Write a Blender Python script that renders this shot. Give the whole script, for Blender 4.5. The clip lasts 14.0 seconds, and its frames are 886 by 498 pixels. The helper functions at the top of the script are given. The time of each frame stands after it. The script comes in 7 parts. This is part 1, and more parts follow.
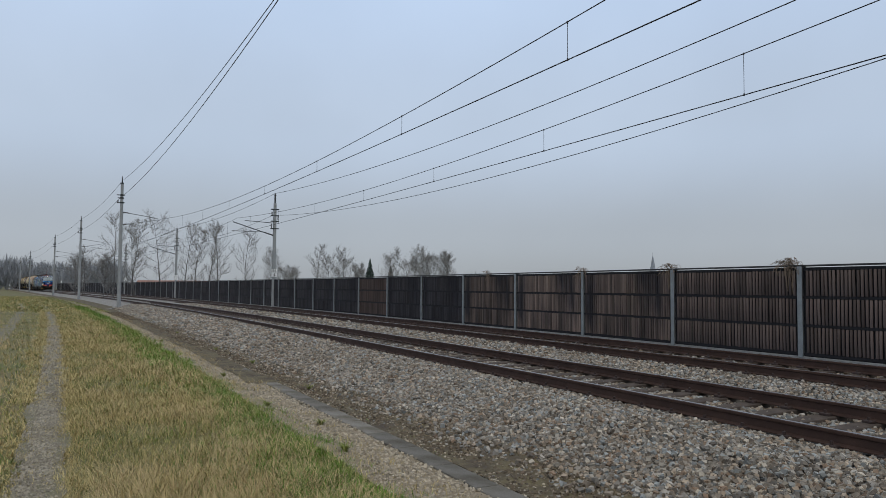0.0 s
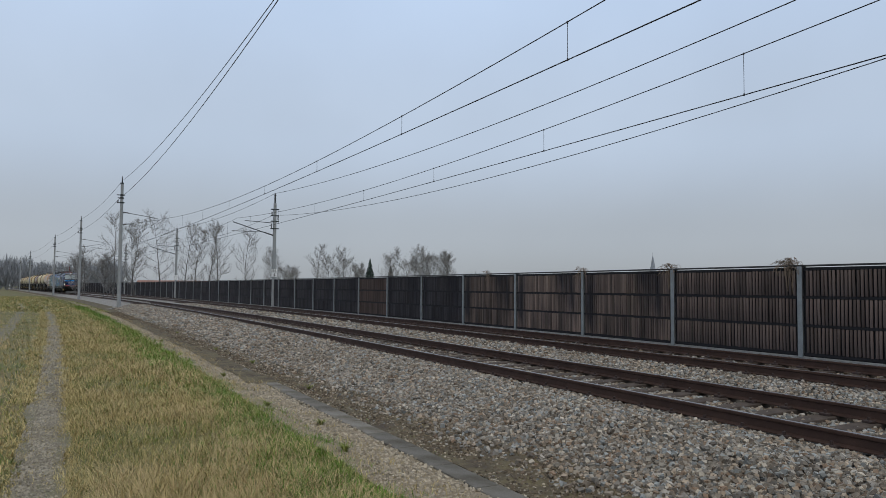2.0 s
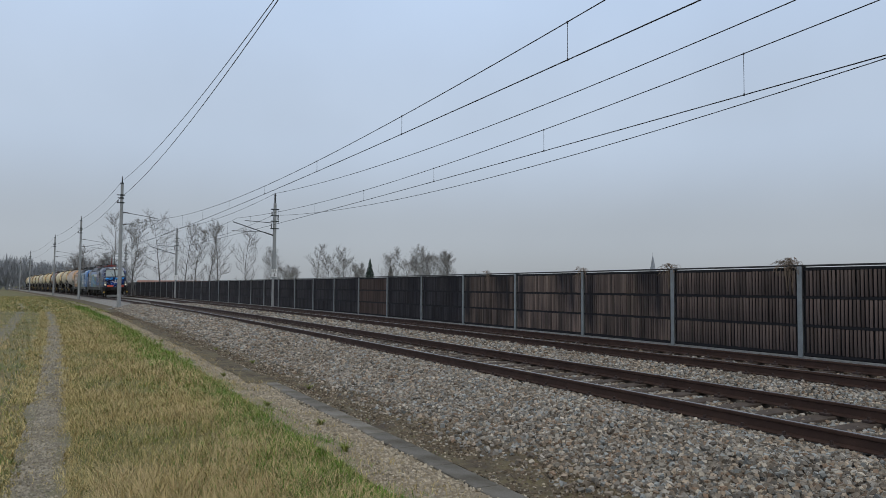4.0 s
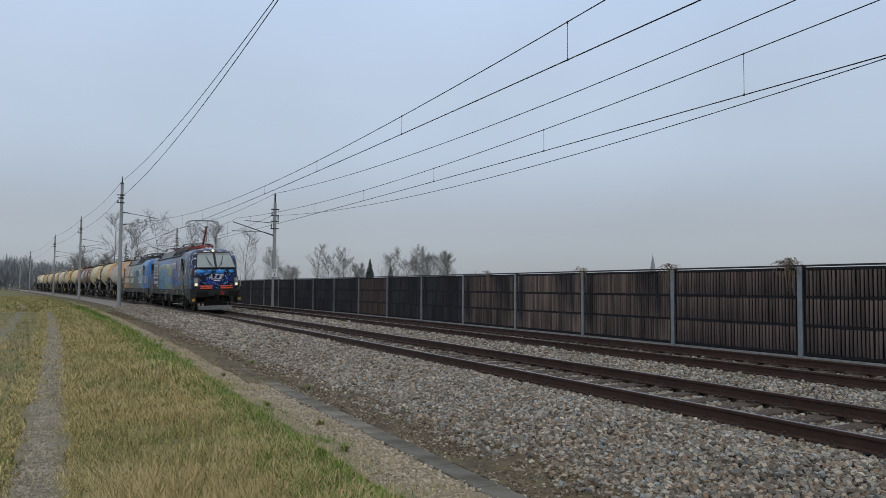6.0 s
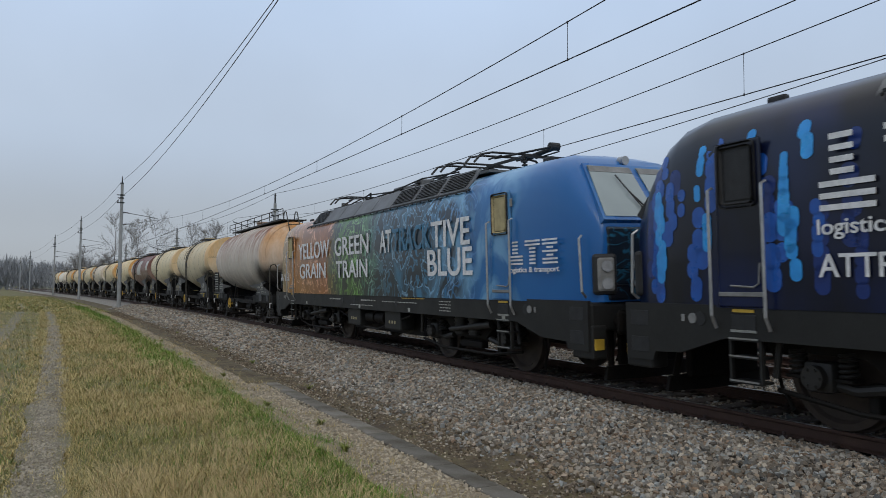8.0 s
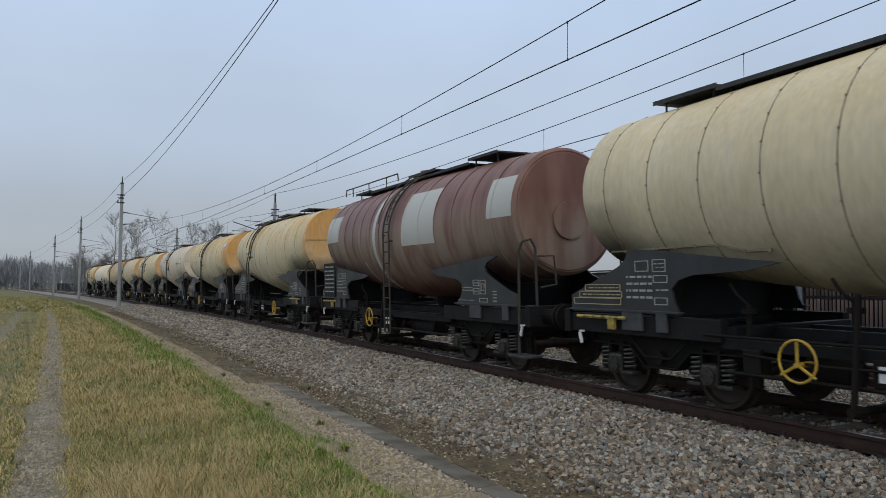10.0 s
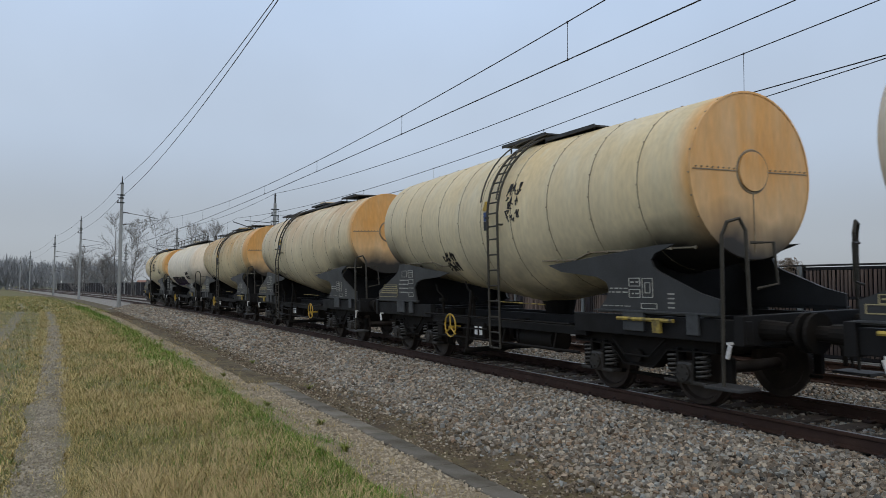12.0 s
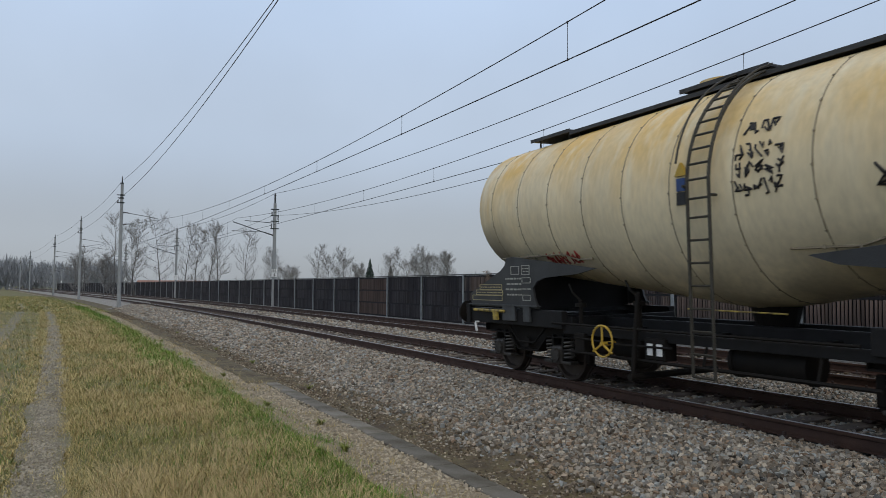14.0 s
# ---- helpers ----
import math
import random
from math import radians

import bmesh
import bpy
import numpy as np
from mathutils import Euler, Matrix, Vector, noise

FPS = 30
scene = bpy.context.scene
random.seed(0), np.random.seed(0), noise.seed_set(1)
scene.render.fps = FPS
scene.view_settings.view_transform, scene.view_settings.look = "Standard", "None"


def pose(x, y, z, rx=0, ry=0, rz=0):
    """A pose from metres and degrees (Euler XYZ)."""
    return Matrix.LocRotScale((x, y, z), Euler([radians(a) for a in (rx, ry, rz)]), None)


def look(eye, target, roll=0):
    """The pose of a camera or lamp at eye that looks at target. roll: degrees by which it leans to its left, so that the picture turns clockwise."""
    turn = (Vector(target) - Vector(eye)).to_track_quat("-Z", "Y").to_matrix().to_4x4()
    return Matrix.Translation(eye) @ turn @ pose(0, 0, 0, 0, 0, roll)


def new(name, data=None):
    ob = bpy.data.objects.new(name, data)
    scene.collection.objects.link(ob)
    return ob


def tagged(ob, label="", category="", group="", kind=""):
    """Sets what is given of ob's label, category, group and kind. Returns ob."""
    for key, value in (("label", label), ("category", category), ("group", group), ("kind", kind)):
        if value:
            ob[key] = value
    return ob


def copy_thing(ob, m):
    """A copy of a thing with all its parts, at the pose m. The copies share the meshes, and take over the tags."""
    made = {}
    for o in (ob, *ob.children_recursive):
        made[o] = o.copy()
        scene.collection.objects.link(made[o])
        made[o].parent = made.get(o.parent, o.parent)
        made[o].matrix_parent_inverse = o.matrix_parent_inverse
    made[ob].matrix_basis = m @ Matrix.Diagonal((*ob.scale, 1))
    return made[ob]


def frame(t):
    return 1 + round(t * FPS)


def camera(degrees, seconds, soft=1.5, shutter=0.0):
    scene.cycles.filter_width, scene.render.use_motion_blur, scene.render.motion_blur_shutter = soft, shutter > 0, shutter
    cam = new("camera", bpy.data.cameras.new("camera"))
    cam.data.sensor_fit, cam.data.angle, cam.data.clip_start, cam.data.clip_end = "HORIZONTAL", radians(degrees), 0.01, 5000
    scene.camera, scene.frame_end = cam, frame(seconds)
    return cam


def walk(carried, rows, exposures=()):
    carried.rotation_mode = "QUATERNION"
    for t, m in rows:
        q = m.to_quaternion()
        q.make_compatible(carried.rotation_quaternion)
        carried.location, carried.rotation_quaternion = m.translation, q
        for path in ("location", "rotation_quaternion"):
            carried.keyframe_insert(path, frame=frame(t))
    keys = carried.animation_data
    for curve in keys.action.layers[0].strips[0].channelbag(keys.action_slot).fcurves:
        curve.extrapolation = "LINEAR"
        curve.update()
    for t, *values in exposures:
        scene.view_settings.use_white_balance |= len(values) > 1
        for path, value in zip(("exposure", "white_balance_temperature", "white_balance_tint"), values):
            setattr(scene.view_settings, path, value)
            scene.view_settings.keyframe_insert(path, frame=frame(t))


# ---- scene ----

# ---- camera: stands still beside the line ----
EYE = (0.0, 0.0, 1.504)
YAW, PITCH = radians(26.44), radians(2.994)
AIM = (EYE[0] + math.sin(YAW) * math.cos(PITCH), EYE[1] + math.cos(YAW) * math.cos(PITCH), EYE[2] + math.sin(PITCH))
cam = camera(61.87, 14.0, soft=0.6, shutter=0.03)
walk(cam, [(0.0, look(EYE, AIM, 0.373)), (14.0, look(EYE, AIM, 0.373))], exposures=[(0.0, 0.0), (14.0, 0.0)])

# ---- the line: a wide left-hand curve that runs out straight ----
A0, RADIUS, S_END = 8.324, 1345.0, 132.6
TRACK_GAP, CANT = 4.23, 0.05
SPEED = 27.66


def along(s, d=0.0, z=0.0):
    """The place s metres along the near track, d metres to its far side, z above its rails; and the heading."""
    sc = min(max(s, -30.0), S_END)
    e = s - sc
    a = sc / RADIUS
    c, n = math.cos(a), math.sin(a)
    x = A0 - RADIUS * (1 - c) + d * c - e * n
    y = RADIUS * n + d * n + e * c
    return Vector((x, y, z)), a


# ---- light: a high overcast ----
world = bpy.data.worlds.new("sky")
scene.world = world
world.use_nodes = True
wn, wl = world.node_tree.nodes, world.node_tree.links
wn.clear()
SUN_UP, SUN_TURN = radians(38), radians(200)
out = wn.new("ShaderNodeOutputWorld")
bg = wn.new("ShaderNodeBackground")
sky = wn.new("ShaderNodeTexSky")
sky.sky_type, sky.sun_disc = "NISHITA", False
sky.sun_elevation, sky.sun_rotation = SUN_UP, SUN_TURN
coord = wn.new("ShaderNodeTexCoord")
sep = wn.new("ShaderNodeSeparateXYZ")
wl.new(coord.outputs["Generated"], sep.inputs[0])
ramp = wn.new("ShaderNodeValToRGB")
ramp.color_ramp.interpolation = "EASE"
stops = [(0.0, (0.38, 0.415, 0.46)), (0.07, (0.43, 0.475, 0.54)), (0.2, (0.535, 0.632, 0.775)), (0.42, (0.56, 0.70, 0.92)), (1.0, (0.92, 0.92, 0.90))]
for i, (at_, col) in enumerate(stops):
    el = ramp.color_ramp.elements[i] if i < 2 else ramp.color_ramp.elements.new(at_)
    el.position, el.color = at_, (*col, 1)
wl.new(sep.outputs[2], ramp.inputs[0])
cloud = wn.new("ShaderNodeTexNoise")
cloud.inputs["Scale"].default_value, cloud.inputs["Detail"].default_value = 1.9, 5
cmap = wn.new("ShaderNodeMapRange")
cmap.inputs[1].default_value, cmap.inputs[2].default_value = 0.3, 0.7
cmap.inputs[3].default_value, cmap.inputs[4].default_value = 0.92, 1.08
wl.new(coord.outputs["Generated"], cloud.inputs["Vector"])
wl.new(cloud.outputs["Fac"], cmap.inputs[0])
cmul = wn.new("ShaderNodeVectorMath")
cmul.operation = "SCALE"
wl.new(ramp.outputs[0], cmul.inputs[0])
wl.new(cmap.outputs[0], cmul.inputs["Scale"])
skys = wn.new("ShaderNodeVectorMath")
skys.operation = "SCALE"
skys.inputs["Scale"].default_value = 0.06
wl.new(sky.outputs[0], skys.inputs[0])
mixw = wn.new("ShaderNodeMix")
mixw.data_type = "RGBA"
mixw.inputs[0].default_value = 0.88
wl.new(skys.outputs[0], mixw.inputs[6])
wl.new(cmul.outputs[0], mixw.inputs[7])
wl.new(mixw.outputs[2], bg.inputs[0])
bg.inputs[1].default_value = 1.0
wl.new(bg.outputs[0], out.inputs[0])
sun = new("sun", bpy.data.lights.new("sun", "SUN"))
sun.data.energy, sun.data.angle, sun.data.color = 0.6, radians(30), (1.0, 0.93, 0.82)
sun.matrix_world = look((0, 0, 50), (math.sin(SUN_TURN) * -math.cos(SUN_UP) * 10, math.cos(SUN_TURN) * -math.cos(SUN_UP) * 10, 50 - 10 * math.sin(SUN_UP)))


# ---- materials ----
def mat(name, base, rough=0.7, metal=0.0, dark=None, scale=8.0, fine=60.0, bump=0.15, fac=0.6, stretch=(1, 1, 1), space="Object", island=0.0, obj=0.0):
    """A surface with colour varied at two scales, and fine relief. dark: the second colour."""
    m = bpy.data.materials.new(name)
    m.use_nodes = True
    n, l = m.node_tree.nodes, m.node_tree.links
    b = n["Principled BSDF"]
    b.inputs["Metallic"].default_value = metal
    tc = n.new("ShaderNodeTexCoord")
    mp = n.new("ShaderNodeMapping")
    mp.inputs["Scale"].default_value = stretch
    l.new(tc.outputs[space], mp.inputs[0])
    n1, n2 = n.new("ShaderNodeTexNoise"), n.new("ShaderNodeTexNoise")
    n1.inputs["Scale"].default_value, n1.inputs["Detail"].default_value = scale, 5
    n2.inputs["Scale"].default_value, n2.inputs["Detail"].default_value = fine, 3
    l.new(mp.outputs[0], n1.inputs["Vector"])
    l.new(mp.outputs[0], n2.inputs["Vector"])
    r1 = n.new("ShaderNodeMapRange")
    r1.inputs[1].default_value, r1.inputs[2].default_value = 0.35, 0.68
    r1.inputs[4].default_value = fac
    l.new(n1.outputs["Fac"], r1.inputs[0])
    dark = dark or tuple(0.55 * v for v in base)
    mx = n.new("ShaderNodeMix")
    mx.data_type = "RGBA"
    mx.inputs[6].default_value, mx.inputs[7].default_value = (*base, 1), (*dark, 1)
    l.new(r1.outputs[0], mx.inputs[0])
    hs = n.new("ShaderNodeHueSaturation")
    r2 = n.new("ShaderNodeMapRange")
    r2.inputs[3].default_value, r2.inputs[4].default_value = 0.8, 1.2
    l.new(n2.outputs["Fac"], r2.inputs[0])
    l.new(mx.outputs[2], hs.inputs["Color"])
    val = r2.outputs[0]
    for amount, src in ((island, "g"), (obj, "o")):
        if amount:
            nd = n.new("ShaderNodeNewGeometry" if src == "g" else "ShaderNodeObjectInfo")
            rr = n.new("ShaderNodeMapRange")
            rr.inputs[3].default_value, rr.inputs[4].default_value = 1 - amount, 1 + amount
            l.new(nd.outputs["Random Per Island" if src == "g" else "Random"], rr.inputs[0])
            mu = n.new("ShaderNodeMath")
            mu.operation = "MULTIPLY"
            l.new(val, mu.inputs[0])
            l.new(rr.outputs[0], mu.inputs[1])
            val = mu.outputs[0]
    l.new(val, hs.inputs["Value"])
    l.new(hs.outputs[0], b.inputs["Base Color"])
    r3 = n.new("ShaderNodeMapRange")
    r3.inputs[3].default_value, r3.inputs[4].default_value = max(0.05, rough - 0.12), min(1, rough + 0.12)
    l.new(n1.outputs["Fac"], r3.inputs[0])
    l.new(r3.outputs[0], b.inputs["Roughness"])
    if bump:
        bp = n.new("ShaderNodeBump")
        bp.inputs["Strength"].default_value, bp.inputs["Distance"].default_value = bump, 0.02
        l.new(n2.outputs["Fac"], bp.inputs["Height"])
        l.new(bp.outputs[0], b.inputs["Normal"])
    return m


def stone_mat():
    """Crushed stone: every piece takes its own grey, brown or bluish tone."""
    m = mat("ballast stone", (0.278, 0.256, 0.222), 0.85, dark=(0.19, 0.156, 0.116), scale=1.3, fine=30, island=0.55)
    n, l = m.node_tree.nodes, m.node_tree.links
    b = n["Principled BSDF"]
    hs = b.inputs["Base Color"].links[0].from_node
    g = n.new("ShaderNodeNewGeometry")
    wn_ = n.new("ShaderNodeTexWhiteNoise")
    wn_.noise_dimensions = "1D"
    l.new(g.outputs["Random Per Island"], wn_.inputs["W"])
    r = n.new("ShaderNodeValToRGB")
    r.color_ramp.interpolation = "CONSTANT"
    for i, (at_, c) in enumerate(((0.0, (1.0, 1.0, 1.0)), (0.3, (1.1, 0.98, 0.86)), (0.5, (0.86, 0.98, 1.1)), (0.64, (0.6, 0.55, 0.5)), (0.8, (1.3, 1.27, 1.2)), (0.92, (0.72, 0.55, 0.43)))):
        el = r.color_ramp.elements[i] if i < 2 else r.color_ramp.elements.new(at_)
        el.position, el.color = at_, (*c, 1)
    l.new(wn_.outputs["Value"], r.inputs[0])
    mu = n.new("ShaderNodeVectorMath")
    mu.operation = "MULTIPLY"
    l.new(hs.outputs[0], mu.inputs[0])
    l.new(r.outputs[0], mu.inputs[1])
    l.new(mu.outputs[0], b.inputs["Base Color"])
    return m


M_STONE = stone_mat()
# shade between the loose stones is put into this near-black colour
M_STONE_BED = mat("ballast gap shade", (0.03, 0.027, 0.024), 0.95, dark=(0.012, 0.011, 0.01), scale=22, fine=60, bump=1.0)
M_RAIL = mat("rusty rail steel", (0.075, 0.045, 0.035), 0.6, 0.3, dark=(0.045, 0.028, 0.024), scale=4, fine=90)
M_RAILHEAD = mat("polished rail head", (0.30, 0.29, 0.29), 0.32, 0.9, scale=3, fine=60, bump=0.03)
M_SLEEPER = mat("weathered sleeper", (0.095, 0.075, 0.062), 0.9, dark=(0.05, 0.04, 0.034), scale=5)
M_CLIP = mat("rail fastening", (0.06, 0.04, 0.035), 0.7, 0.4)
M_CONCRETE = mat("mast concrete", (0.30, 0.31, 0.31), 0.85, dark=(0.22, 0.23, 0.23), scale=2, fine=30)
M_GALV = mat("galvanised steel", (0.30, 0.32, 0.33), 0.5, 0.6, dark=(0.2, 0.215, 0.22), scale=3, fine=30, bump=0.05)
M_DARKSTEEL = mat("dark steel fittings", (0.05, 0.055, 0.06), 0.5, 0.5)
M_INSUL = mat("brown insulator", (0.05, 0.03, 0.025), 0.3)
M_WIRE = mat("weathered copper wire", (0.035, 0.035, 0.038), 0.5, 0.5, bump=0)
M_SLAT = mat("weathered dark wood slat", (0.155, 0.112, 0.092), 0.9, dark=(0.018, 0.017, 0.022), scale=1.3, fine=35, stretch=(1, 1, 0.25), fac=0.95, island=0.5, obj=0.35)
M_SLATBROWN = mat("fresher brown wood slat", (0.07, 0.047, 0.04), 0.9, dark=(0.05, 0.032, 0.026), scale=1.3, fine=35, stretch=(1, 1, 0.25), island=0.4)
M_SLATDARK = mat("blackish wood slat", (0.034, 0.03, 0.034), 0.9, dark=(0.014, 0.014, 0.019), scale=1.3, fine=35, stretch=(1, 1, 0.25), fac=0.95, island=0.5)
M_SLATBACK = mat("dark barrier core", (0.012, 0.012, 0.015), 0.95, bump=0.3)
M_PLINTH = mat("barrier plinth concrete", (0.28, 0.28, 0.27), 0.9)
M_WHITE = mat("white plate", (0.75, 0.75, 0.74), 0.5, bump=0)
M_BLACKP = mat("black paint", (0.02, 0.02, 0.02), 0.5, bump=0)


# ---- mesh helpers ----
def box(bm, c, size, turn=None, bevel=0.0):
    r = bmesh.ops.create_cube(bm, size=1)
    m = Matrix.Translation(c) @ (turn.to_4x4() if turn else Matrix()) @ Matrix.Diagonal((*size, 1))
    bmesh.ops.transform(bm, matrix=m, verts=r["verts"])
    if bevel:
        es = list({e for v in r["verts"] for e in v.link_edges})
        bmesh.ops.bevel(bm, geom=es, offset=bevel, segments=2, affect="EDGES", profile=0.5)


def rod(bm, a, b, r, n=8, r2=None, caps=True):
    a, b = Vector(a), Vector(b)
    d = b - a
    if d.length < 1e-6:
        return
    m = Matrix.Translation((a + b) / 2) @ d.to_track_quat("Z", "Y").to_matrix().to_4x4()
    bmesh.ops.create_cone(bm, cap_ends=caps, segments=n, radius1=r, radius2=r if r2 is None else r2, depth=d.length, matrix=m)


def tube(bm, pts, r, n=6, closed=False):
    """A bent round bar through the points, as one skin."""
    pts = [Vector(p) for p in pts]
    m = len(pts)
    rings = []
    for i, p in enumerate(pts):
        a = pts[i - 1] if i or closed else p
        b = pts[(i + 1) % m] if i < m - 1 or closed else p
        t = (b - a).normalized()
        ref = Vector((0, 0, 1)) if abs(t.z) < 0.9 else Vector((1, 0, 0))
        u = t.cross(ref).normalized()
        w = t.cross(u)
        if rings:
            v0 = (rings[-1][0].co - pts[i - 1]).normalized()
            best = max(range(n), key=lambda k: (u * math.cos(2 * math.pi * k / n) + w * math.sin(2 * math.pi * k / n)).dot(v0))
        else:
            best = 0
        rings.append([bm.verts.new(p + (u * math.cos(2 * math.pi * (k + best) / n) + w * math.sin(2 * math.pi * (k + best) / n)) * r) for k in range(n)])
    pairs = list(zip(rings, rings[1:])) + ([(rings[-1], rings[0])] if closed else [])
    for a, b in pairs:
        for k in range(n):
            bm.faces.new((a[k], a[(k + 1) % n], b[(k + 1) % n], b[k]))
    if not closed:
        bm.faces.new(rings[0])
        bm.faces.new(list(reversed(rings[-1])))


def lathe_y(bm, prof, n=32, x=0.0, z=0.0):
    """A body turned about an axis along y: prof is rows of (y, radius, centre height)."""
    rings = []
    for y, r, cz in prof:
        rings.append([bm.verts.new((x + r * math.cos(2 * math.pi * i / n), y, z + cz + r * math.sin(2 * math.pi * i / n))) for i in range(n)])
    for a, b in zip(rings, rings[1:]):
        for i in range(n):
            bm.faces.new((a[i], a[(i + 1) % n], b[(i + 1) % n], b[i]))
    return rings


def prism(bm, outline, axis, lo, hi):
    """An outline of (u, v) pairs drawn out along axis 'x' or 'y' from lo to hi; u is the other level axis, v the height."""
    def p3(u, v, w):
        return (w, u, v) if axis == "x" else (u, w, v)
    a = [bm.verts.new(p3(u, v, lo)) for u, v in outline]
    b = [bm.verts.new(p3(u, v, hi)) for u, v in outline]
    n = len(outline)
    bm.faces.new(a)
    bm.faces.new(list(reversed(b)))
    for i in range(n):
        bm.faces.new((a[i], b[i], b[(i + 1) % n], a[(i + 1) % n]))


def finish(bm, smooth=False):
    bmesh.ops.recalc_face_normals(bm, faces=bm.faces)
    if smooth:
        for f in bm.faces:
            f.smooth = True
        lim = radians(38)
        for e in bm.edges:
            if len(e.link_faces) == 2 and e.calc_face_angle(0) > lim:
                e.smooth = False


def mesh_of(name, bm, material, smooth=False):
    finish(bm, smooth)
    me = bpy.data.meshes.new(name)
    bm.to_mesh(me)
    bm.free()
    me.materials.append(material)
    return me


def part(name, bm, material, parent, label="", smooth=False):
    ob = new(name, mesh_of(name, bm, material, smooth))
    if name in ("lettering", "notice", "slats", "graffiti", "route_lines"):
        ob["kind"] = "stuff"
    ob.parent = parent
    if label:
        ob["label"] = label
    return ob


def thing(name, label, category, group="", kind=""):
    return tagged(new(name), label, category, group, kind)


def solid(name, bm, material, label, category="", kind="structure", group="", smooth=False):
    return tagged(new(name, mesh_of(name, bm, material, smooth)), label, category, group, kind)


def cloud_mesh(name, verts, faces, material):
    """A mesh out of numpy arrays, for what is too many to count."""
    me = bpy.data.meshes.new(name)
    k = faces.shape[1]
    me.vertices.add(len(verts))
    me.vertices.foreach_set("co", verts.astype(np.float32).ravel())
    me.loops.add(faces.size)
    me.loops.foreach_set("vertex_index", faces.astype(np.int32).ravel())
    me.polygons.add(len(faces))
    me.polygons.foreach_set("loop_start", np.arange(0, faces.size, k, dtype=np.int32))
    me.update(calc_edges=True)
    me.shade_flat()
    me.materials.append(material)
    return me


# ---- ground: one sheet, shaped across the line ----
GROUND_PROFILE = [(-1500, -0.3), (-30, -0.3), (-12, -0.36), (-8.9, -0.40), (-8.4, -0.40), (-7.8, -0.36), (-5.75, -0.38), (-5.6, -0.42), (-4.95, -0.49), (-4.05, -0.51), (-3.6, -0.47), (-2.05, -0.22), (-1.7, -0.205), (-0.9, -0.24), (0.9, -0.235), (TRACK_GAP / 2, -0.19), (TRACK_GAP - 0.9, -0.15), (TRACK_GAP + 0.9, -0.14), (TRACK_GAP + 1.9, -0.13), (TRACK_GAP + 2.6, -0.22), (7.0, -0.28), (8.0, -0.35), (30, -0.5), (60, -0.8), (1500, -3)]


def ground_height(d):
    pts = GROUND_PROFILE
    for (a, za), (b, zb) in zip(pts, pts[1:]):
        if a <= d <= b:
            return za + (zb - za) * (d - a) / (b - a)
    return pts[0][1] if d < pts[0][0] else pts[-1][1]


def strip(name, d_rows, s_rows, material, label, lift=0.0, rough=0.0, category="", kind="structure", wander=0.0):
    """A sheet along the line between lateral offsets, at the ground's height."""
    bm = bmesh.new()
    rows = []
    for s in s_rows:
        row = []
        for j, d in enumerate(d_rows):
            if wander and j in (0, len(d_rows) - 1):
                d += wander * (noise.noise((s * 0.9, d * 5, 1.7)) + 0.6 * noise.noise((s * 3.1, d * 5, 4.1)))
            p, _ = along(s, d, ground_height(d) + lift)
            if rough:
                p.z += rough * noise.noise((p.x * 1.3, p.y * 1.3, 0.3))
            row.append(bm.verts.new(p))
        rows.append(row)
    for a, b in zip(rows, rows[1:]):
        for i in range(len(d_rows) - 1):
            bm.faces.new((a[i], a[i + 1], b[i + 1], b[i]))
    return solid(name, bm, material, label, category, kind, smooth=True)


def spread(a, b, n, power=1.0):
    return [a + (b - a) * (i / n) ** power for i in range(n + 1)]


M_GRASS = mat("rough spring grass", (0.115, 0.115, 0.035), 0.95, dark=(0.15, 0.12, 0.05), scale=0.5, fine=25, bump=0.6, fac=0.9)
M_BLADE = mat("grass blade", (0.125, 0.165, 0.03), 0.8, dark=(0.24, 0.22, 0.06), scale=0.55, fine=5, bump=0, fac=1.0, island=0.35)
M_GREEN = mat("fresh green grass blade", (0.09, 0.20, 0.015), 0.8, dark=(0.16, 0.23, 0.035), scale=0.9, fine=5, bump=0, fac=1.0, island=0.35)
M_DRY = mat("dry grass blade", (0.46, 0.37, 0.17), 0.9, dark=(0.34, 0.25, 0.09), scale=0.7, fine=5, bump=0, island=0.35)
M_PATH = mat("worn grit path", (0.205, 0.185, 0.135), 0.95, dark=(0.125, 0.115, 0.052), fac=0.9, scale=2.6, fine=70, bump=0.7)
M_SAND = mat("sandy verge", (0.265, 0.21, 0.14), 0.95, dark=(0.17, 0.135, 0.07), scale=2.2, fine=70, bump=0.8)
M_PEBBLE = mat("pale verge pebble", (0.37, 0.315, 0.235), 0.9, dark=(0.28, 0.24, 0.18), scale=2, bump=0, island=0.35)
M_GRIT = mat("path grit", (0.31, 0.275, 0.215), 0.9, dark=(0.22, 0.19, 0.14), scale=2, bump=0, island=0.35)
M_DUCT = mat("concrete cable duct lid", (0.19, 0.175, 0.15), 0.9, dark=(0.09, 0.075, 0.05), scale=2.2, fine=60, bump=0.6, fac=1.0, obj=0.25)
M_TOE = mat("mossy dirt at the ballast foot", (0.125, 0.098, 0.045), 0.95, dark=(0.055, 0.038, 0.024), scale=3.2, fine=40, bump=1.0, fac=0.95)
S_LONG = spread(-40, 60, 150) + spread(64, 400, 60) + spread(450, 1600, 12)
D_LAND = [-1500, -500, -150, -60, -30, -20, -14, -12, -10, -9, -8.4, -7.8, -6.5, -5.75, -5.6, -4.95, -4.05, -3.6, -3, -2.05, -1.7, -0.9, 0.9, 2.1, 3.3, 5.1, 6.1, 6.8, 7.0, 8.0, 15, 30, 60, 200, 1500]
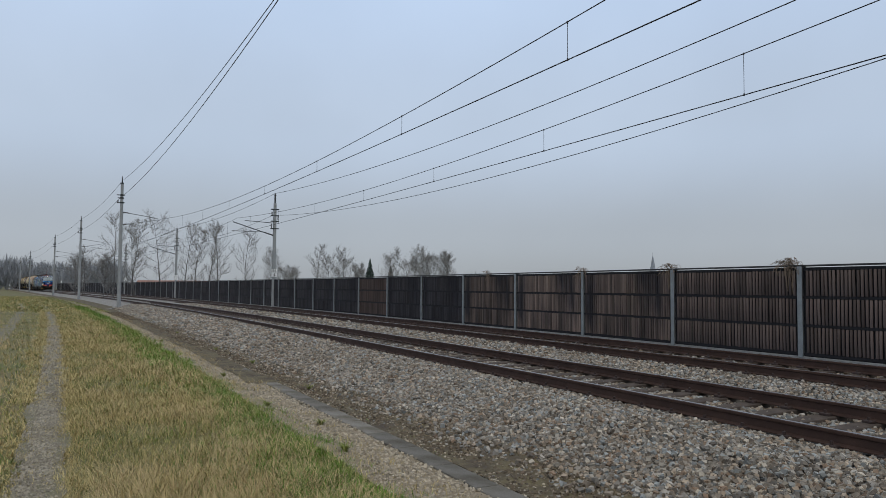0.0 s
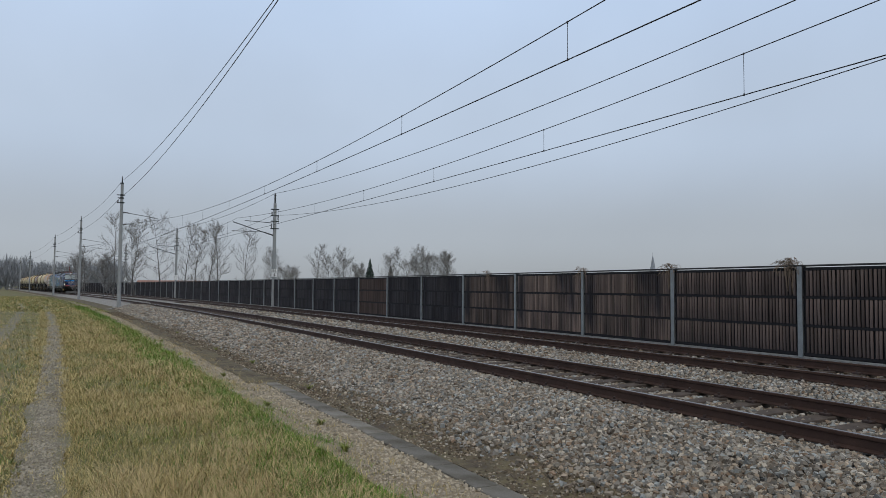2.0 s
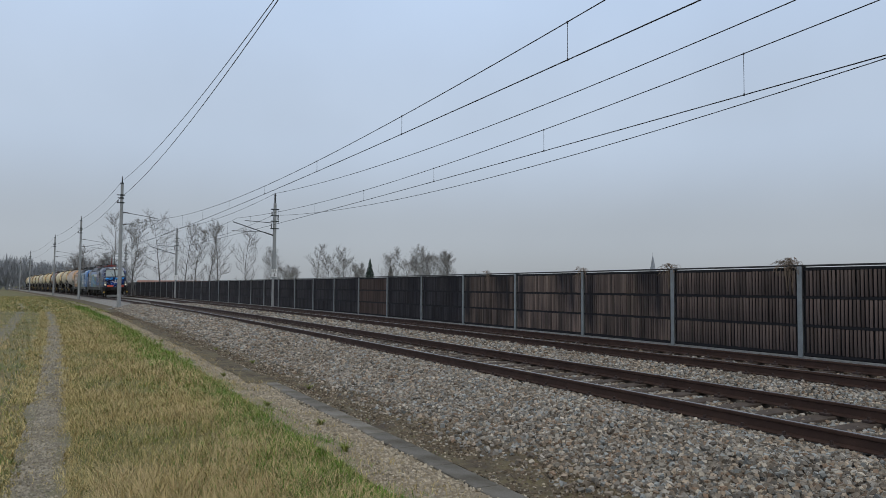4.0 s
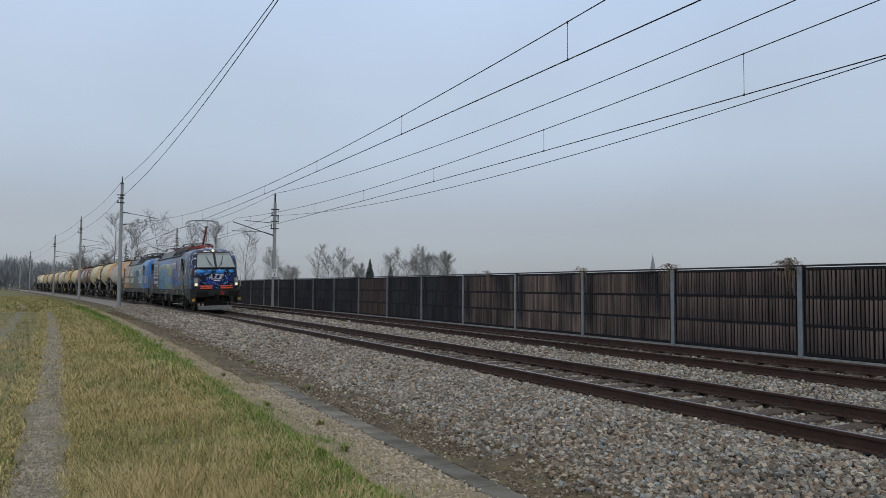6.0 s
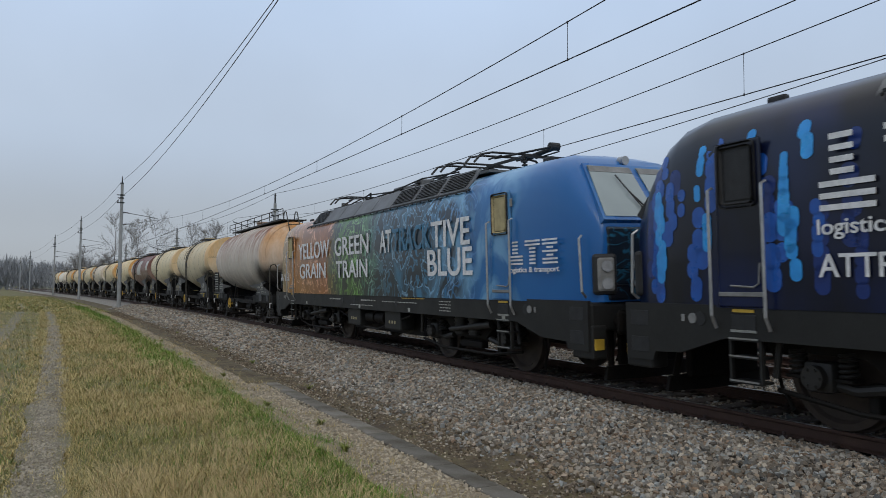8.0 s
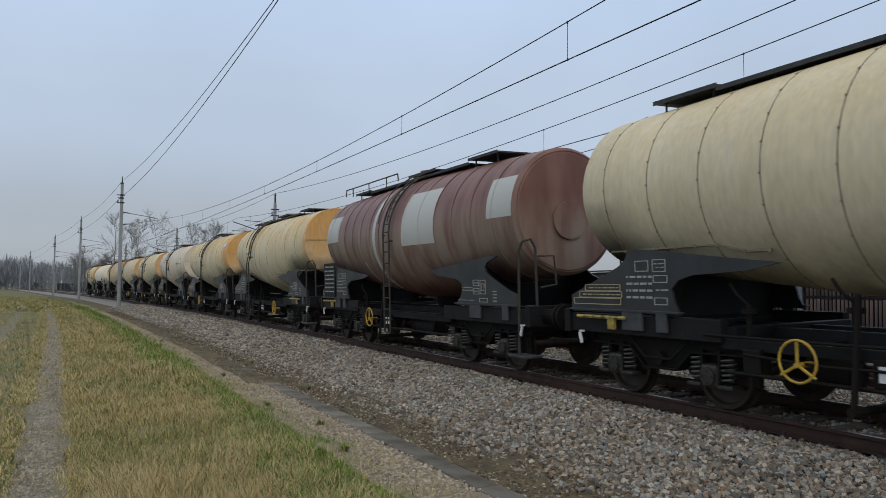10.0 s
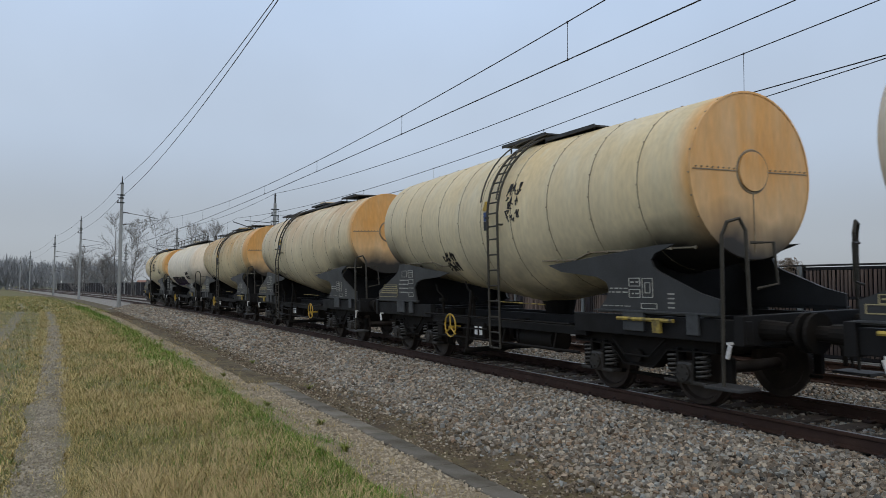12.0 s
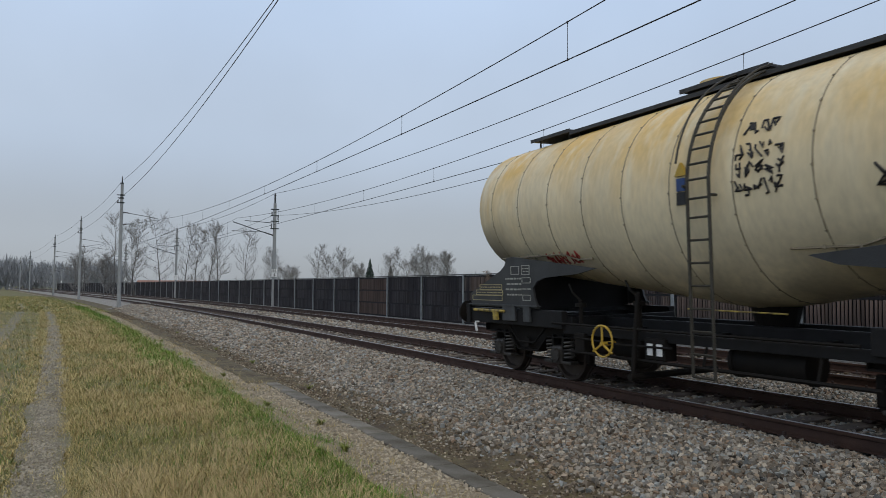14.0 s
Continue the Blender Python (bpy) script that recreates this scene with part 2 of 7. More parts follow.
ground = strip("ground", D_LAND, S_LONG, M_GRASS, "rough grassland on both sides of the railway", lift=-0.02)
D_BED = [-4.0, -3.6, -3, -2.05, -1.7, -0.9, 0.9, 2.1, 3.3, 5.1, 6.1, 6.8, 7.1]
M_FARBED = mat("crushed stone seen from afar", (0.27, 0.255, 0.23), 0.9, dark=(0.15, 0.135, 0.12), scale=9, fine=30, bump=1.0, fac=0.9)
# near part takes the near-black gap colour, far part plain stone colour
strip("ballast_bed", D_BED, [s for s in S_LONG if s <= 60], M_STONE_BED, "near-black bed under two tracks, coloured for shade between stones")
strip("ballast_bed", D_BED, [s for s in S_LONG[:-12] if s >= 60], M_FARBED, "pale grey crushed stone bed running into the distance")
strip("verge_dirt", [-5.0, -4.8, -4.6, -4.45, -4.41], [s for s in S_LONG if 15 <= s <= 46], M_TOE, "brown soil and moss that has buried the duct", lift=0.044, rough=0.03, wander=0.16)
strip("verge_dirt", [-4.41, -4.36, -4.3, -4.05, -3.6, -3.2], S_LONG[:-14], M_TOE, "mossy brown dirt at the foot of the ballast", lift=0.016, rough=0.03, wander=0.11)
strip("verge_sand", [-5.68, -5.4, -5.1, -4.82, -4.74], S_LONG[:-14], M_SAND, "pale sandy strip between grass and cable duct", lift=0.014, rough=0.03, wander=0.2)
strip("footpath", [-8.84, -8.72, -8.5, -8.33], spread(-40, 60, 220) + spread(64, 90, 8), M_PATH, "narrow worn grit path through the grass", lift=0.004, rough=0.012, wander=0.2)
strip("footpath", [-10.6, -10.4, -10.1], spread(8, 60, 60) + spread(64, 90, 8), M_PATH, "faint second rut of the field track", lift=0.002, rough=0.012, wander=0.15)


# ---- cable duct: concrete lids end to end ----
def cable_duct():
    duct = thing("cable_duct", "grey concrete cable duct with flat lids beside the track", "cable duct", kind="structure")
    bm = bmesh.new()
    box(bm, (0, 0, -0.03), (0.29, 0.98, 0.06), bevel=0.012)
    me = mesh_of("lid", bm, M_DUCT)
    s = -4.0
    while s < 22:
        p, a = along(s, -4.57, ground_height(-4.57) + 0.034)
        lid = new("lid", me)
        lid.parent = duct
        lid.matrix_basis = Matrix.Translation(p) @ Euler((0, random.uniform(-0.03, 0.03), a + random.uniform(-0.012, 0.012))).to_matrix().to_4x4()
        s += 1.0


# ---- rails and sleepers ----
def rail(d, z, material_head):
    bm = bmesh.new()
    out_ = [(-0.075, -0.172), (0.075, -0.172), (0.075, -0.16), (0.012, -0.14), (0.009, -0.05), (0.035, -0.038), (0.036, -0.008), (0.028, 0.0), (-0.028, 0.0), (-0.036, -0.008), (-0.035, -0.038), (-0.009, -0.05), (-0.012, -0.14), (-0.075, -0.16)]
    rows = []
    for s in spread(-40, 60, 40) + spread(64, 480, 80):
        rows.append([bm.verts.new(along(s, d + u, z + v)[0]) for u, v in out_])
    for a, b in zip(rows, rows[1:]):
        for i in range(len(out_)):
            j = (i + 1) % len(out_)
            f = bm.faces.new((a[i], a[j], b[j], b[i]))
            f.material_index = 1 if i in (7,) else 0
    ob = solid("rail", bm, M_RAIL, "rusty brown steel rail with a polished top", "rail", "structure", "rails of the two tracks")
    ob.data.materials.append(material_head)
    return ob


for centre, lift, head in ((0.0, 0.0, M_RAILHEAD), (TRACK_GAP, 0.09, M_RAILHEAD)):
    for side in (-1, 1):
        rail(centre + side * 0.775, lift + side * CANT / 2, head)


def sleepers():
    bm = bmesh.new()
    box(bm, (0, 0, -0.07), (2.6, 0.26, 0.14), bevel=0.015)
    me = mesh_of("sleeper", bm, M_SLEEPER)
    bm = bmesh.new()
    for k in (-1, 1):
        for q in (-1, 1):
            box(bm, (k * 0.775 + q * 0.115, 0, 0.018), (0.09, 0.14, 0.035), bevel=0.008)
            rod(bm, (k * 0.775 + q * 0.12, 0, 0.03), (k * 0.775 + q * 0.12, 0, 0.075), 0.02, 6)
    clips = mesh_of("fastening", bm, M_CLIP)
    for centre, lift in ((0.0, 0.0), (TRACK_GAP, 0.09)):
        bed = thing("sleeper_row", "dark weathered sleepers set in the ballast", "sleepers", kind="structure")
        s = -6.0
        while s < 78:
            p, a = along(s, centre, lift - 0.178)
            m = Matrix.Translation(p) @ Euler((0, -CANT / 1.5, a)).to_matrix().to_4x4()
            for nm, data in (("sleeper", me), ("fastening", clips)):
                o = new(nm, data)
                o.parent, o.matrix_basis = bed, m
            s += 0.6


sleepers()


# ---- noise barrier ----
FENCE_D, FENCE_Z, FENCE_H, POST0, BAY = 7.287, -0.10, 2.17, 11.956, 4.1334


def barrier():
    fence = thing("noise_barrier", "dark weathered wooden noise barrier with grey steel posts", "noise barrier", kind="structure")
    bm = bmesh.new()
    for x in (-0.075, 0.075):
        box(bm, (x, 0, FENCE_H / 2), (0.012, 0.135, FENCE_H), bevel=0.002)
    box(bm, (0, 0, FENCE_H / 2), (0.14, 0.012, FENCE_H))
    post = mesh_of("post", bm, M_GALV)
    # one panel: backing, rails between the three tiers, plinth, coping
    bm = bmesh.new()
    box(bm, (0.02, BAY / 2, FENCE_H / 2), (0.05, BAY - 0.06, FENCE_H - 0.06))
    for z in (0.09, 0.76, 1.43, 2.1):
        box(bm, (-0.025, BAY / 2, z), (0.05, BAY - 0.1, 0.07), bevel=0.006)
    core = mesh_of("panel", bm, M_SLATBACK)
    bm = bmesh.new()
    box(bm, (0, BAY / 2, FENCE_H + 0.012), (0.17, BAY + 0.0, 0.04), bevel=0.008)
    coping = mesh_of("coping", bm, M_BLACKP)
    bm = bmesh.new()
    box(bm, (0.0, BAY / 2, -0.145), (0.14, BAY - 0.03, 0.36), bevel=0.01)
    plinth = mesh_of("plinth", bm, M_PLINTH)
    bm = bmesh.new()
    box(bm, (0, 0, 0), (0.035, 0.062, 0.60), bevel=0.012)
    slat = mesh_of("slat", bm, M_SLAT)
    n = 40
    rnd = random.Random(4)
    for i in range(-3, 64):
        p, a = along(POST0 + i * BAY, FENCE_D, FENCE_Z)
        q, _ = along(POST0 + (i + 1) * BAY, FENCE_D, FENCE_Z)
        a = math.atan2(-(q.x - p.x), q.y - p.y)
        m = Matrix.Translation(p) @ Euler((0, 0, a)).to_matrix().to_4x4()
        for nm, data in (("post", post), ("panel", core), ("coping", coping), ("plinth", plinth)):
            o = new(nm, data)
            o.parent, o.matrix_basis = fence, m
        spots = []
        for tier in range(3):
            for k in range(n):
                y = 0.12 + (BAY - 0.24) * (k + 0.5) / n + rnd.uniform(-0.008, 0.008)
                spots.append((Vector((-0.045 + rnd.uniform(-0.008, 0.008), y, 0.425 + 0.67 * tier + rnd.uniform(-0.008, 0.008))), rnd.uniform(-0.015, 0.015)))
        if -1 <= i <= 0:
            for c, lean in spots:
                o = new("slat", slat)
                o.parent = fence
                o.matrix_basis = m @ Matrix.Translation(c) @ Euler((lean, 0, 0)).to_matrix().to_4x4()
        else:
            bm = bmesh.new()
            for c, lean in spots:
                box(bm, c, (0.035, 0.062, 0.60), Euler((lean, 0, 0)).to_matrix())
            o = part("slats", bm, M_SLATBROWN if i == 6 else M_SLATDARK if i > 3 else M_SLAT, fence)
            o.matrix_basis = m


barrier()


# ---- masts and wires ----
def insulator(bm, a, b, r=0.06, n=5):
    a, b = Vector(a), Vector(b)
    rod(bm, a, b, r * 0.45, 6)
    for i in range(n):
        c = a.lerp(b, (i + 0.5) / n)
        w = (b - a).normalized() * 0.012
        rod(bm, c - w, c + w, r, 8)


def near_mast():
    mast = thing("catenary_mast", "tall grey concrete railway mast with a bracket over the track", "catenary mast", "masts beside the near track")
    bm = bmesh.new()
    rod(bm, (0, 0, -0.7), (0, 0, 10.2), 0.17, 12, 0.115)
    part("pole", bm, M_CONCRETE, mast, smooth=True)
    for z, w in ((8.55, 0.6), (8.95, 0.5), (9.2, 0.62)):
        bm = bmesh.new()
        rod(bm, (0, 0, z - 0.06), (0, 0, z + 0.06), 0.15, 10)
        box(bm, (-0.08, 0, z), (w, 0.07, 0.07))
        part("crossarm", bm, M_DARKSTEEL, mast, "dark steel arm")
    bm = bmesh.new()
    rod(bm, (0, 0, 10.15), (0, 0, 10.25), 0.15, 10)
    rod(bm, (0, 0, 10.1), (0, 0, 10.55), 0.05, 8)
    part("cap", bm, M_DARKSTEEL, mast)
    bm = bmesh.new()
    rod(bm, (0.5, 0, 7.7), (2.9, 0, 7.35), 0.03)
    rod(bm, (0.5, 0, 6.75), (3.1, 0, 7.25), 0.03)
    rod(bm, (0.6, 0, 6.78), (3.9, 0, 6.35), 0.022)
    part("bracket", bm, M_GALV, mast)
    for a, b, r in (((0.12, 0, 7.75), (0.6, 0, 7.69), 0.07), ((0.12, 0, 6.7), (0.6, 0, 6.77), 0.07), ((-0.3, 0, 8.55), (-0.3, 0, 8.78), 0.06), ((0, 0, 10.5), (0, 0, 10.8), 0.06)):
        bm = bmesh.new()
        insulator(bm, a, b, r)
        part("insulator", bm, M_INSUL, mast, "dark brown ribbed insulator")
    return mast


def far_mast():
    mast = thing("catenary_mast", "grey concrete railway mast with several insulators and an arm", "catenary mast", "masts beside the far track")
    bm = bmesh.new()
    rod(bm, (0, 0, -0.6), (0, 0, 8.2), 0.17, 12, 0.125)
    part("pole", bm, M_CONCRETE, mast, smooth=True)
    for z in (6.15, 6.75, 7.2, 7.7):
        bm = bmesh.new()
        box(bm, (0, 0, z), (0.62, 0.3, 0.06))
        part("crossarm", bm, M_DARKSTEEL, mast, "dark steel arm")
    bm = bmesh.new()
    rod(bm, (0, 0, 8.2), (0, 0, 9.0), 0.06, 8)
    part("cap", bm, M_DARKSTEEL, mast)
    bm = bmesh.new()
    rod(bm, (-0.12, 0, 5.6), (-3.3, 0, 6.55), 0.035)
    rod(bm, (-0.12, 0, 6.6), (-2.4, 0, 6.7), 0.025)
    rod(bm, (-0.6, 0, 5.85), (-3.4, 0, 5.85), 0.02)
    part("bracket", bm, M_DARKSTEEL, mast)
    for a, b, r in (((-0.12, 0, 5.62), (-0.6, 0, 5.76), 0.07), ((-0.26, 0, 6.15), (-0.26, 0, 6.55), 0.06), ((-0.23, 0, 7.2), (-0.23, 0, 7.5), 0.06), ((0.26, 0, 7.2), (0.26, 0, 6.9), 0.06), ((0, 0, 8.3), (0, 0, 8.9), 0.1)):
        bm = bmesh.new()
        insulator(bm, a, b, r)
        part("insulator", bm, M_INSUL, mast, "dark brown ribbed insulator")
    bm = bmesh.new()
    box(bm, (-0.02, -0.19, 2.6), (0.44, 0.02, 0.62), bevel=0.004)
    part("number_plate", bm, M_WHITE, mast, "white enamel distance plate")
    return mast


MASTS_NEAR = [68.5, 111.2, 153.5, 229.0, 285.0, 345.0]
MASTS_FAR = [58.8, 101.0, 142.5, 205.5, 262.0, 320.0]
proto = near_mast()
for i, s in enumerate(MASTS_NEAR):
    p, a = along(s, -3.2, 0)
    m = Matrix.Translation(p) @ Euler((0, 0, a)).to_matrix().to_4x4()
    if i == 0:
        proto.matrix_basis = m
    else:
        copy_thing(proto, m)
FIRST_FAR_MAST = proto = far_mast()
for i, s in enumerate(MASTS_FAR):
    p, a = along(s, TRACK_GAP + 3.0, 0)
    m = Matrix.Translation(p) @ Euler((0, 0, a)).to_matrix().to_4x4()
    if i == 0:
        proto.matrix_basis = m
    else:
        copy_thing(proto, m)


def wire(name, pts, r, label):
    cu = bpy.data.curves.new(name, "CURVE")
    cu.dimensions, cu.bevel_depth, cu.bevel_resolution = "3D", r, 1
    sp = cu.splines.new("POLY")
    sp.points.add(len(pts) - 1)
    for q, v in zip(sp.points, pts):
        q.co = (*v, 1)
    me_ob = bpy.data.objects.new(name, cu)
    me = bpy.data.meshes.new_from_object(me_ob)
    bpy.data.objects.remove(me_ob)
    me.materials.clear()
    me.materials.append(M_WIRE)
    return tagged(new(name, me), label, "overhead wire", "overhead wires")


def span_points(supports, d, sag, step=2.0, zig=0.0):
    """Points of a wire that hangs between supports (s, z)."""
    pts = []
    for i, ((s0, z0), (s1, z1)) in enumerate(zip(supports, supports[1:])):
        n = max(4, int(abs(s1 - s0) / step))
        for k in range(n + (i == len(supports) - 2)):
            f = k / n
            dz = -4 * sag * f * (1 - f) * ((s1 - s0) / 60) ** 2
            dd = d + zig * (1 - 2 * f) * (1 if i % 2 else -1)
            pts.append(along(s0 + f * (s1 - s0), dd, z0 + f * (z1 - z0) + dz)[0])
    return pts


CATS = []


def catenary(centre, masts, z_con, z_top, sag, dropper0, dstep, zig):
    # masts listed from behind the camera outwards
    con = [(s, z_con) for s in masts]
    top = [(s, z_top) for s in masts]
    wire("contact_wire", span_points(con, centre, 0.0, zig=zig), 0.012, "dark contact wire above the track")
    wire("catenary_wire", span_points(top, centre, sag, zig=zig), 0.011, "dark sagging carrier wire above the track")
    drop = thing("dropper_row", "thin droppers between carrier wire and contact wire", "droppers", "overhead wires")
    for i, (a, b) in enumerate(zip(masts, masts[1:])):
        n = max(3, round((b - a) / dstep))
        for k in range(n):
            f = ((dropper0 - a) % dstep + k * dstep) / (b - a)
            if f >= 0.99 or b < -30 or a > 170:
                continue
            dd = centre + zig * (1 - 2 * f) * (1 if i % 2 else -1)
            s = a + f * (b - a)
            dz = -4 * sag * f * (1 - f) * ((b - a) / 60) ** 2
            bm = bmesh.new()
            rod(bm, along(s, dd, z_con)[0], along(s, dd, z_top + dz)[0], 0.006, 5)
            rod(bm, along(s, dd, z_con - 0.02)[0], along(s, dd, z_con + 0.03)[0], 0.018, 6)
            rod(bm, along(s, dd, z_top + dz - 0.03)[0], along(s, dd, z_top + dz + 0.02)[0], 0.018, 6)
            part("dropper", bm, M_WIRE, drop)


catenary(0.0, [-60.0, -4.0, 68.5, 111.2, 153.5, 229.0, 285.0, 345.0], 5.85, 7.32, 0.753, 11.37, 7.78, 0.0)
catenary(TRACK_GAP, [-60.0, 3.0, 58.8, 101.0, 142.5, 205.5, 262.0, 320.0], 5.6, 6.86, 0.9, 10.92, 7.3, 0.0)
wire("feeder_wire", span_points([(-60, 10.4), (-8, 10.6)] + [(s, 10.42) for s in MASTS_NEAR], -3.2, 0.443), 0.015, "dark feeder wire on top of the masts")
wire("feeder_wire", span_points([(-60, 10.6), (-8, 10.6)] + [(s, 8.78) for s in MASTS_NEAR], -3.5, 0.49), 0.015, "dark feeder wire on the mast arms")
wire("feeder_wire", span_points([(-60, 9.1), (0, 9.1)] + [(s, 9.0) for s in MASTS_FAR], TRACK_GAP + 3.0, 0.854), 0.015, "dark feeder wire on top of the far masts")
wire("return_wire", span_points([(-60, 7.0), (0, 7.0)] + [(s, 7.2) for s in MASTS_FAR], TRACK_GAP + 2.77, 1.145), 0.012, "dark return wire beside the far masts")
cable_duct()


# ---- train: shared materials ----
M_SADDLE = mat("slate grey saddle paint", (0.032, 0.034, 0.037), 0.5, dark=(0.016, 0.016, 0.017), scale=2.5, fine=40)
M_FRAME = mat("dark grey underframe paint", (0.016, 0.016, 0.017), 0.6, dark=(0.01, 0.009, 0.008), scale=3, fine=40)
M_BOGIE = mat("oily brown-black running gear", (0.011, 0.010, 0.009), 0.7, 0.2, dark=(0.02, 0.016, 0.013), scale=5, fine=50)
for dull in (M_FRAME, M_BOGIE, M_RAIL, M_SLEEPER):
    dull.node_tree.nodes["Principled BSDF"].inputs["Specular IOR Level"].default_value = 0.15
M_WHEEL = mat("wheel steel", (0.05, 0.036, 0.028), 0.6, 0.3, dark=(0.022, 0.017, 0.015), scale=4)
M_TREAD = mat("bright wheel tread", (0.25, 0.24, 0.23), 0.35, 0.9, scale=5, bump=0)
M_YELLOW = mat("yellow paint", (0.55, 0.35, 0.04), 0.5, scale=6)
M_LETTER = mat("pale lettering", (0.42, 0.42, 0.38), 0.6, bump=0, scale=20)
M_LETTERY = mat("yellowed lettering", (0.42, 0.36, 0.2), 0.6, bump=0, scale=20)
M_BRACKET = mat("rubbed grey bracket paint", (0.055, 0.06, 0.065), 0.55, dark=(0.025, 0.026, 0.027), scale=6, fine=40)
M_TEXTW = mat("white lettering", (0.8, 0.8, 0.8), 0.5, bump=0)
M_GRATE = mat("dark grating", (0.06, 0.06, 0.062), 0.7, 0.3)
M_SEAM = mat("grimy sheet seam", (0.30, 0.25, 0.17), 0.7, dark=(0.14, 0.11, 0.075), scale=6, bump=0)
M_RUNG = mat("dark ladder steel", (0.05, 0.045, 0.035), 0.6, 0.3)
M_CLOTH = mat("rubbed warning stripe", (0.5, 0.36, 0.06), 0.6, dark=(0.03, 0.03, 0.03), scale=7, bump=0, fac=1.0)


def node_mix(n, l, fac, a, b):
    mx = n.new("ShaderNodeMix")
    mx.data_type = "RGBA"
    for sock, val in ((mx.inputs[0], fac), (mx.inputs[6], a), (mx.inputs[7], b)):
        if isinstance(val, (int, float)):
            sock.default_value = val
        elif isinstance(val, tuple):
            sock.default_value = (*val, 1)
        else:
            l.new(val, sock)
    return mx.outputs[2]


def node_range(n, l, src, a, b, c=0.0, d=1.0):
    r = n.new("ShaderNodeMapRange")
    for i, v in enumerate((a, b, c, d)):
        r.inputs[i + 1].default_value = v
    l.new(src, r.inputs[0])
    return r.outputs[0]


def node_math(n, l, op, a, b=0.5):
    m = n.new("ShaderNodeMath")
    m.operation = op
    for sock, val in ((m.inputs[0], a), (m.inputs[1], b)):
        if isinstance(val, (int, float)):
            sock.default_value = val
        else:
            l.new(val, sock)
    return m.outputs[0]


def node_noise(n, l, vec, scale, stretch=(1, 1, 1), detail=4.0, shift=(0, 0, 0), twist=0.0, turn=(0, 0, 0)):
    mp = n.new("ShaderNodeMapping")
    mp.inputs["Scale"].default_value, mp.inputs["Location"].default_value, mp.inputs["Rotation"].default_value = stretch, shift, turn
    l.new(vec, mp.inputs[0])
    t = n.new("ShaderNodeTexNoise")
    t.inputs["Scale"].default_value, t.inputs["Detail"].default_value, t.inputs["Distortion"].default_value = scale, detail, twist
    l.new(mp.outputs[0], t.inputs["Vector"])
    return t.outputs["Fac"]


def begin(name, rough=0.5, metal=0.0):
    m = bpy.data.materials.new(name)
    m.use_nodes = True
    n, l = m.node_tree.nodes, m.node_tree.links
    b = n["Principled BSDF"]
    b.inputs["Roughness"].default_value, b.inputs["Metallic"].default_value = rough, metal
    tc = n.new("ShaderNodeTexCoord")
    sp = n.new("ShaderNodeSeparateXYZ")
    l.new(tc.outputs["Object"], sp.inputs[0])
    return m, n, l, b, tc.outputs["Object"], sp.outputs


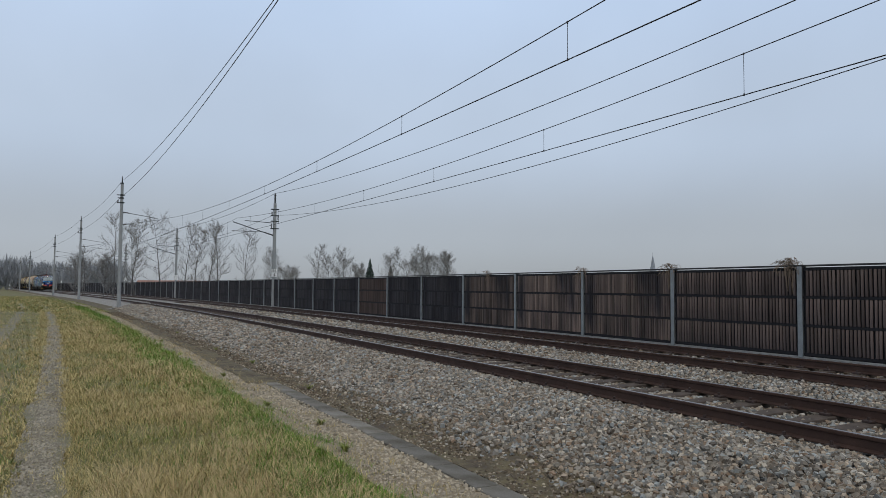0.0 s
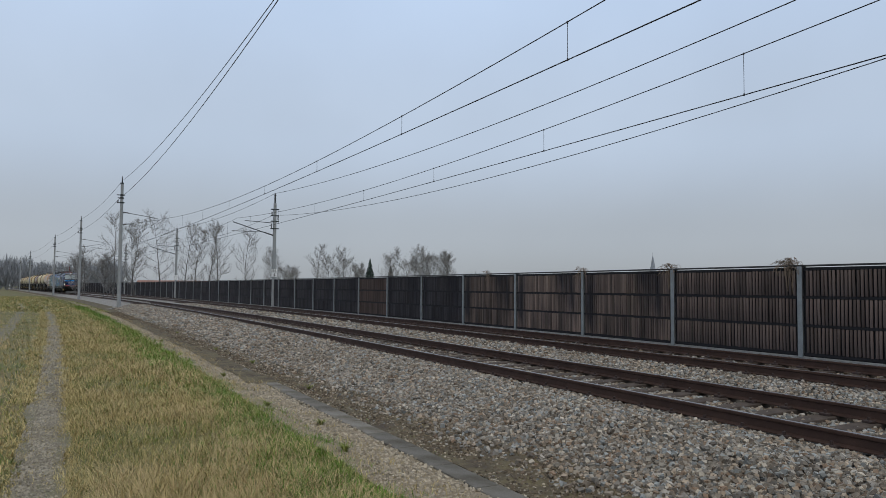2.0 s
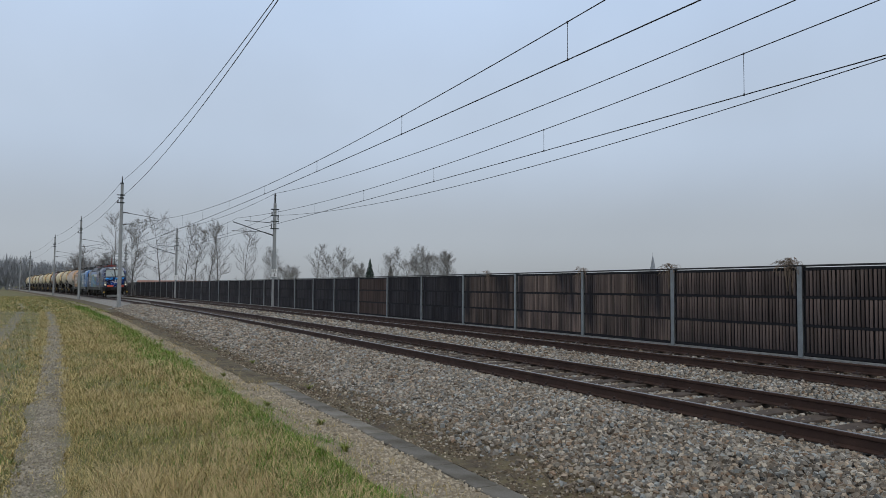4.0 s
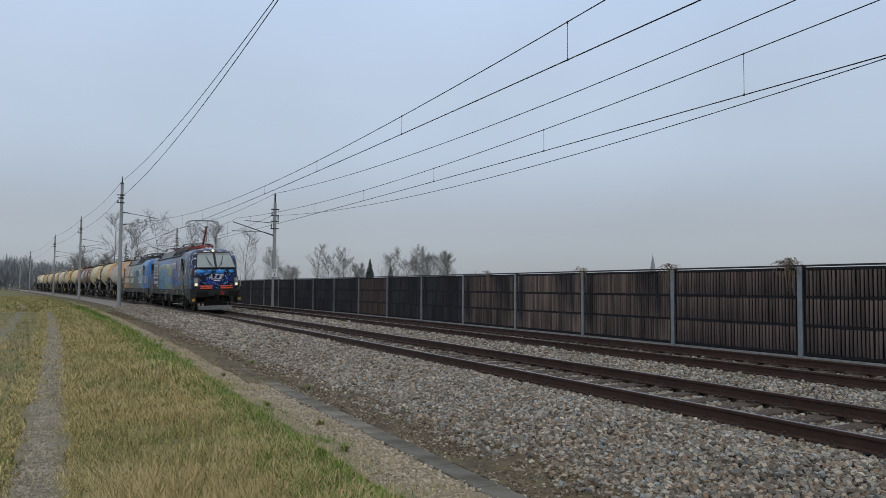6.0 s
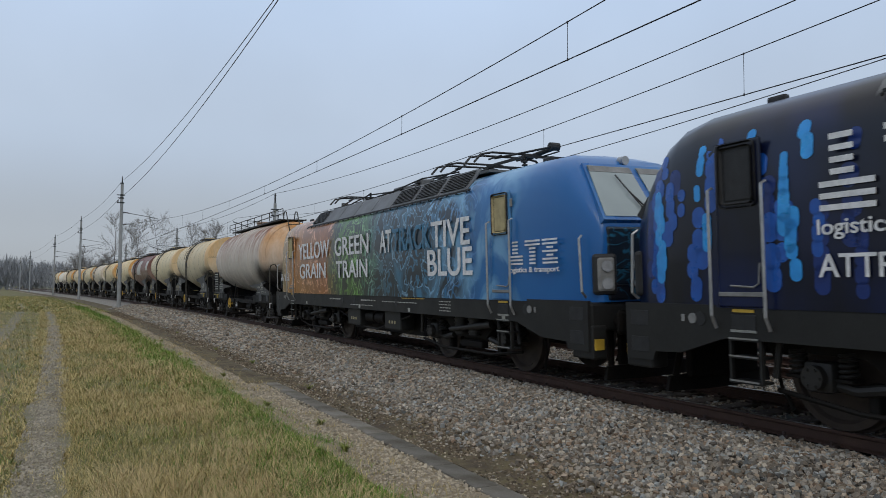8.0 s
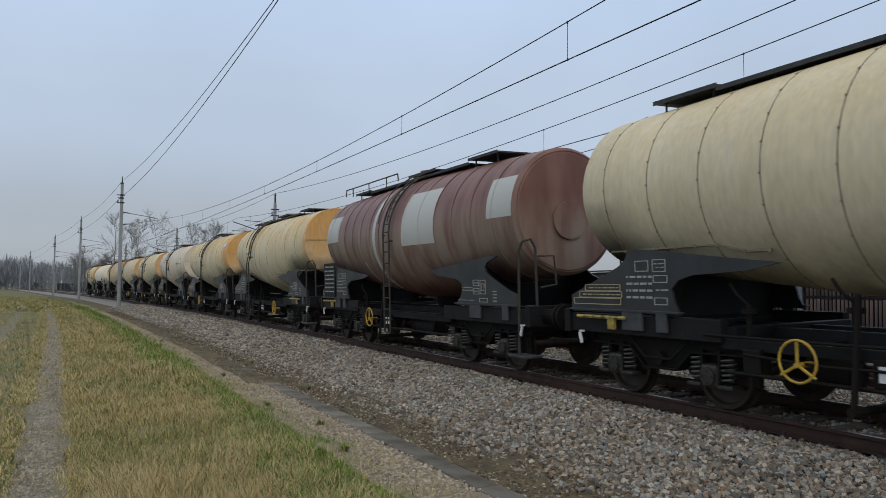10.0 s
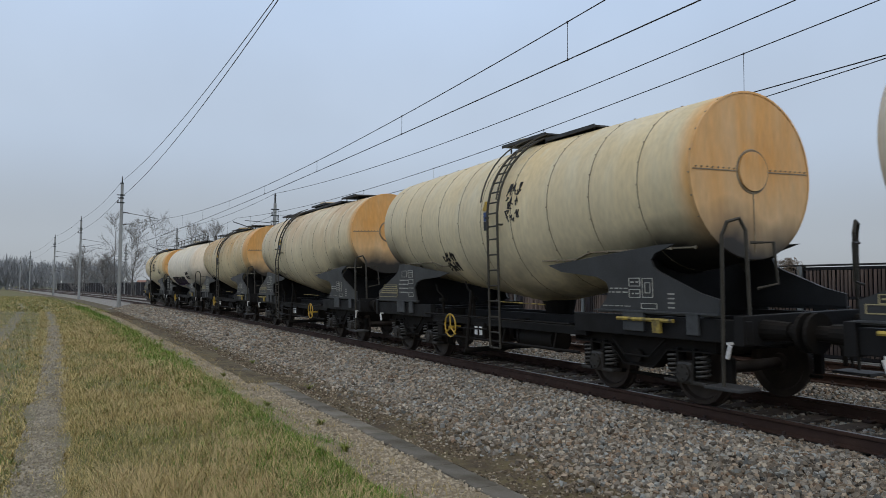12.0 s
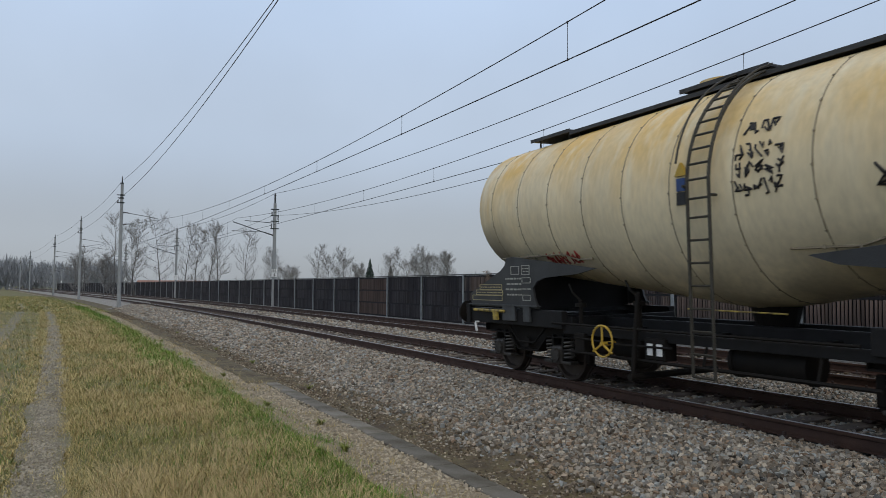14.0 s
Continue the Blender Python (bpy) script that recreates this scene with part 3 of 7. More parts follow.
def tank_paint(name, base, rust, top_rust, end_rust, seed, oil=1.0, end_at=-4.2):
    """Sun-bleached tank sheeting: rust-yellow run-off from the top, orange end sheets, oily stains that ran down by the saddles."""
    m, n, l, b, vec, (x, y, z) = begin(name, 0.5)
    sh = (seed * 3.7, seed * 1.9, seed)
    streak = node_noise(n, l, vec, 2.2, (1, 1.6, 0.25), 5, sh)
    blot = node_noise(n, l, vec, 0.9, (1, 0.7, 1), 3, sh)
    high = node_range(n, l, z, 2.3, 3.9)
    run = node_math(n, l, "MULTIPLY", high, node_range(n, l, streak, 0.24, 0.52))
    run = node_math(n, l, "MULTIPLY", run, node_range(n, l, blot, 0.3, 0.55, 0.35, 1.0))
    col = node_mix(n, l, node_math(n, l, "MULTIPLY", run, top_rust), base, rust)
    # sheet by sheet the bleaching differs a little
    wob = node_noise(n, l, vec, 0.95, (0, 1, 0), 0, sh)
    col = node_mix(n, l, node_range(n, l, wob, 0.4, 0.6, 0.0, 0.35), col, tuple(v * 0.78 for v in base))
    # end sheets, orange above
    edge = node_math(n, l, "ADD", y, node_range(n, l, blot, 0, 1, -0.12, 0.12))
    end = node_math(n, l, "MULTIPLY", node_range(n, l, edge, end_at + 0.15, end_at - 0.15), node_range(n, l, z, 1.9, 3.3, 0.35, 1.0))
    end = node_math(n, l, "MULTIPLY", end, node_range(n, l, streak, 0.25, 0.6, 0.55, 1.0))
    col = node_mix(n, l, node_math(n, l, "MULTIPLY", end, end_rust), col, (0.72, 0.36, 0.1))
    # oil
    low = node_math(n, l, "MULTIPLY", node_range(n, l, z, 2.35, 1.55), node_range(n, l, node_noise(n, l, vec, 1.4, (1, 1, 0.5), 4, sh), 0.36, 0.56))
    ends_ = node_math(n, l, "MAXIMUM", node_range(n, l, y, -2.6, -3.6), node_range(n, l, y, 4.0, 5.0))
    tail_ = node_math(n, l, "MULTIPLY", node_range(n, l, y, 4.1, 4.9), node_range(n, l, node_math(n, l, "ADD", z, node_range(n, l, blot, 0.3, 0.7, -0.2, 0.2)), 2.85, 2.2, 0.0, 0.9))
    at_end = node_math(n, l, "MULTIPLY", ends_, node_range(n, l, node_math(n, l, "ADD", z, node_range(n, l, blot, 0.3, 0.7, -0.25, 0.25)), 2.62, 2.05))
    col = node_mix(n, l, node_math(n, l, "MULTIPLY", node_math(n, l, "MAXIMUM", node_math(n, l, "MULTIPLY", low, 0.5), node_math(n, l, "MAXIMUM", at_end, tail_)), oil), col, (0.03, 0.026, 0.022))
    dirt = node_noise(n, l, vec, 14, (1, 1, 0.3), 4, sh)
    hs = n.new("ShaderNodeHueSaturation")
    l.new(node_range(n, l, dirt, 0.2, 0.8, 0.86, 1.1), hs.inputs["Value"])
    l.new(col, hs.inputs["Color"])
    l.new(hs.outputs[0], b.inputs["Base Color"])
    l.new(node_range(n, l, streak, 0.2, 0.8, 0.38, 0.65), b.inputs["Roughness"])
    bp = n.new("ShaderNodeBump")
    bp.inputs["Strength"].default_value, bp.inputs["Distance"].default_value = 0.25, 0.03
    l.new(node_noise(n, l, vec, 1.6, (1, 1, 1), 2, sh), bp.inputs["Height"])
    l.new(bp.outputs[0], b.inputs["Normal"])
    return m


def brown_paint():
    m, n, l, b, vec, (x, y, z) = begin("red-brown tank paint with pale patches", 0.45)
    streak = node_noise(n, l, vec, 2.0, (1, 2.0, 0.25), 5)
    col = node_mix(n, l, node_range(n, l, streak, 0.35, 0.7), (0.14, 0.052, 0.036), (0.23, 0.11, 0.08))
    # dust on the flank
    dust = node_math(n, l, "MULTIPLY", node_range(n, l, z, 3.3, 2.6), node_range(n, l, z, 1.4, 2.2))
    col = node_mix(n, l, node_math(n, l, "MULTIPLY", dust, node_range(n, l, streak, 0.35, 0.6, 0.25, 0.9)), col, (0.30, 0.235, 0.185))

    def patch(y0, y1, z0, z1):
        a = node_math(n, l, "MULTIPLY", node_math(n, l, "GREATER_THAN", y, y0), node_math(n, l, "LESS_THAN", y, y1))
        c = node_math(n, l, "MULTIPLY", node_math(n, l, "GREATER_THAN", z, z0), node_math(n, l, "LESS_THAN", z, z1))
        return node_math(n, l, "MULTIPLY", a, c)
    for y0, y1, z0, z1 in ((4.0, 5.5, 2.85, 3.6), (0.75, 0.95, 1.5, 3.9), (1.9, 2.0, 1.2, 2.2), (-2.4, -0.9, 2.5, 3.7), (-5.2, -4.4, 2.85, 3.6)):
        col = node_mix(n, l, patch(y0, y1, z0, z1), col, (0.5, 0.5, 0.46))
    l.new(col, b.inputs["Base Color"])
    return m


def livery_earth():
    m, n, l, b, vec, (x, y, z) = begin("blue planet livery print", 0.28)
    b.inputs["Coat Weight"].default_value = 0.15
    b.inputs["Specular IOR Level"].default_value = 0.35
    # night blue ground
    glow = node_noise(n, l, vec, 0.9, (1, 1, 0.8), 2)
    col = node_mix(n, l, node_range(n, l, glow, 0.42, 0.68), (0.002, 0.003, 0.010), (0.004, 0.012, 0.06))
    # the planet below its curved, hazy rim: seas, land and cloud
    yc = node_math(n, l, "ADD", y, -1.0)
    drop_ = node_math(n, l, "SUBTRACT", 3.07, node_math(n, l, "MULTIPLY", node_math(n, l, "MULTIPLY", yc, yc), 0.03))
    deep = node_math(n, l, "SUBTRACT", drop_, z)
    span = node_math(n, l, "MULTIPLY", node_range(n, l, y, 3.85, 3.45), node_range(n, l, y, -3.3, -2.4))
    inside = node_math(n, l, "MULTIPLY", node_range(n, l, deep, -0.02, 0.05), span)
    ripple = node_noise(n, l, vec, 1.5, (1, 1, 1.7), 6, (4, 2, 1), 1.2, (0.3, 0, 0))
    earth = node_mix(n, l, node_range(n, l, ripple, 0.38, 0.56), (0.004, 0.03, 0.13), (0.012, 0.24, 0.46))
    earth = node_mix(n, l, node_range(n, l, node_noise(n, l, vec, 4.5, (1, 1, 1.5), 4, (1, 2, 7), 1.5), 0.56, 0.66, 0, 0.7), earth, (0.06, 0.36, 0.52))
    bias = node_math(n, l, "MULTIPLY", node_range(n, l, y, 0.1, -1.3), node_range(n, l, z, 1.95, 2.35))
    bias = node_math(n, l, "MAXIMUM", bias, node_range(n, l, deep, 0.4, 0.16))
    bias = node_math(n, l, "MAXIMUM", bias, node_math(n, l, "MULTIPLY", node_range(n, l, y, 2.5, 3.2, 0, 0.8), node_range(n, l, z, 2.2, 2.5)))
    bias = node_math(n, l, "MAXIMUM", bias, node_math(n, l, "MULTIPLY", node_range(n, l, z, 1.85, 1.55, 0, 0.55), node_range(n, l, y, 1.6, 0.6)))
    shore = node_math(n, l, "ADD", node_noise(n, l, vec, 1.3, (1, 1, 1.3), 6, (7, 3, 5), 0.6), node_math(n, l, "MULTIPLY", bias, 0.3))
    tone = node_noise(n, l, vec, 2.6, (1, 1, 1), 5, (2, 8, 1))
    land = node_mix(n, l, node_range(n, l, tone, 0.35, 0.65), (0.035, 0.10, 0.012), (0.24, 0.25, 0.025))
    earth = node_mix(n, l, node_range(n, l, shore, 0.63, 0.67), earth, land)
    col = node_mix(n, l, inside, col, earth)
    rim = node_math(n, l, "MULTIPLY", node_range(n, l, deep, -0.2, 0.0), node_range(n, l, deep, 0.13, 0.0))
    rim = node_math(n, l, "MULTIPLY", node_math(n, l, "MULTIPLY", rim, span), node_range(n, l, y, -1.8, 1.2, 0.2, 0.85))
    col = node_mix(n, l, rim, col, (0.22, 0.42, 0.52))
    sky_ = node_math(n, l, "MULTIPLY", node_math(n, l, "MULTIPLY", node_range(n, l, deep, 0.0, -0.1), node_range(n, l, deep, -0.6, -0.15)), span)
    col = node_mix(n, l, sky_, col, (0.015, 0.11, 0.36))
    # towards the leading cab the print breaks up into strokes
    fwd = node_range(n, l, y, -2.3, -3.6)
    smear = node_noise(n, l, vec, 2.4, (1, 1.0, 0.7), 3, (2, 7, 3), 0.4, (0.6, 0, 0))
    cab = node_mix(n, l, node_range(n, l, smear, 0.45, 0.6), (0.002, 0.003, 0.009), (0.007, 0.018, 0.09))
    warm = node_math(n, l, "MULTIPLY", node_range(n, l, y, -5.2, -4.4), node_range(n, l, node_noise(n, l, vec, 2.2, (1, 1, 1), 4, (9, 1, 4)), 0.46, 0.56))
    cab = node_mix(n, l, node_math(n, l, "MULTIPLY", warm, node_range(n, l, z, 3.1, 2.7)), cab, (0.28, 0.07, 0.02))
    slash = node_noise(n, l, vec, 2.6, (1, 2.6, 0.75), 2, (5, 3, 8), 0.3, (0.45, 0, 0))
    up = node_range(n, l, z, 1.7, 2.7, 0.25, 1.0)
    cab = node_mix(n, l, node_math(n, l, "MULTIPLY", node_range(n, l, slash, 0.56, 0.68), up), cab, (0.62, 0.68, 0.78))
    flick = node_noise(n, l, vec, 4.2, (1, 1.2, 0.8), 2, (1, 9, 2), 0.5, (-0.5, 0, 0))
    cab = node_mix(n, l, node_range(n, l, flick, 0.645, 0.67), cab, (0.04, 0.22, 0.5))
    col = node_mix(n, l, fwd, col, cab)
    # a row of thin light blue ticks low on the leading half
    tick = node_noise(n, l, vec, 7.0, (0, 1, 0), 0, (0, 3, 0))
    low_ = node_math(n, l, "MULTIPLY", node_range(n, l, z, 1.66, 1.72), node_range(n, l, z, 2.0, 1.9))
    low_ = node_math(n, l, "MULTIPLY", low_, node_range(n, l, y, -1.6, -2.2))
    col = node_mix(n, l, node_math(n, l, "MULTIPLY", low_, node_range(n, l, tick, 0.48, 0.56, 0.1, 0.75)), col, (0.03, 0.16, 0.36))
    # grey top edge
    col = node_mix(n, l, node_math(n, l, "MULTIPLY", node_range(n, l, z, 3.42, 3.5), node_math(n, l, "MULTIPLY", node_math(n, l, "GREATER_THAN", y, -4.9), node_math(n, l, "LESS_THAN", y, 5.4))), col, (0.09, 0.095, 0.1))
    l.new(col, b.inputs["Base Color"])
    return m


def livery_front():
    """Nose of the leading locomotive: night blue with sparks of light blue."""
    m, n, l, b, vec, (x, y, z) = begin("night blue nose print", 0.25)
    b.inputs["Coat Weight"].default_value = 0.15
    b.inputs["Specular IOR Level"].default_value = 0.35
    vo = n.new("ShaderNodeTexVoronoi")
    vo.inputs["Scale"].default_value = 10
    mp = n.new("ShaderNodeMapping")
    mp.inputs["Scale"].default_value = (1, 1, 0.6)
    l.new(vec, mp.inputs[0])
    l.new(mp.outputs[0], vo.inputs["Vector"])
    col = node_mix(n, l, node_range(n, l, node_noise(n, l, vec, 2.5, (1, 1, 1), 4), 0.42, 0.6), (0.005, 0.006, 0.025), (0.012, 0.04, 0.22))
    col = node_mix(n, l, node_range(n, l, vo.outputs["Distance"], 0.26, 0.2), col, (0.2, 0.4, 0.8))
    col = node_mix(n, l, node_math(n, l, "MULTIPLY", node_range(n, l, z, 2.2, 2.42), node_range(n, l, node_noise(n, l, vec, 4, (1, 1, 0.6), 3), 0.38, 0.55)), col, (0.04, 0.38, 0.95))
    l.new(col, b.inputs["Base Color"])
    return m


def livery_flames():
    m, n, l, b, vec, (x, y, z) = begin("orange to green to blue flame print", 0.28)
    b.inputs["Coat Weight"].default_value = 0.15
    b.inputs["Specular IOR Level"].default_value = 0.35
    flame = node_noise(n, l, vec, 0.8, (1, 1.0, 0.8), 3, (3, 1, 2), 1.6)
    fine = node_noise(n, l, vec, 1.15, (1, 1, 0.75), 2.5, (1, 6, 2), 2.4)
    yy = node_math(n, l, "ADD", y, node_range(n, l, flame, 0, 1, -0.9, 0.9))
    ramp_ = n.new("ShaderNodeValToRGB")
    l.new(node_range(n, l, yy, -9.5, 9.5), ramp_.inputs[0])
    cols = [(0.0, (0.012, 0.10, 0.32)), (0.2, (0.02, 0.15, 0.38)), (0.3, (0.05, 0.24, 0.42)), (0.45, (0.06, 0.18, 0.26)), (0.53, (0.12, 0.32, 0.03)), (0.62, (0.10, 0.24, 0.03)), (0.66, (0.38, 0.12, 0.02)), (0.86, (0.5, 0.22, 0.05)), (1.0, (0.40, 0.38, 0.16))]
    for i, (at_, c) in enumerate(cols):
        e = ramp_.color_ramp.elements[i] if i < 2 else ramp_.color_ramp.elements.new(at_)
        e.position, e.color = at_, (*c, 1)
    col = ramp_.outputs[0]
    # wisps of coloured smoke with bright edges on a nearly black ground, except on the cab
    wisp = node_noise(n, l, vec, 0.75, (1, 1.15, 0.8), 2, (8, 2, 5), 3.2)
    edge_ = node_range(n, l, node_math(n, l, "ABSOLUTE", node_math(n, l, "SUBTRACT", wisp, 0.5)), 0.035, 0.0)
    edge2 = node_range(n, l, node_math(n, l, "ABSOLUTE", node_math(n, l, "SUBTRACT", fine, 0.53)), 0.028, 0.0)
    veil = node_math(n, l, "MULTIPLY", node_range(n, l, fine, 0.5, 0.66, 0.0, 0.7), node_range(n, l, wisp, 0.36, 0.56, 0.25, 1.0))
    smoke = node_math(n, l, "MAXIMUM", veil, node_math(n, l, "MULTIPLY", node_math(n, l, "MAXIMUM", edge_, edge2), 0.8))
    ground_ = node_math(n, l, "MULTIPLY", node_math(n, l, "SUBTRACT", 1.0, smoke), node_range(n, l, y, -5.9, -4.9))
    ground_ = node_math(n, l, "MULTIPLY", ground_, node_range(n, l, y, 3.2, 2.4, 0.45, 1.0))
    col = node_mix(n, l, node_math(n, l, "MULTIPLY", ground_, 0.95), col, (0.012, 0.016, 0.019))
    bright = n.new("ShaderNodeHueSaturation")
    bright.inputs["Value"].default_value, bright.inputs["Saturation"].default_value = 2.6, 0.7
    l.new(col, bright.inputs["Color"])
    col = node_mix(n, l, node_math(n, l, "MULTIPLY", edge2, node_range(n, l, y, -6.0, -4.5, 0.0, 0.7)), col, bright.outputs[0])
    pale = node_math(n, l, "MULTIPLY", node_range(n, l, flame, 0.44, 0.58, 0, 0.7), node_math(n, l, "MULTIPLY", node_range(n, l, y, -3.2, -4.8), node_range(n, l, y, -7.4, -6.6)))
    col = node_mix(n, l, pale, col, (0.2, 0.42, 0.62))
    l.new(col, b.inputs["Base Color"])
    return m


M_EARTH, M_NOSE, M_FLAMES = livery_earth(), livery_front(), livery_flames()
M_BLUECAB = mat("blue cab paint", (0.02, 0.11, 0.33), 0.3, dark=(0.05, 0.19, 0.42), scale=1.2, fine=3, bump=0)
M_DARKBLUE = mat("dark blue plate", (0.02, 0.06, 0.2), 0.5, bump=0)
M_LOCOGREY = mat("anthracite frame paint", (0.019, 0.019, 0.018), 0.55, dark=(0.012, 0.012, 0.011), scale=2, fine=20, bump=0.05)
M_LOCOGREY.node_tree.nodes["Principled BSDF"].inputs["Specular IOR Level"].default_value = 0.3
M_ROOFGREY = mat("grey roof sheeting", (0.13, 0.135, 0.14), 0.55, dark=(0.09, 0.09, 0.095), scale=2, fine=20, bump=0.05)
M_LOUVRE = mat("dark louvre mesh", (0.045, 0.046, 0.048), 0.7, 0.2, scale=3, fine=120, bump=0.4)
M_TRACKBLUE = mat("sheer blue lettering", (0.05, 0.2, 0.34), 0.4, dark=(0.03, 0.09, 0.15), scale=1.2, bump=0)
M_RED = mat("red insulated roof gear", (0.30, 0.035, 0.025), 0.5)
M_ORANGE = mat("orange-red stripe", (0.75, 0.10, 0.035), 0.4, bump=0)
M_PLOUGH = mat("scuffed grey snow plough", (0.24, 0.24, 0.23), 0.6, dark=(0.1, 0.095, 0.09), scale=4)
M_ALU = mat("bare grab rail", (0.45, 0.46, 0.47), 0.35, 0.8, bump=0)
M_RUBBER = mat("black rubber", (0.015, 0.015, 0.016), 0.6)
M_BLIND = mat("cream drawn cab blind", (0.46, 0.38, 0.2), 0.7, bump=0)


def glass_mat():
    m = bpy.data.materials.new("tinted cab glass")
    m.use_nodes = True
    b = m.node_tree.nodes["Principled BSDF"]
    b.inputs["Base Color"].default_value = (0.55, 0.6, 0.62, 1)
    b.inputs["Roughness"].default_value = 0.04
    b.inputs["Transmission Weight"].default_value = 0.85
    b.inputs["IOR"].default_value = 1.45
    return m


def lamp_mat():
    m = bpy.data.materials.new("lit warm headlamp")
    m.use_nodes = True
    b = m.node_tree.nodes["Principled BSDF"]
    b.inputs["Base Color"].default_value = (0.9, 0.85, 0.7, 1)
    b.inputs["Emission Color"].default_value = (1.0, 0.82, 0.5, 1)
    b.inputs["Emission Strength"].default_value = 0.55
    return m


M_GLASS, M_LAMP = glass_mat(), lamp_mat()


def share(name, me, parent, m=None, label=""):
    o = new(name, me)
    o.parent = parent
    if m is not None:
        o.matrix_basis = m
    if label:
        o["label"] = label
    return o


# ---- waggon running gear, built once ----
def wheel_mesh(r):
    bm = bmesh.new()
    half = [(0.0, 0.08), (0.66, 0.08), (0.68, 0.13), (0.72, 0.14), (0.735, r * 0.8), (0.70, r * 0.86), (0.70, r + 0.03), (0.735, r + 0.025), (0.745, r), (0.84, r - 0.012), (0.845, r * 0.86), (0.80, r * 0.8), (0.79, 0.15), (0.86, 0.12), (0.88, 0.08), (1.0, 0.07), (1.0, 0.005)]
    prof = [(-x, q) for x, q in reversed(half[1:])] + half
    n = 32
    rings = [[bm.verts.new((x, q * math.cos(2 * math.pi * i / n), q * math.sin(2 * math.pi * i / n))) for i in range(n)] for x, q in prof]
    for a, b in zip(rings, rings[1:]):
        for i in range(n):
            bm.faces.new((a[i], a[(i + 1) % n], b[(i + 1) % n], b[i]))
    return mesh_of("wheelset", bm, M_WHEEL, True)


WAG_WHEEL, LOCO_WHEEL = wheel_mesh(0.45), wheel_mesh(0.615)


M_SUSP = mat("dusty suspension parts", (0.028, 0.026, 0.023), 0.55, 0.3, dark=(0.018, 0.016, 0.015), scale=5)
# springs: the light they catch is put in as a paler base colour
M_SPRING = mat("spring steel paled for caught light", (0.085, 0.08, 0.072), 0.55, 0.3, scale=6)
M_AXLEBOX = mat("greasy axle box", (0.04, 0.036, 0.032), 0.55, 0.3, scale=5)


def bogie_mesh():
    bm = bmesh.new()
    web = [(-1.42, 0.74), (-1.42, 0.88), (-1.2, 0.94), (1.2, 0.94), (1.42, 0.88), (1.42, 0.74), (0.58, 0.72), (0.3, 0.46), (-0.3, 0.46), (-0.58, 0.72)]
    for k in (-1, 1):
        x = k * 1.0
        prism(bm, web, "x", x - 0.03, x + 0.03)
        # flanges along the belly and the top of the side frame
        for (ya, za), (yb, zb) in zip(web, web[1:] + web[:1]):
            c = Vector((x, (ya + yb) / 2, (za + zb) / 2))
            ln = math.hypot(yb - ya, zb - za)
            box(bm, c, (0.2, ln + 0.01, 0.022), Euler((math.atan2(zb - za, yb - ya), 0, 0)).to_matrix())
        # friction blocks, side bearer, brake hanger and rod
        for y in (-0.9, 0.9):
            for q in (-0.13, 0.13):
                box(bm, (x + k * 0.02, y + q * 1.1, 0.66), (0.15, 0.05, 0.22), bevel=0.012)
        box(bm, (x, 0, 0.97), (0.26, 0.42, 0.07), bevel=0.015)
        rod(bm, (x + k * 0.07, 0, 0.6), (x + k * 0.12, 0, 0.6), 0.09, 14)
        tube(bm, [(x + k * 0.1, -0.55, 0.85), (x + k * 0.12, -0.25, 0.6), (x + k * 0.12, 0.25, 0.6), (x + k * 0.1, 0.55, 0.85)], 0.018)
        rod(bm, (x - k * 0.2, -1.5, 0.3), (x - k * 0.2, 1.5, 0.3), 0.025, 6)
        for y in (-1.42, 1.42):
            box(bm, (x - k * 0.15, y, 0.5), (0.09, 0.12, 0.34), bevel=0.02)
    for y in (-1.36, 1.36):
        box(bm, (0, y, 0.8), (2.0, 0.1, 0.12), bevel=0.01)
    box(bm, (0, 0, 0.68), (2.0, 0.4, 0.34), bevel=0.03)
    return mesh_of("bogie", bm, M_BOGIE)


def axle_box_mesh():
    bm = bmesh.new()
    box(bm, (0, 0, 0), (0.2, 0.27, 0.3), bevel=0.045)
    for q in (-0.25, 0.25):
        box(bm, (0, q, -0.12), (0.19, 0.24, 0.05), bevel=0.012)
    rod(bm, (0.09, 0, 0.0), (0.13, 0, 0.0), 0.115, 18)
    rod(bm, (-0.09, 0, 0.0), (-0.13, 0, 0.0), 0.115, 18)
    for a in range(0, 360, 90):
        for k in (-1, 1):
            rod(bm, (k * 0.12, 0.08 * math.cos(radians(a)), 0.08 * math.sin(radians(a))), (k * 0.145, 0.08 * math.cos(radians(a)), 0.08 * math.sin(radians(a))), 0.016, 6)
    return mesh_of("axle_box", bm, M_AXLEBOX)


def coil_mesh():
    bm = bmesh.new()
    pts = [(0.085 * math.cos(a * 0.6), 0.085 * math.sin(a * 0.6), 0.3 * a / 52 - 0.13) for a in range(53)]
    tube(bm, pts, 0.017, 5)
    return mesh_of("spring", bm, M_SPRING, True)


BOGIE, COIL, AXLE_BOX = bogie_mesh(), coil_mesh(), axle_box_mesh()


def add_bogie(ob, y):
    b = share("bogie", BOGIE, ob, Matrix.Translation((0, y, 0)), "oily black two-axle bogie")
    for yy in (-0.9, 0.9):
        share("wheelset", WAG_WHEEL, b, Matrix.Translation((0, yy, 0.45)))
        for k in (-1, 1):
            share("axle_box", AXLE_BOX, b, Matrix.Translation((k * 1.03, yy, 0.45)))
            for q in (-0.25, 0.25):
                share("spring", COIL, b, Matrix.Translation((k * 1.03, yy + q, 0.52)))


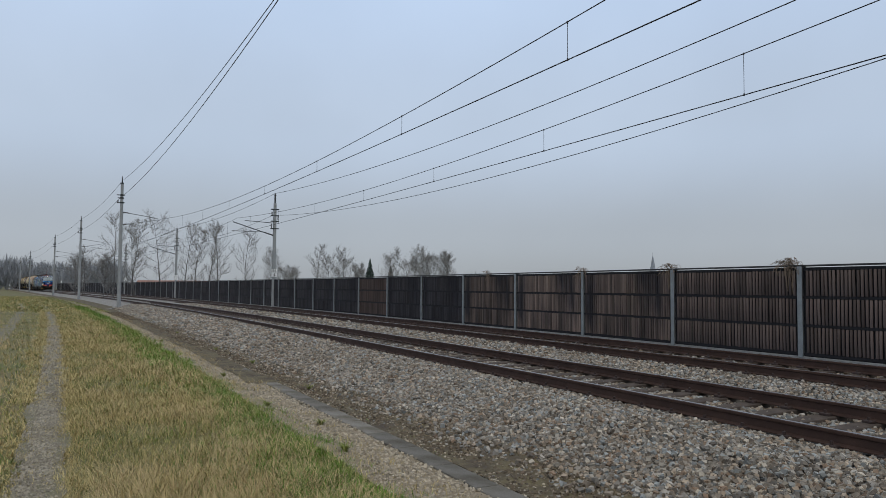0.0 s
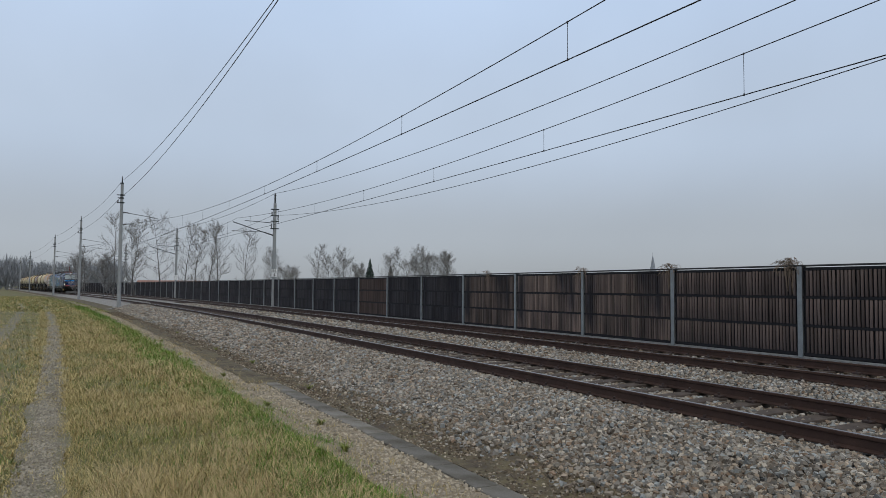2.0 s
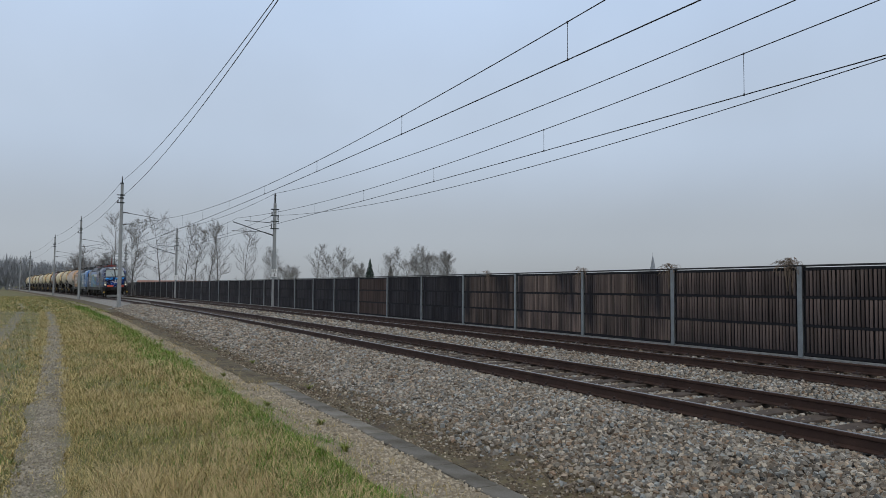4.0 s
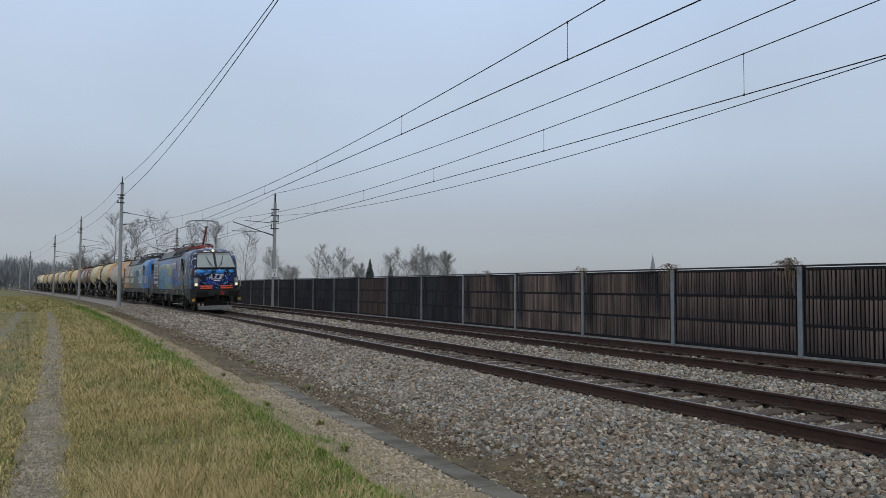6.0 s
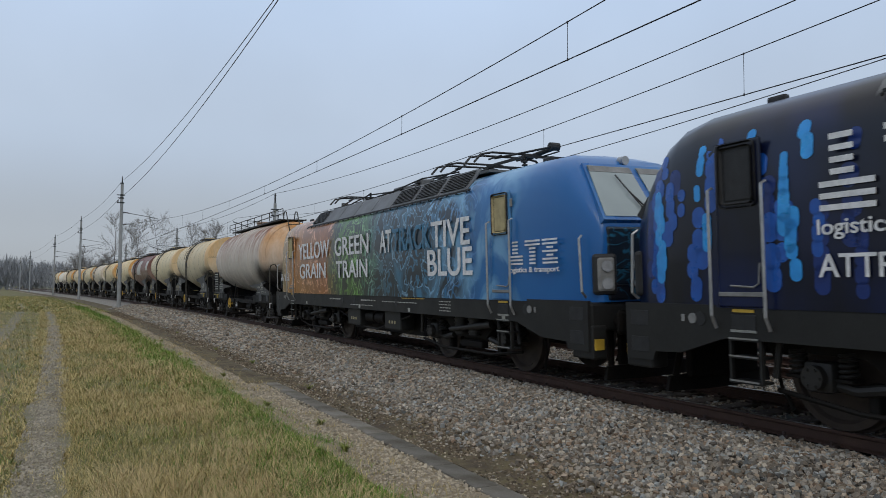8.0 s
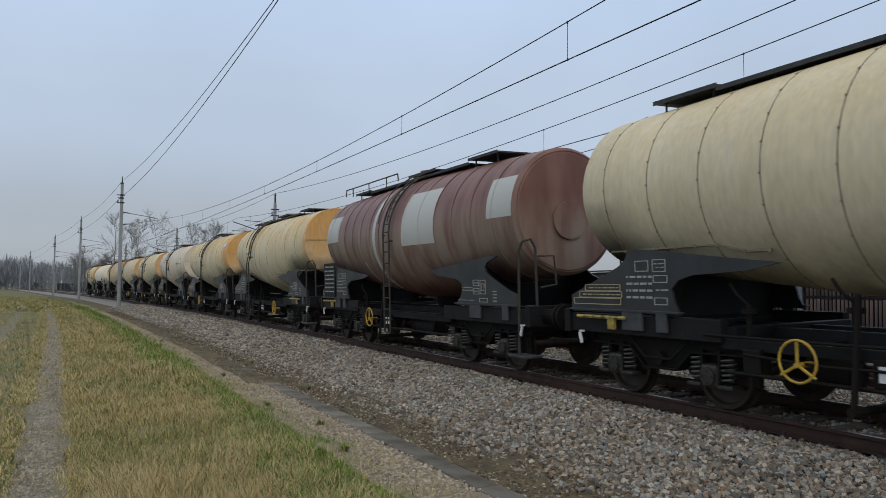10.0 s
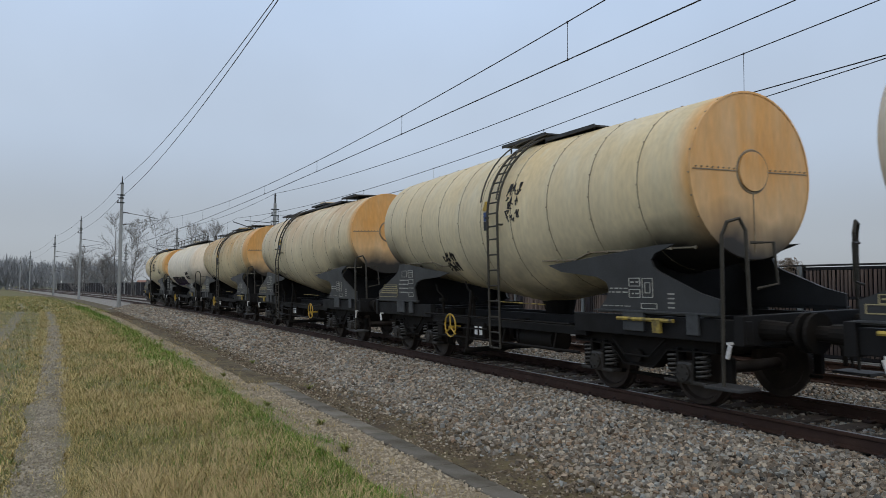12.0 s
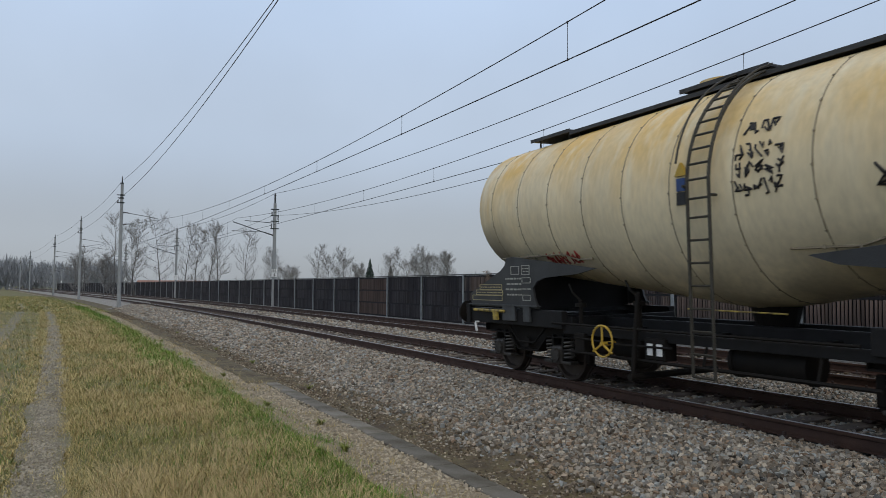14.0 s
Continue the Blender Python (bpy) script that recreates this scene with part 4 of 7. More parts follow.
def bars(bm, x, y0, y1, z0, z1, rows, rnd, side=-1):
    """Rows of lettering too small to read: plain bars."""
    h = (z1 - z0) / rows
    for i in range(rows):
        yy = y0
        while yy < y1 - 0.02:
            w = min(rnd.uniform(0.03, 0.13), y1 - yy)
            box(bm, (x, yy + w / 2, z1 - (i + 0.5) * h), (0.006, w, h * 0.32))
            yy += w + 0.035


def buffer_pair(ob, y, k, big=False):
    """Two buffers and a screw coupling at the end y; k: -1 the leading end."""
    for x in (-0.875, 0.875):
        bm = bmesh.new()
        rod(bm, (x, y, 1.05), (x, y + k * 0.38, 1.05), 0.13, 14, 0.11)
        rod(bm, (x, y + k * 0.3, 1.05), (x, y + k * 0.55, 1.05), 0.09, 12)
        if big:
            box(bm, (x, y + k * 0.58, 1.05), (0.62, 0.06, 0.36), bevel=0.05)
        else:
            rod(bm, (x, y + k * 0.55, 1.05), (x, y + k * 0.6, 1.05), 0.23, 20)
        part("buffer", bm, M_BOGIE, ob, smooth=False)
    bm = bmesh.new()
    box(bm, (0, y + k * 0.1, 1.0), (0.16, 0.35, 0.12), bevel=0.02)
    tube(bm, [(0, y + k * 0.25, 1.0), (0, y + k * 0.4, 0.8), (0, y + k * 0.42, 0.6)], 0.035)
    tube(bm, [(0.35, y, 0.9), (0.35, y + k * 0.25, 0.7), (0.3, y + k * 0.3, 0.55)], 0.025)
    part("coupling", bm, M_BOGIE, ob)


def tank_profile(style):
    if style == "cone":
        return [(-5.45, 0.30, 2.78), (-5.4, 0.5, 2.78), (-4.62, 1.33, 2.78), (-4.5, 1.36, 2.78), (-0.2, 1.5, 2.72), (4.4, 1.36, 2.78), (4.55, 1.33, 2.78), (5.3, 0.8, 2.78), (5.42, 0.4, 2.78)]
    if style == "brown":
        return [(-5.3, 1.1, 2.95), (-5.22, 1.2, 2.95), (-0.3, 1.5, 2.74), (5.2, 1.2, 2.98), (5.33, 1.12, 2.98), (5.36, 0.9, 2.98)]
    return [(-4.95, 1.13, 3.06), (-4.93, 1.145, 3.06), (-0.45, 1.51, 2.75), (5.3, 1.17, 3.03), (5.45, 1.08, 3.03), (5.54, 0.85, 3.03)]


def at_profile(prof, y):
    for (a, ra, ca), (b, rb, cb) in zip(prof, prof[1:]):
        if a <= y <= b and b > a:
            f = (y - a) / (b - a)
            return ra + f * (rb - ra), ca + f * (cb - ca)
    return prof[-1][1], prof[-1][2]


def tank_waggon(label, paint, style="taper", ladder=-0.5, seed=1, end_plate="plain", walk_spans=((-3.7, -2.5, 0.08), (-2.5, 2.2, 0.0), (-0.9, 0.6, 0.1), (2.2, 3.2, 0.0), (3.2, 4.4, 0.05)), scrawls=(), lettered=False, placard=False):
    rnd = random.Random(seed)
    ob = thing("tank_waggon", label, "tank waggon", "waggons of the freight train")
    prof = tank_profile(style)
    # tank
    bm = bmesh.new()
    dense = []
    for (a, b) in zip(prof, prof[1:]):
        k = max(1, int((b[0] - a[0]) / 0.6))
        for i in range(k):
            f = i / k
            dense.append(tuple(a[j] + f * (b[j] - a[j]) for j in range(3)))
    dense.append(prof[-1])
    rings = lathe_y(bm, dense, 48)
    bm.faces.new(rings[0])
    bm.faces.new(list(reversed(rings[-1])))
    tank = part("tank", bm, paint, ob, smooth=True)
    # sheet seams as proud hoops with rivets
    y = prof[0][0] + 0.02
    while y < 5.3:
        r, cz = at_profile(prof, y)
        bm = bmesh.new()
        wid, up = (0.009, 0.003) if style == "taper" else (0.014, 0.012)
        lathe_y(bm, [(y - wid, r, cz), (y - wid, r + up, cz), (y + wid, r + up, cz), (y + wid, r, cz)], 48)
        if style == "taper":
            for a in range(0, 360, 15):
                c, s = math.cos(radians(a)), math.sin(radians(a))
                rod(bm, (c * r, y, cz + s * r), (c * (r + 0.018), y, cz + s * (r + 0.014)), 0.014, 5)
        part("seam", bm, M_SEAM if style == "taper" else paint, tank, smooth=True)
        y += (0.98 if y > -4.9 else 0.9) if style == "taper" else 0.72
    # flange along the lower flank
    if style == "taper":
        for k in (-1, 1):
            for y0, y1 in ((-4.6, -1.6), (2.0, 5.2)):
                bm = bmesh.new()
                for i in range(8):
                    ya, yb = y0 + (y1 - y0) * i / 8, y0 + (y1 - y0) * (i + 1) / 8
                    pa, pb = [], []
                    for yy, lst in ((ya, pa), (yb, pb)):
                        r, cz = at_profile(prof, yy)
                        zz = 2.1 - 0.1 * (abs(yy) < 2.5)
                        zz = max(cz - r * 0.93, min(zz, cz))
                        xx = math.sqrt(max(0.01, (r + 0.01) ** 2 - (zz - cz) ** 2))
                        lst.append(Vector((k * xx, yy, zz)))
                    tube(bm, [pa[0], pb[0]], 0.016, 5)
                    rod(bm, pa[0], pa[0] + Vector((k * 0.02, 0, 0)), 0.028, 5)
                part("flange", bm, M_SEAM, tank)
        # end plate with its round cover
        r, cz = prof[1][1], prof[1][2]
        yf = prof[0][0]
        bm = bmesh.new()
        rod(bm, (0, yf + 0.002, cz + 0.05), (0, yf - 0.03, cz + 0.05), 0.27, 32)
        part("end_cover", bm, paint, tank, smooth=True)
        bm = bmesh.new()
        lathe_y(bm, [(yf - 0.001, 0.27, cz + 0.05), (yf - 0.012, 0.30, cz + 0.05), (yf - 0.001, 0.31, cz + 0.05)], 32)
        for k in (-1, 1):
            box(bm, (k * 0.7, yf - 0.004, cz + 0.05), (0.8, 0.012, 0.014))
            for i in range(8):
                rod(bm, (k * (0.35 + i * 0.1), yf - 0.004, cz + 0.08), (k * (0.35 + i * 0.1), yf - 0.02, cz + 0.08), 0.012, 5)
        if end_plate != "window":
            box(bm, (0, yf - 0.004, cz - 0.65), (0.012, 0.012, 0.8))
        part("end_seam", bm, M_SEAM, tank, smooth=True)
        bm = bmesh.new()
        lathe_y(bm, [(yf + 0.03, r + 0.008, cz), (yf - 0.006, r + 0.01, cz), (yf - 0.01, r, cz), (yf - 0.008, r - 0.02, cz)], 48)
        part("end_rim", bm, paint, tank, smooth=True)
        if end_plate == "window":
            bm = bmesh.new()
            box(bm, (0, yf - 0.035, cz + 0.05), (0.16, 0.03, 0.26), bevel=0.01)
            part("inspection_window", bm, M_RUBBER, tank)
    else:
        bm = bmesh.new()
        for yf in (prof[0][0], prof[-1][0]):
            k = -1 if yf < 0 else 1
            rod(bm, (0, yf, 2.78), (0, yf + k * 0.05, 2.78), 0.36, 24)
        part("manhole_cover", bm, paint, tank)
    # walkway on top
    for y0, y1, up in walk_spans:
        bm = bmesh.new()
        zt = 4.22 + up
        box(bm, (0, (y0 + y1) / 2, zt), (1.07, y1 - y0, 0.03))
        for k in (-1, 1):
            box(bm, (k * 0.535, (y0 + y1) / 2, zt), (0.02, y1 - y0, 0.06))
        deck = part("walkway", bm, M_GRATE, ob, "dark grated roof walkway")
        for yy in (y0 + 0.15, y1 - 0.15):
            for xx in (-0.42, 0.42):
                bm = bmesh.new()
                rod(bm, (xx, yy, 4.0), (xx, yy, zt), 0.018, 5)
                part("walkway_post", bm, M_GRATE, deck)
    bm = bmesh.new()
    rod(bm, (0.0, 0.3, 4.1), (0.0, 0.3, 4.42), 0.28, 20)
    rod(bm, (0.0, 0.3, 4.42), (0.0, 0.3, 4.46), 0.32, 20)
    part("dome", bm, paint, tank)
    if style != "taper":
        bm = bmesh.new()
        span = (-5.0, 4.9) if style == "cone" else (1.2, 5.2)
        for zz in (4.42, 4.62) if style == "cone" else (4.5,):
            tube(bm, [(-0.56, span[0], 4.3), (-0.56, span[0] + 0.05, zz), (-0.56, span[1] - 0.05, zz), (-0.56, span[1], 4.3)], 0.018)
        yy = span[0] + 0.8
        while yy < span[1]:
            rod(bm, (-0.56, yy, 4.25), (-0.56, yy, 4.62 if style == "cone" else 4.5), 0.016, 5)
            yy += 1.3
        part("handrail", bm, M_RUNG, ob)
    # ladder bent round the flank, or up the end
    bm = bmesh.new()
    if style == "cone":
        path_ = [(-5.62, 1.25), (-5.62, 2.6), (-5.25, 3.55), (-4.85, 4.2), (-4.7, 4.5), (-4.5, 4.55), (-4.35, 4.45), (-4.3, 4.2)]
        for xx in (-0.35, 0.1):
            tube(bm, [(xx, u, w) for u, w in path_], 0.022)
        for (ya, za), (yb, zb) in zip(path_[:3], path_[1:4]):
            k = round(math.hypot(yb - ya, zb - za) / 0.28)
            for i in range(k):
                y_, z_ = ya + (yb - ya) * i / k, za + (zb - za) * i / k
                rod(bm, (-0.35, y_, z_), (0.1, y_, z_), 0.016, 5)
    else:
        r, cz = at_profile(prof, ladder)
        arc = [(-1.58, 0.5), (-1.58, cz - 0.35)] + [(-(r + 0.09) * math.cos(radians(a)), cz + (r + 0.09) * math.sin(radians(a))) for a in range(4, 80, 7)]
        for w in (-0.17, 0.17):
            tube(bm, [(px, ladder + w, pz) for px, pz in arc], 0.022)
            tube(bm, [(px - 0.1, ladder + w * 1.6, pz + 0.03) for px, pz in arc[3:]], 0.014)
        for (xa, za), (xb, zb) in zip(arc, arc[1:]):
            seg = math.hypot(xb - xa, zb - za)
            k = max(1, round(seg / 0.27))
            for i in range(k):
                f = i / k
                rod(bm, (xa + f * (xb - xa), ladder - 0.17, za + f * (zb - za)), (xa + f * (xb - xa), ladder + 0.17, za + f * (zb - za)), 0.016, 5)
        rod(bm, (-1.58, ladder - 0.2, cz - 0.1), (-r, ladder - 0.2, cz - 0.1), 0.02, 5)
        rod(bm, (-1.58, ladder + 0.25, cz + 0.05), (-r, ladder + 0.25, cz + 0.05), 0.02, 5)
    part("ladder", bm, M_RUNG, ob, "dark steel ladder")
    # underframe
    pieces = []
    for k in (-1, 1):
        pieces += [("sole_bar", (k * 1.15, -4.15, 1.03), (0.12, 3.3, 0.28)), ("sole_bar", (k * 1.15, 4.15, 1.03), (0.12, 3.0, 0.28)), ("centre_sill", (k * 0.35, 0, 0.92), (0.12, 11.3, 0.26)), ("side_beam", (k * 1.1, 0, 0.88), (0.1, 5.4, 0.13))]
    pieces += [("headstock", (0, yy, 1.05), (2.5, 0.14, 0.36)) for yy in (-5.72, 5.72)]
    pieces += [("cross_member", (0, yy, 0.98), (2.2, 0.14, 0.2)) for yy in (-3.8, -2.6, 2.6, 3.8)]
    pieces += [("cross_member", (0, yy, 0.88), (2.1, 0.1, 0.12)) for yy in (-1.6, 0.0, 1.6)]
    for nm, c, sz in pieces:
        bm = bmesh.new()
        box(bm, c, sz, bevel=0.01)
        part(nm, bm, M_FRAME, ob)
    # saddles
    for k in (-1, 1):
        for fr in (-1, 1):
            bm = bmesh.new()
            if fr < 0:
                ol = [(-5.42, 1.2), (-5.42, 1.42), (-5.1, 1.5), (-4.42, 1.77), (-4.3, 1.84), (-4.25, 1.94), (-4.34, 2.03), (-4.72, 2.14), (-4.4, 2.14), (-1.85, 1.92), (-2.2, 1.81), (-3.1, 1.72), (-3.3, 1.64), (-3.36, 1.54), (-3.3, 1.4), (-3.08, 1.2)]
            else:
                ol = [(5.62, 1.2), (5.62, 1.45), (5.2, 1.6), (4.5, 1.86), (4.36, 1.95), (4.28, 2.09), (4.1, 2.1), (1.75, 1.85), (2.2, 1.77), (3.1, 1.72), (3.32, 1.66), (3.45, 1.54), (3.4, 1.36), (3.3, 1.2)]
            if style == "cone":
                ol = [(u, 1.17 + (v - 1.17) * 0.55) for u, v in ol]
            prism(bm, ol, "x", k * 1.2 - 0.02, k * 1.2 + 0.02)
            part("saddle", bm, M_SADDLE, ob)
    # dark plates added for shade under the tank, with flanges that stiffen the saddles
    for yy in (-3.75, 3.85):
        bm = bmesh.new()
        r_, c_ = at_profile(prof, yy)
        outline = [(-1.17, 1.15), (-1.17, 1.7)] + [(1.06 * math.cos(radians(a)), c_ + (r_ + 0.004) * math.sin(radians(a))) for a in range(222, 319, 8)] + [(1.17, 1.7), (1.17, 1.15)]
        prism(bm, outline, "y", yy - 0.03, yy + 0.03)
        part("shade_bulkhead", bm, M_FRAME, ob)
    for k in (-1, 1):
        for yc, w in ((-3.9, 0.42), (4.2, 0.42), (-5.0, 0.2), (3.62, 0.2)):
            bm = bmesh.new()
            box(bm, (k * 1.235, yc, 1.1), (0.05, w, 0.28), bevel=0.01)
            part("sole_bracket", bm, M_BRACKET, ob, "lighter grey lifting bracket")
        for yc in (-4.25, 4.45):
            bm = bmesh.new()
            box(bm, (k * 1.225, yc, 1.235), (0.09, 2.36, 0.022))
            part("sole_flange", bm, M_BRACKET, ob)
    # stencilled panels: framed boxes and rows of small print
    def frames(bm, x, rows):
        for yy, zz, w, hh in rows:
            for dy, dz, sy, sz in ((0, hh / 2, w, 0.012), (0, -hh / 2, w, 0.012), (w / 2, 0, 0.012, hh), (-w / 2, 0, 0.012, hh)):
                box(bm, (x, yy + dy, zz + dz), (0.007, sy, sz))
    x = -1.226
    bm = bmesh.new()
    frames(bm, x, ((-3.92, 1.64, 0.22, 0.11), (-3.92, 1.48, 0.22, 0.11), (-4.18, 1.56, 0.2, 0.26), (-4.18, 1.56, 0.1, 0.14), (-4.2, 1.31, 0.3, 0.07)))
    bars(bm, x, -4.0, -3.84, 1.61, 1.67, 1, rnd)
    bars(bm, x, -4.0, -3.84, 1.45, 1.51, 1, rnd)
    bars(bm, x, -3.78, -3.36, 1.47, 1.58, 2, rnd)
    bars(bm, x, -3.82, -3.2, 1.28, 1.32, 1, rnd)
    for q in range(4):
        box(bm, (x, -4.62, 1.3 + q * 0.06), (0.007, 0.12, 0.02))
    frames(bm, x, ((4.0, 1.86, 0.26, 0.14), (3.66, 1.86, 0.24, 0.16), (3.64, 1.68, 0.26, 0.09), (3.64, 1.38, 0.24, 0.09)))
    bars(bm, x, 3.57, 3.75, 1.81, 1.91, 2, rnd)
    bars(bm, x, 3.8, 4.32, 1.38, 1.76, 4, rnd)
    bars(bm, x, 3.5, 3.76, 1.5, 1.56, 1, rnd)
    part("lettering", bm, M_LETTER, ob, "pale stencilled lettering too small to read")
    bm = bmesh.new()
    frames(bm, x, ((4.86, 1.56, 0.8, 0.09), (4.92, 1.46, 0.98, 0.09), (5.0, 1.36, 1.1, 0.09)))
    bars(bm, x, 4.5, 5.22, 1.53, 1.59, 1, rnd)
    bars(bm, x, 4.46, 5.38, 1.43, 1.49, 1, rnd)
    part("lettering", bm, M_LETTERY, ob, "yellowed load table")
    for k in (-1, 1):
        for yy, lean in ((-5.62, 0.3), (5.3, -0.3)):
            bm = bmesh.new()
            box(bm, (k * 1.31, yy, 0.8), (0.03, 0.05, 0.17), Euler((lean, 0, 0)).to_matrix(), bevel=0.006)
            box(bm, (k * 1.285, yy, 0.9), (0.07, 0.05, 0.03))
            part("signal_bracket", bm, M_WHITE, ob, "white painted lamp bracket")
    if style == "taper":
        yy = -4.3
        r, cz = at_profile(prof, yy)
        if placard:
            bm = bmesh.new()
            ang = radians(28)
            box(bm, (-(r + 0.012) * math.cos(ang), yy, cz + (r + 0.012) * math.sin(ang)), (0.012, 0.5, 0.26), Euler((0, ang, 0)).to_matrix(), bevel=0.004)
            part("placard", bm, M_WHITE, tank, "small white placard")
    # handwheels, valves and hoses amidships
    bm = bmesh.new()
    for yy, zz in ((2.35, 1.15), (1.0, 1.2)):
        rod(bm, (-1.05, yy, 0.9), (-1.05, yy, zz + 0.2), 0.035, 8)
        rod(bm, (-1.05, yy, zz + 0.1), (-1.05, yy, zz + 0.16), 0.09, 12)
        tube(bm, [(-1.05, yy, zz + 0.2), (-1.12, yy + 0.1, zz + 0.32), (-1.1, yy + 0.22, zz + 0.46)], 0.02)
    tube(bm, [(-1.22, -2.4, 0.98), (-1.22, 2.9, 0.98)], 0.02)
    tube(bm, [(-1.22, 0.2, 0.76), (-1.24, 1.2, 0.74), (-1.22, 2.3, 0.78)], 0.018)
    box(bm, (-1.1, 0.55, 0.72), (0.22, 0.4, 0.3), bevel=0.02)
    box(bm, (-1.12, 2.2, 0.7), (0.2, 0.25, 0.3), bevel=0.02)
    part("valve_gear", bm, M_BOGIE, ob)
    bm = bmesh.new()
    for yy in (0.62, 0.44):
        box(bm, (-1.225, yy, 0.72), (0.012, 0.1, 0.16))
    part("notice", bm, M_WHITE, ob, "small white brake plates")
    if style == "taper":
        bm = bmesh.new()
        tube(bm, [(-1.0, -1.4, 1.26), (-1.02, 0.1, 1.28)], 0.011)
        part("earthing_cable", bm, M_CLOTH, ob, "yellow and black striped cable")
    if style != "taper":
        bm = bmesh.new()
        box(bm, (-1.24, 4.9, 1.75), (0.03, 1.0, 1.0), bevel=0.01)
        part("placard_board", bm, M_FRAME, ob, "dark grey inscription board")
        bm = bmesh.new()
        bars(bm, -1.26, 4.5, 5.3, 1.35, 2.2, 7, rnd)
        part("lettering", bm, M_LETTER, ob)
    # end rails and step of the leading platform
    for k in (-1, 1):
        bm = bmesh.new()
        tube(bm, [(k * 1.28, -5.5, 0.35), (k * 1.28, -5.55, 2.2), (k * 1.24, -5.6, 2.36), (k * 1.1, -5.66, 2.4), (k * 1.02, -5.68, 2.25), (k * 1.02, -5.7, 1.2)], 0.025)
        tube(bm, [(k * 1.02, -5.75, 2.1), (k * 0.75, -5.85, 2.1), (k * 0.72, -5.87, 1.6), (k * 1.0, -5.8, 1.55)], 0.02)
        part("end_rail", bm, M_RUNG, ob)
        bm = bmesh.new()
        box(bm, (k * 1.2, -5.55, 0.36), (0.36, 0.55, 0.04), bevel=0.008)
        part("step", bm, M_GRATE, ob)
    # brake gear
    bm = bmesh.new()
    yw = 1.5 if ladder < 0 else -1.6
    tube(bm, [(-1.33, yw + 0.23 * math.cos(a * 0.3142), 0.78 + 0.23 * math.sin(a * 0.3142)) for a in range(20)], 0.016, 6, closed=True)
    for a in (90, 210, 330):
        rod(bm, (-1.33, yw, 0.74), (-1.33, yw + 0.25 * math.cos(radians(a)), 0.74 + 0.25 * math.sin(radians(a))), 0.018, 5)
    rod(bm, (-1.36, yw, 0.74), (-1.1, yw, 0.74), 0.03, 8)
    part("brake_wheel", bm, M_YELLOW, ob, "yellow handbrake wheel")
    bm = bmesh.new()
    rod(bm, (-0.85, -1.6, 0.66), (-0.85, -0.6, 0.66), 0.2, 18)
    for yy in (-1.61, -0.59):
        rod(bm, (-0.85, yy - 0.03, 0.66), (-0.85, yy + 0.03, 0.66), 0.215, 18)
    part("air_tank", bm, M_BOGIE, ob, smooth=True)
    bm = bmesh.new()
    rod(bm, (-0.75, 1.2, 0.62), (-0.75, 1.75, 0.62), 0.17, 16)
    part("brake_cylinder", bm, M_BOGIE, ob, smooth=True)
    bm = bmesh.new()
    tube(bm, [(-1.2, -2.6, 0.55), (-1.2, 2.6, 0.55)], 0.025)
    for yy in (-1.9, -0.3, 0.9, 2.2):
        rod(bm, (-1.2, yy, 0.55), (-1.1, yy, 0.9), 0.02, 5)
    rod(bm, (-1.3, 0.9, 0.3), (-1.15, 0.9, 1.5), 0.035, 8)
    rod(bm, (-1.35, 0.9, 0.32), (0.3, 0.9, 0.32), 0.05, 8)
    part("outlet_pipe", bm, M_BOGIE, ob)
    bm = bmesh.new()
    rod(bm, (0.0, -0.45, 0.62), (0.0, -0.45, 1.35), 0.16, 16, 0.34)
    part("outlet_sump", bm, M_BOGIE, ob)
    bm = bmesh.new()
    yy = -4.2 if seed % 2 else 4.8
    tube(bm, [(-1.28, yy - 0.5, 1.13), (-1.28, yy + 0.6, 1.13)], 0.028)
    box(bm, (-1.28, yy - 0.2, 1.04), (0.05, 0.14, 0.16))
    part("release_lever", bm, M_CLOTH, ob, "yellow and black striped lever")
    if style == "taper":
        r, cz = at_profile(prof, ladder + 0.4)
        yp = ladder + (-0.4 if lettered else 0.34)
        for i in range(3):
            bm = bmesh.new()
            if i == 0:
                prism(bm, [(yp - 0.1, 0.2 + cz), (yp + 0.1, 0.2 + cz), (yp, 0.37 + cz)], "x", -(r + 0.02), -(r - 0.03))
            else:
                box(bm, (-(r + 0.004), yp, cz + 0.26 - i * 0.17), (0.03, 0.14, 0.16))
            part("warning_plate", bm, (M_YELLOW, M_DARKBLUE, M_RUBBER)[i], ob, ("yellow warning triangle", "blue warning plate", "dark warning plate")[i])
        for row in range(2 if lettered else 0):
            bm = bmesh.new()
            yy = -2.9
            while yy > -4.3:
                wd = rnd.uniform(0.05, 0.13)
                r, cz = at_profile(prof, yy)
                zz = 3.02 - row * 0.08
                xx = math.sqrt(max(0.01, (r + 0.004) ** 2 - (zz - cz) ** 2))
                box(bm, (-xx, yy, zz), (0.012, wd, 0.028))
                yy -= wd + 0.03
                if row and yy < -3.3:
                    break
            part("lettering", bm, M_RUBBER, tank, "small dark lettering too fine to read")
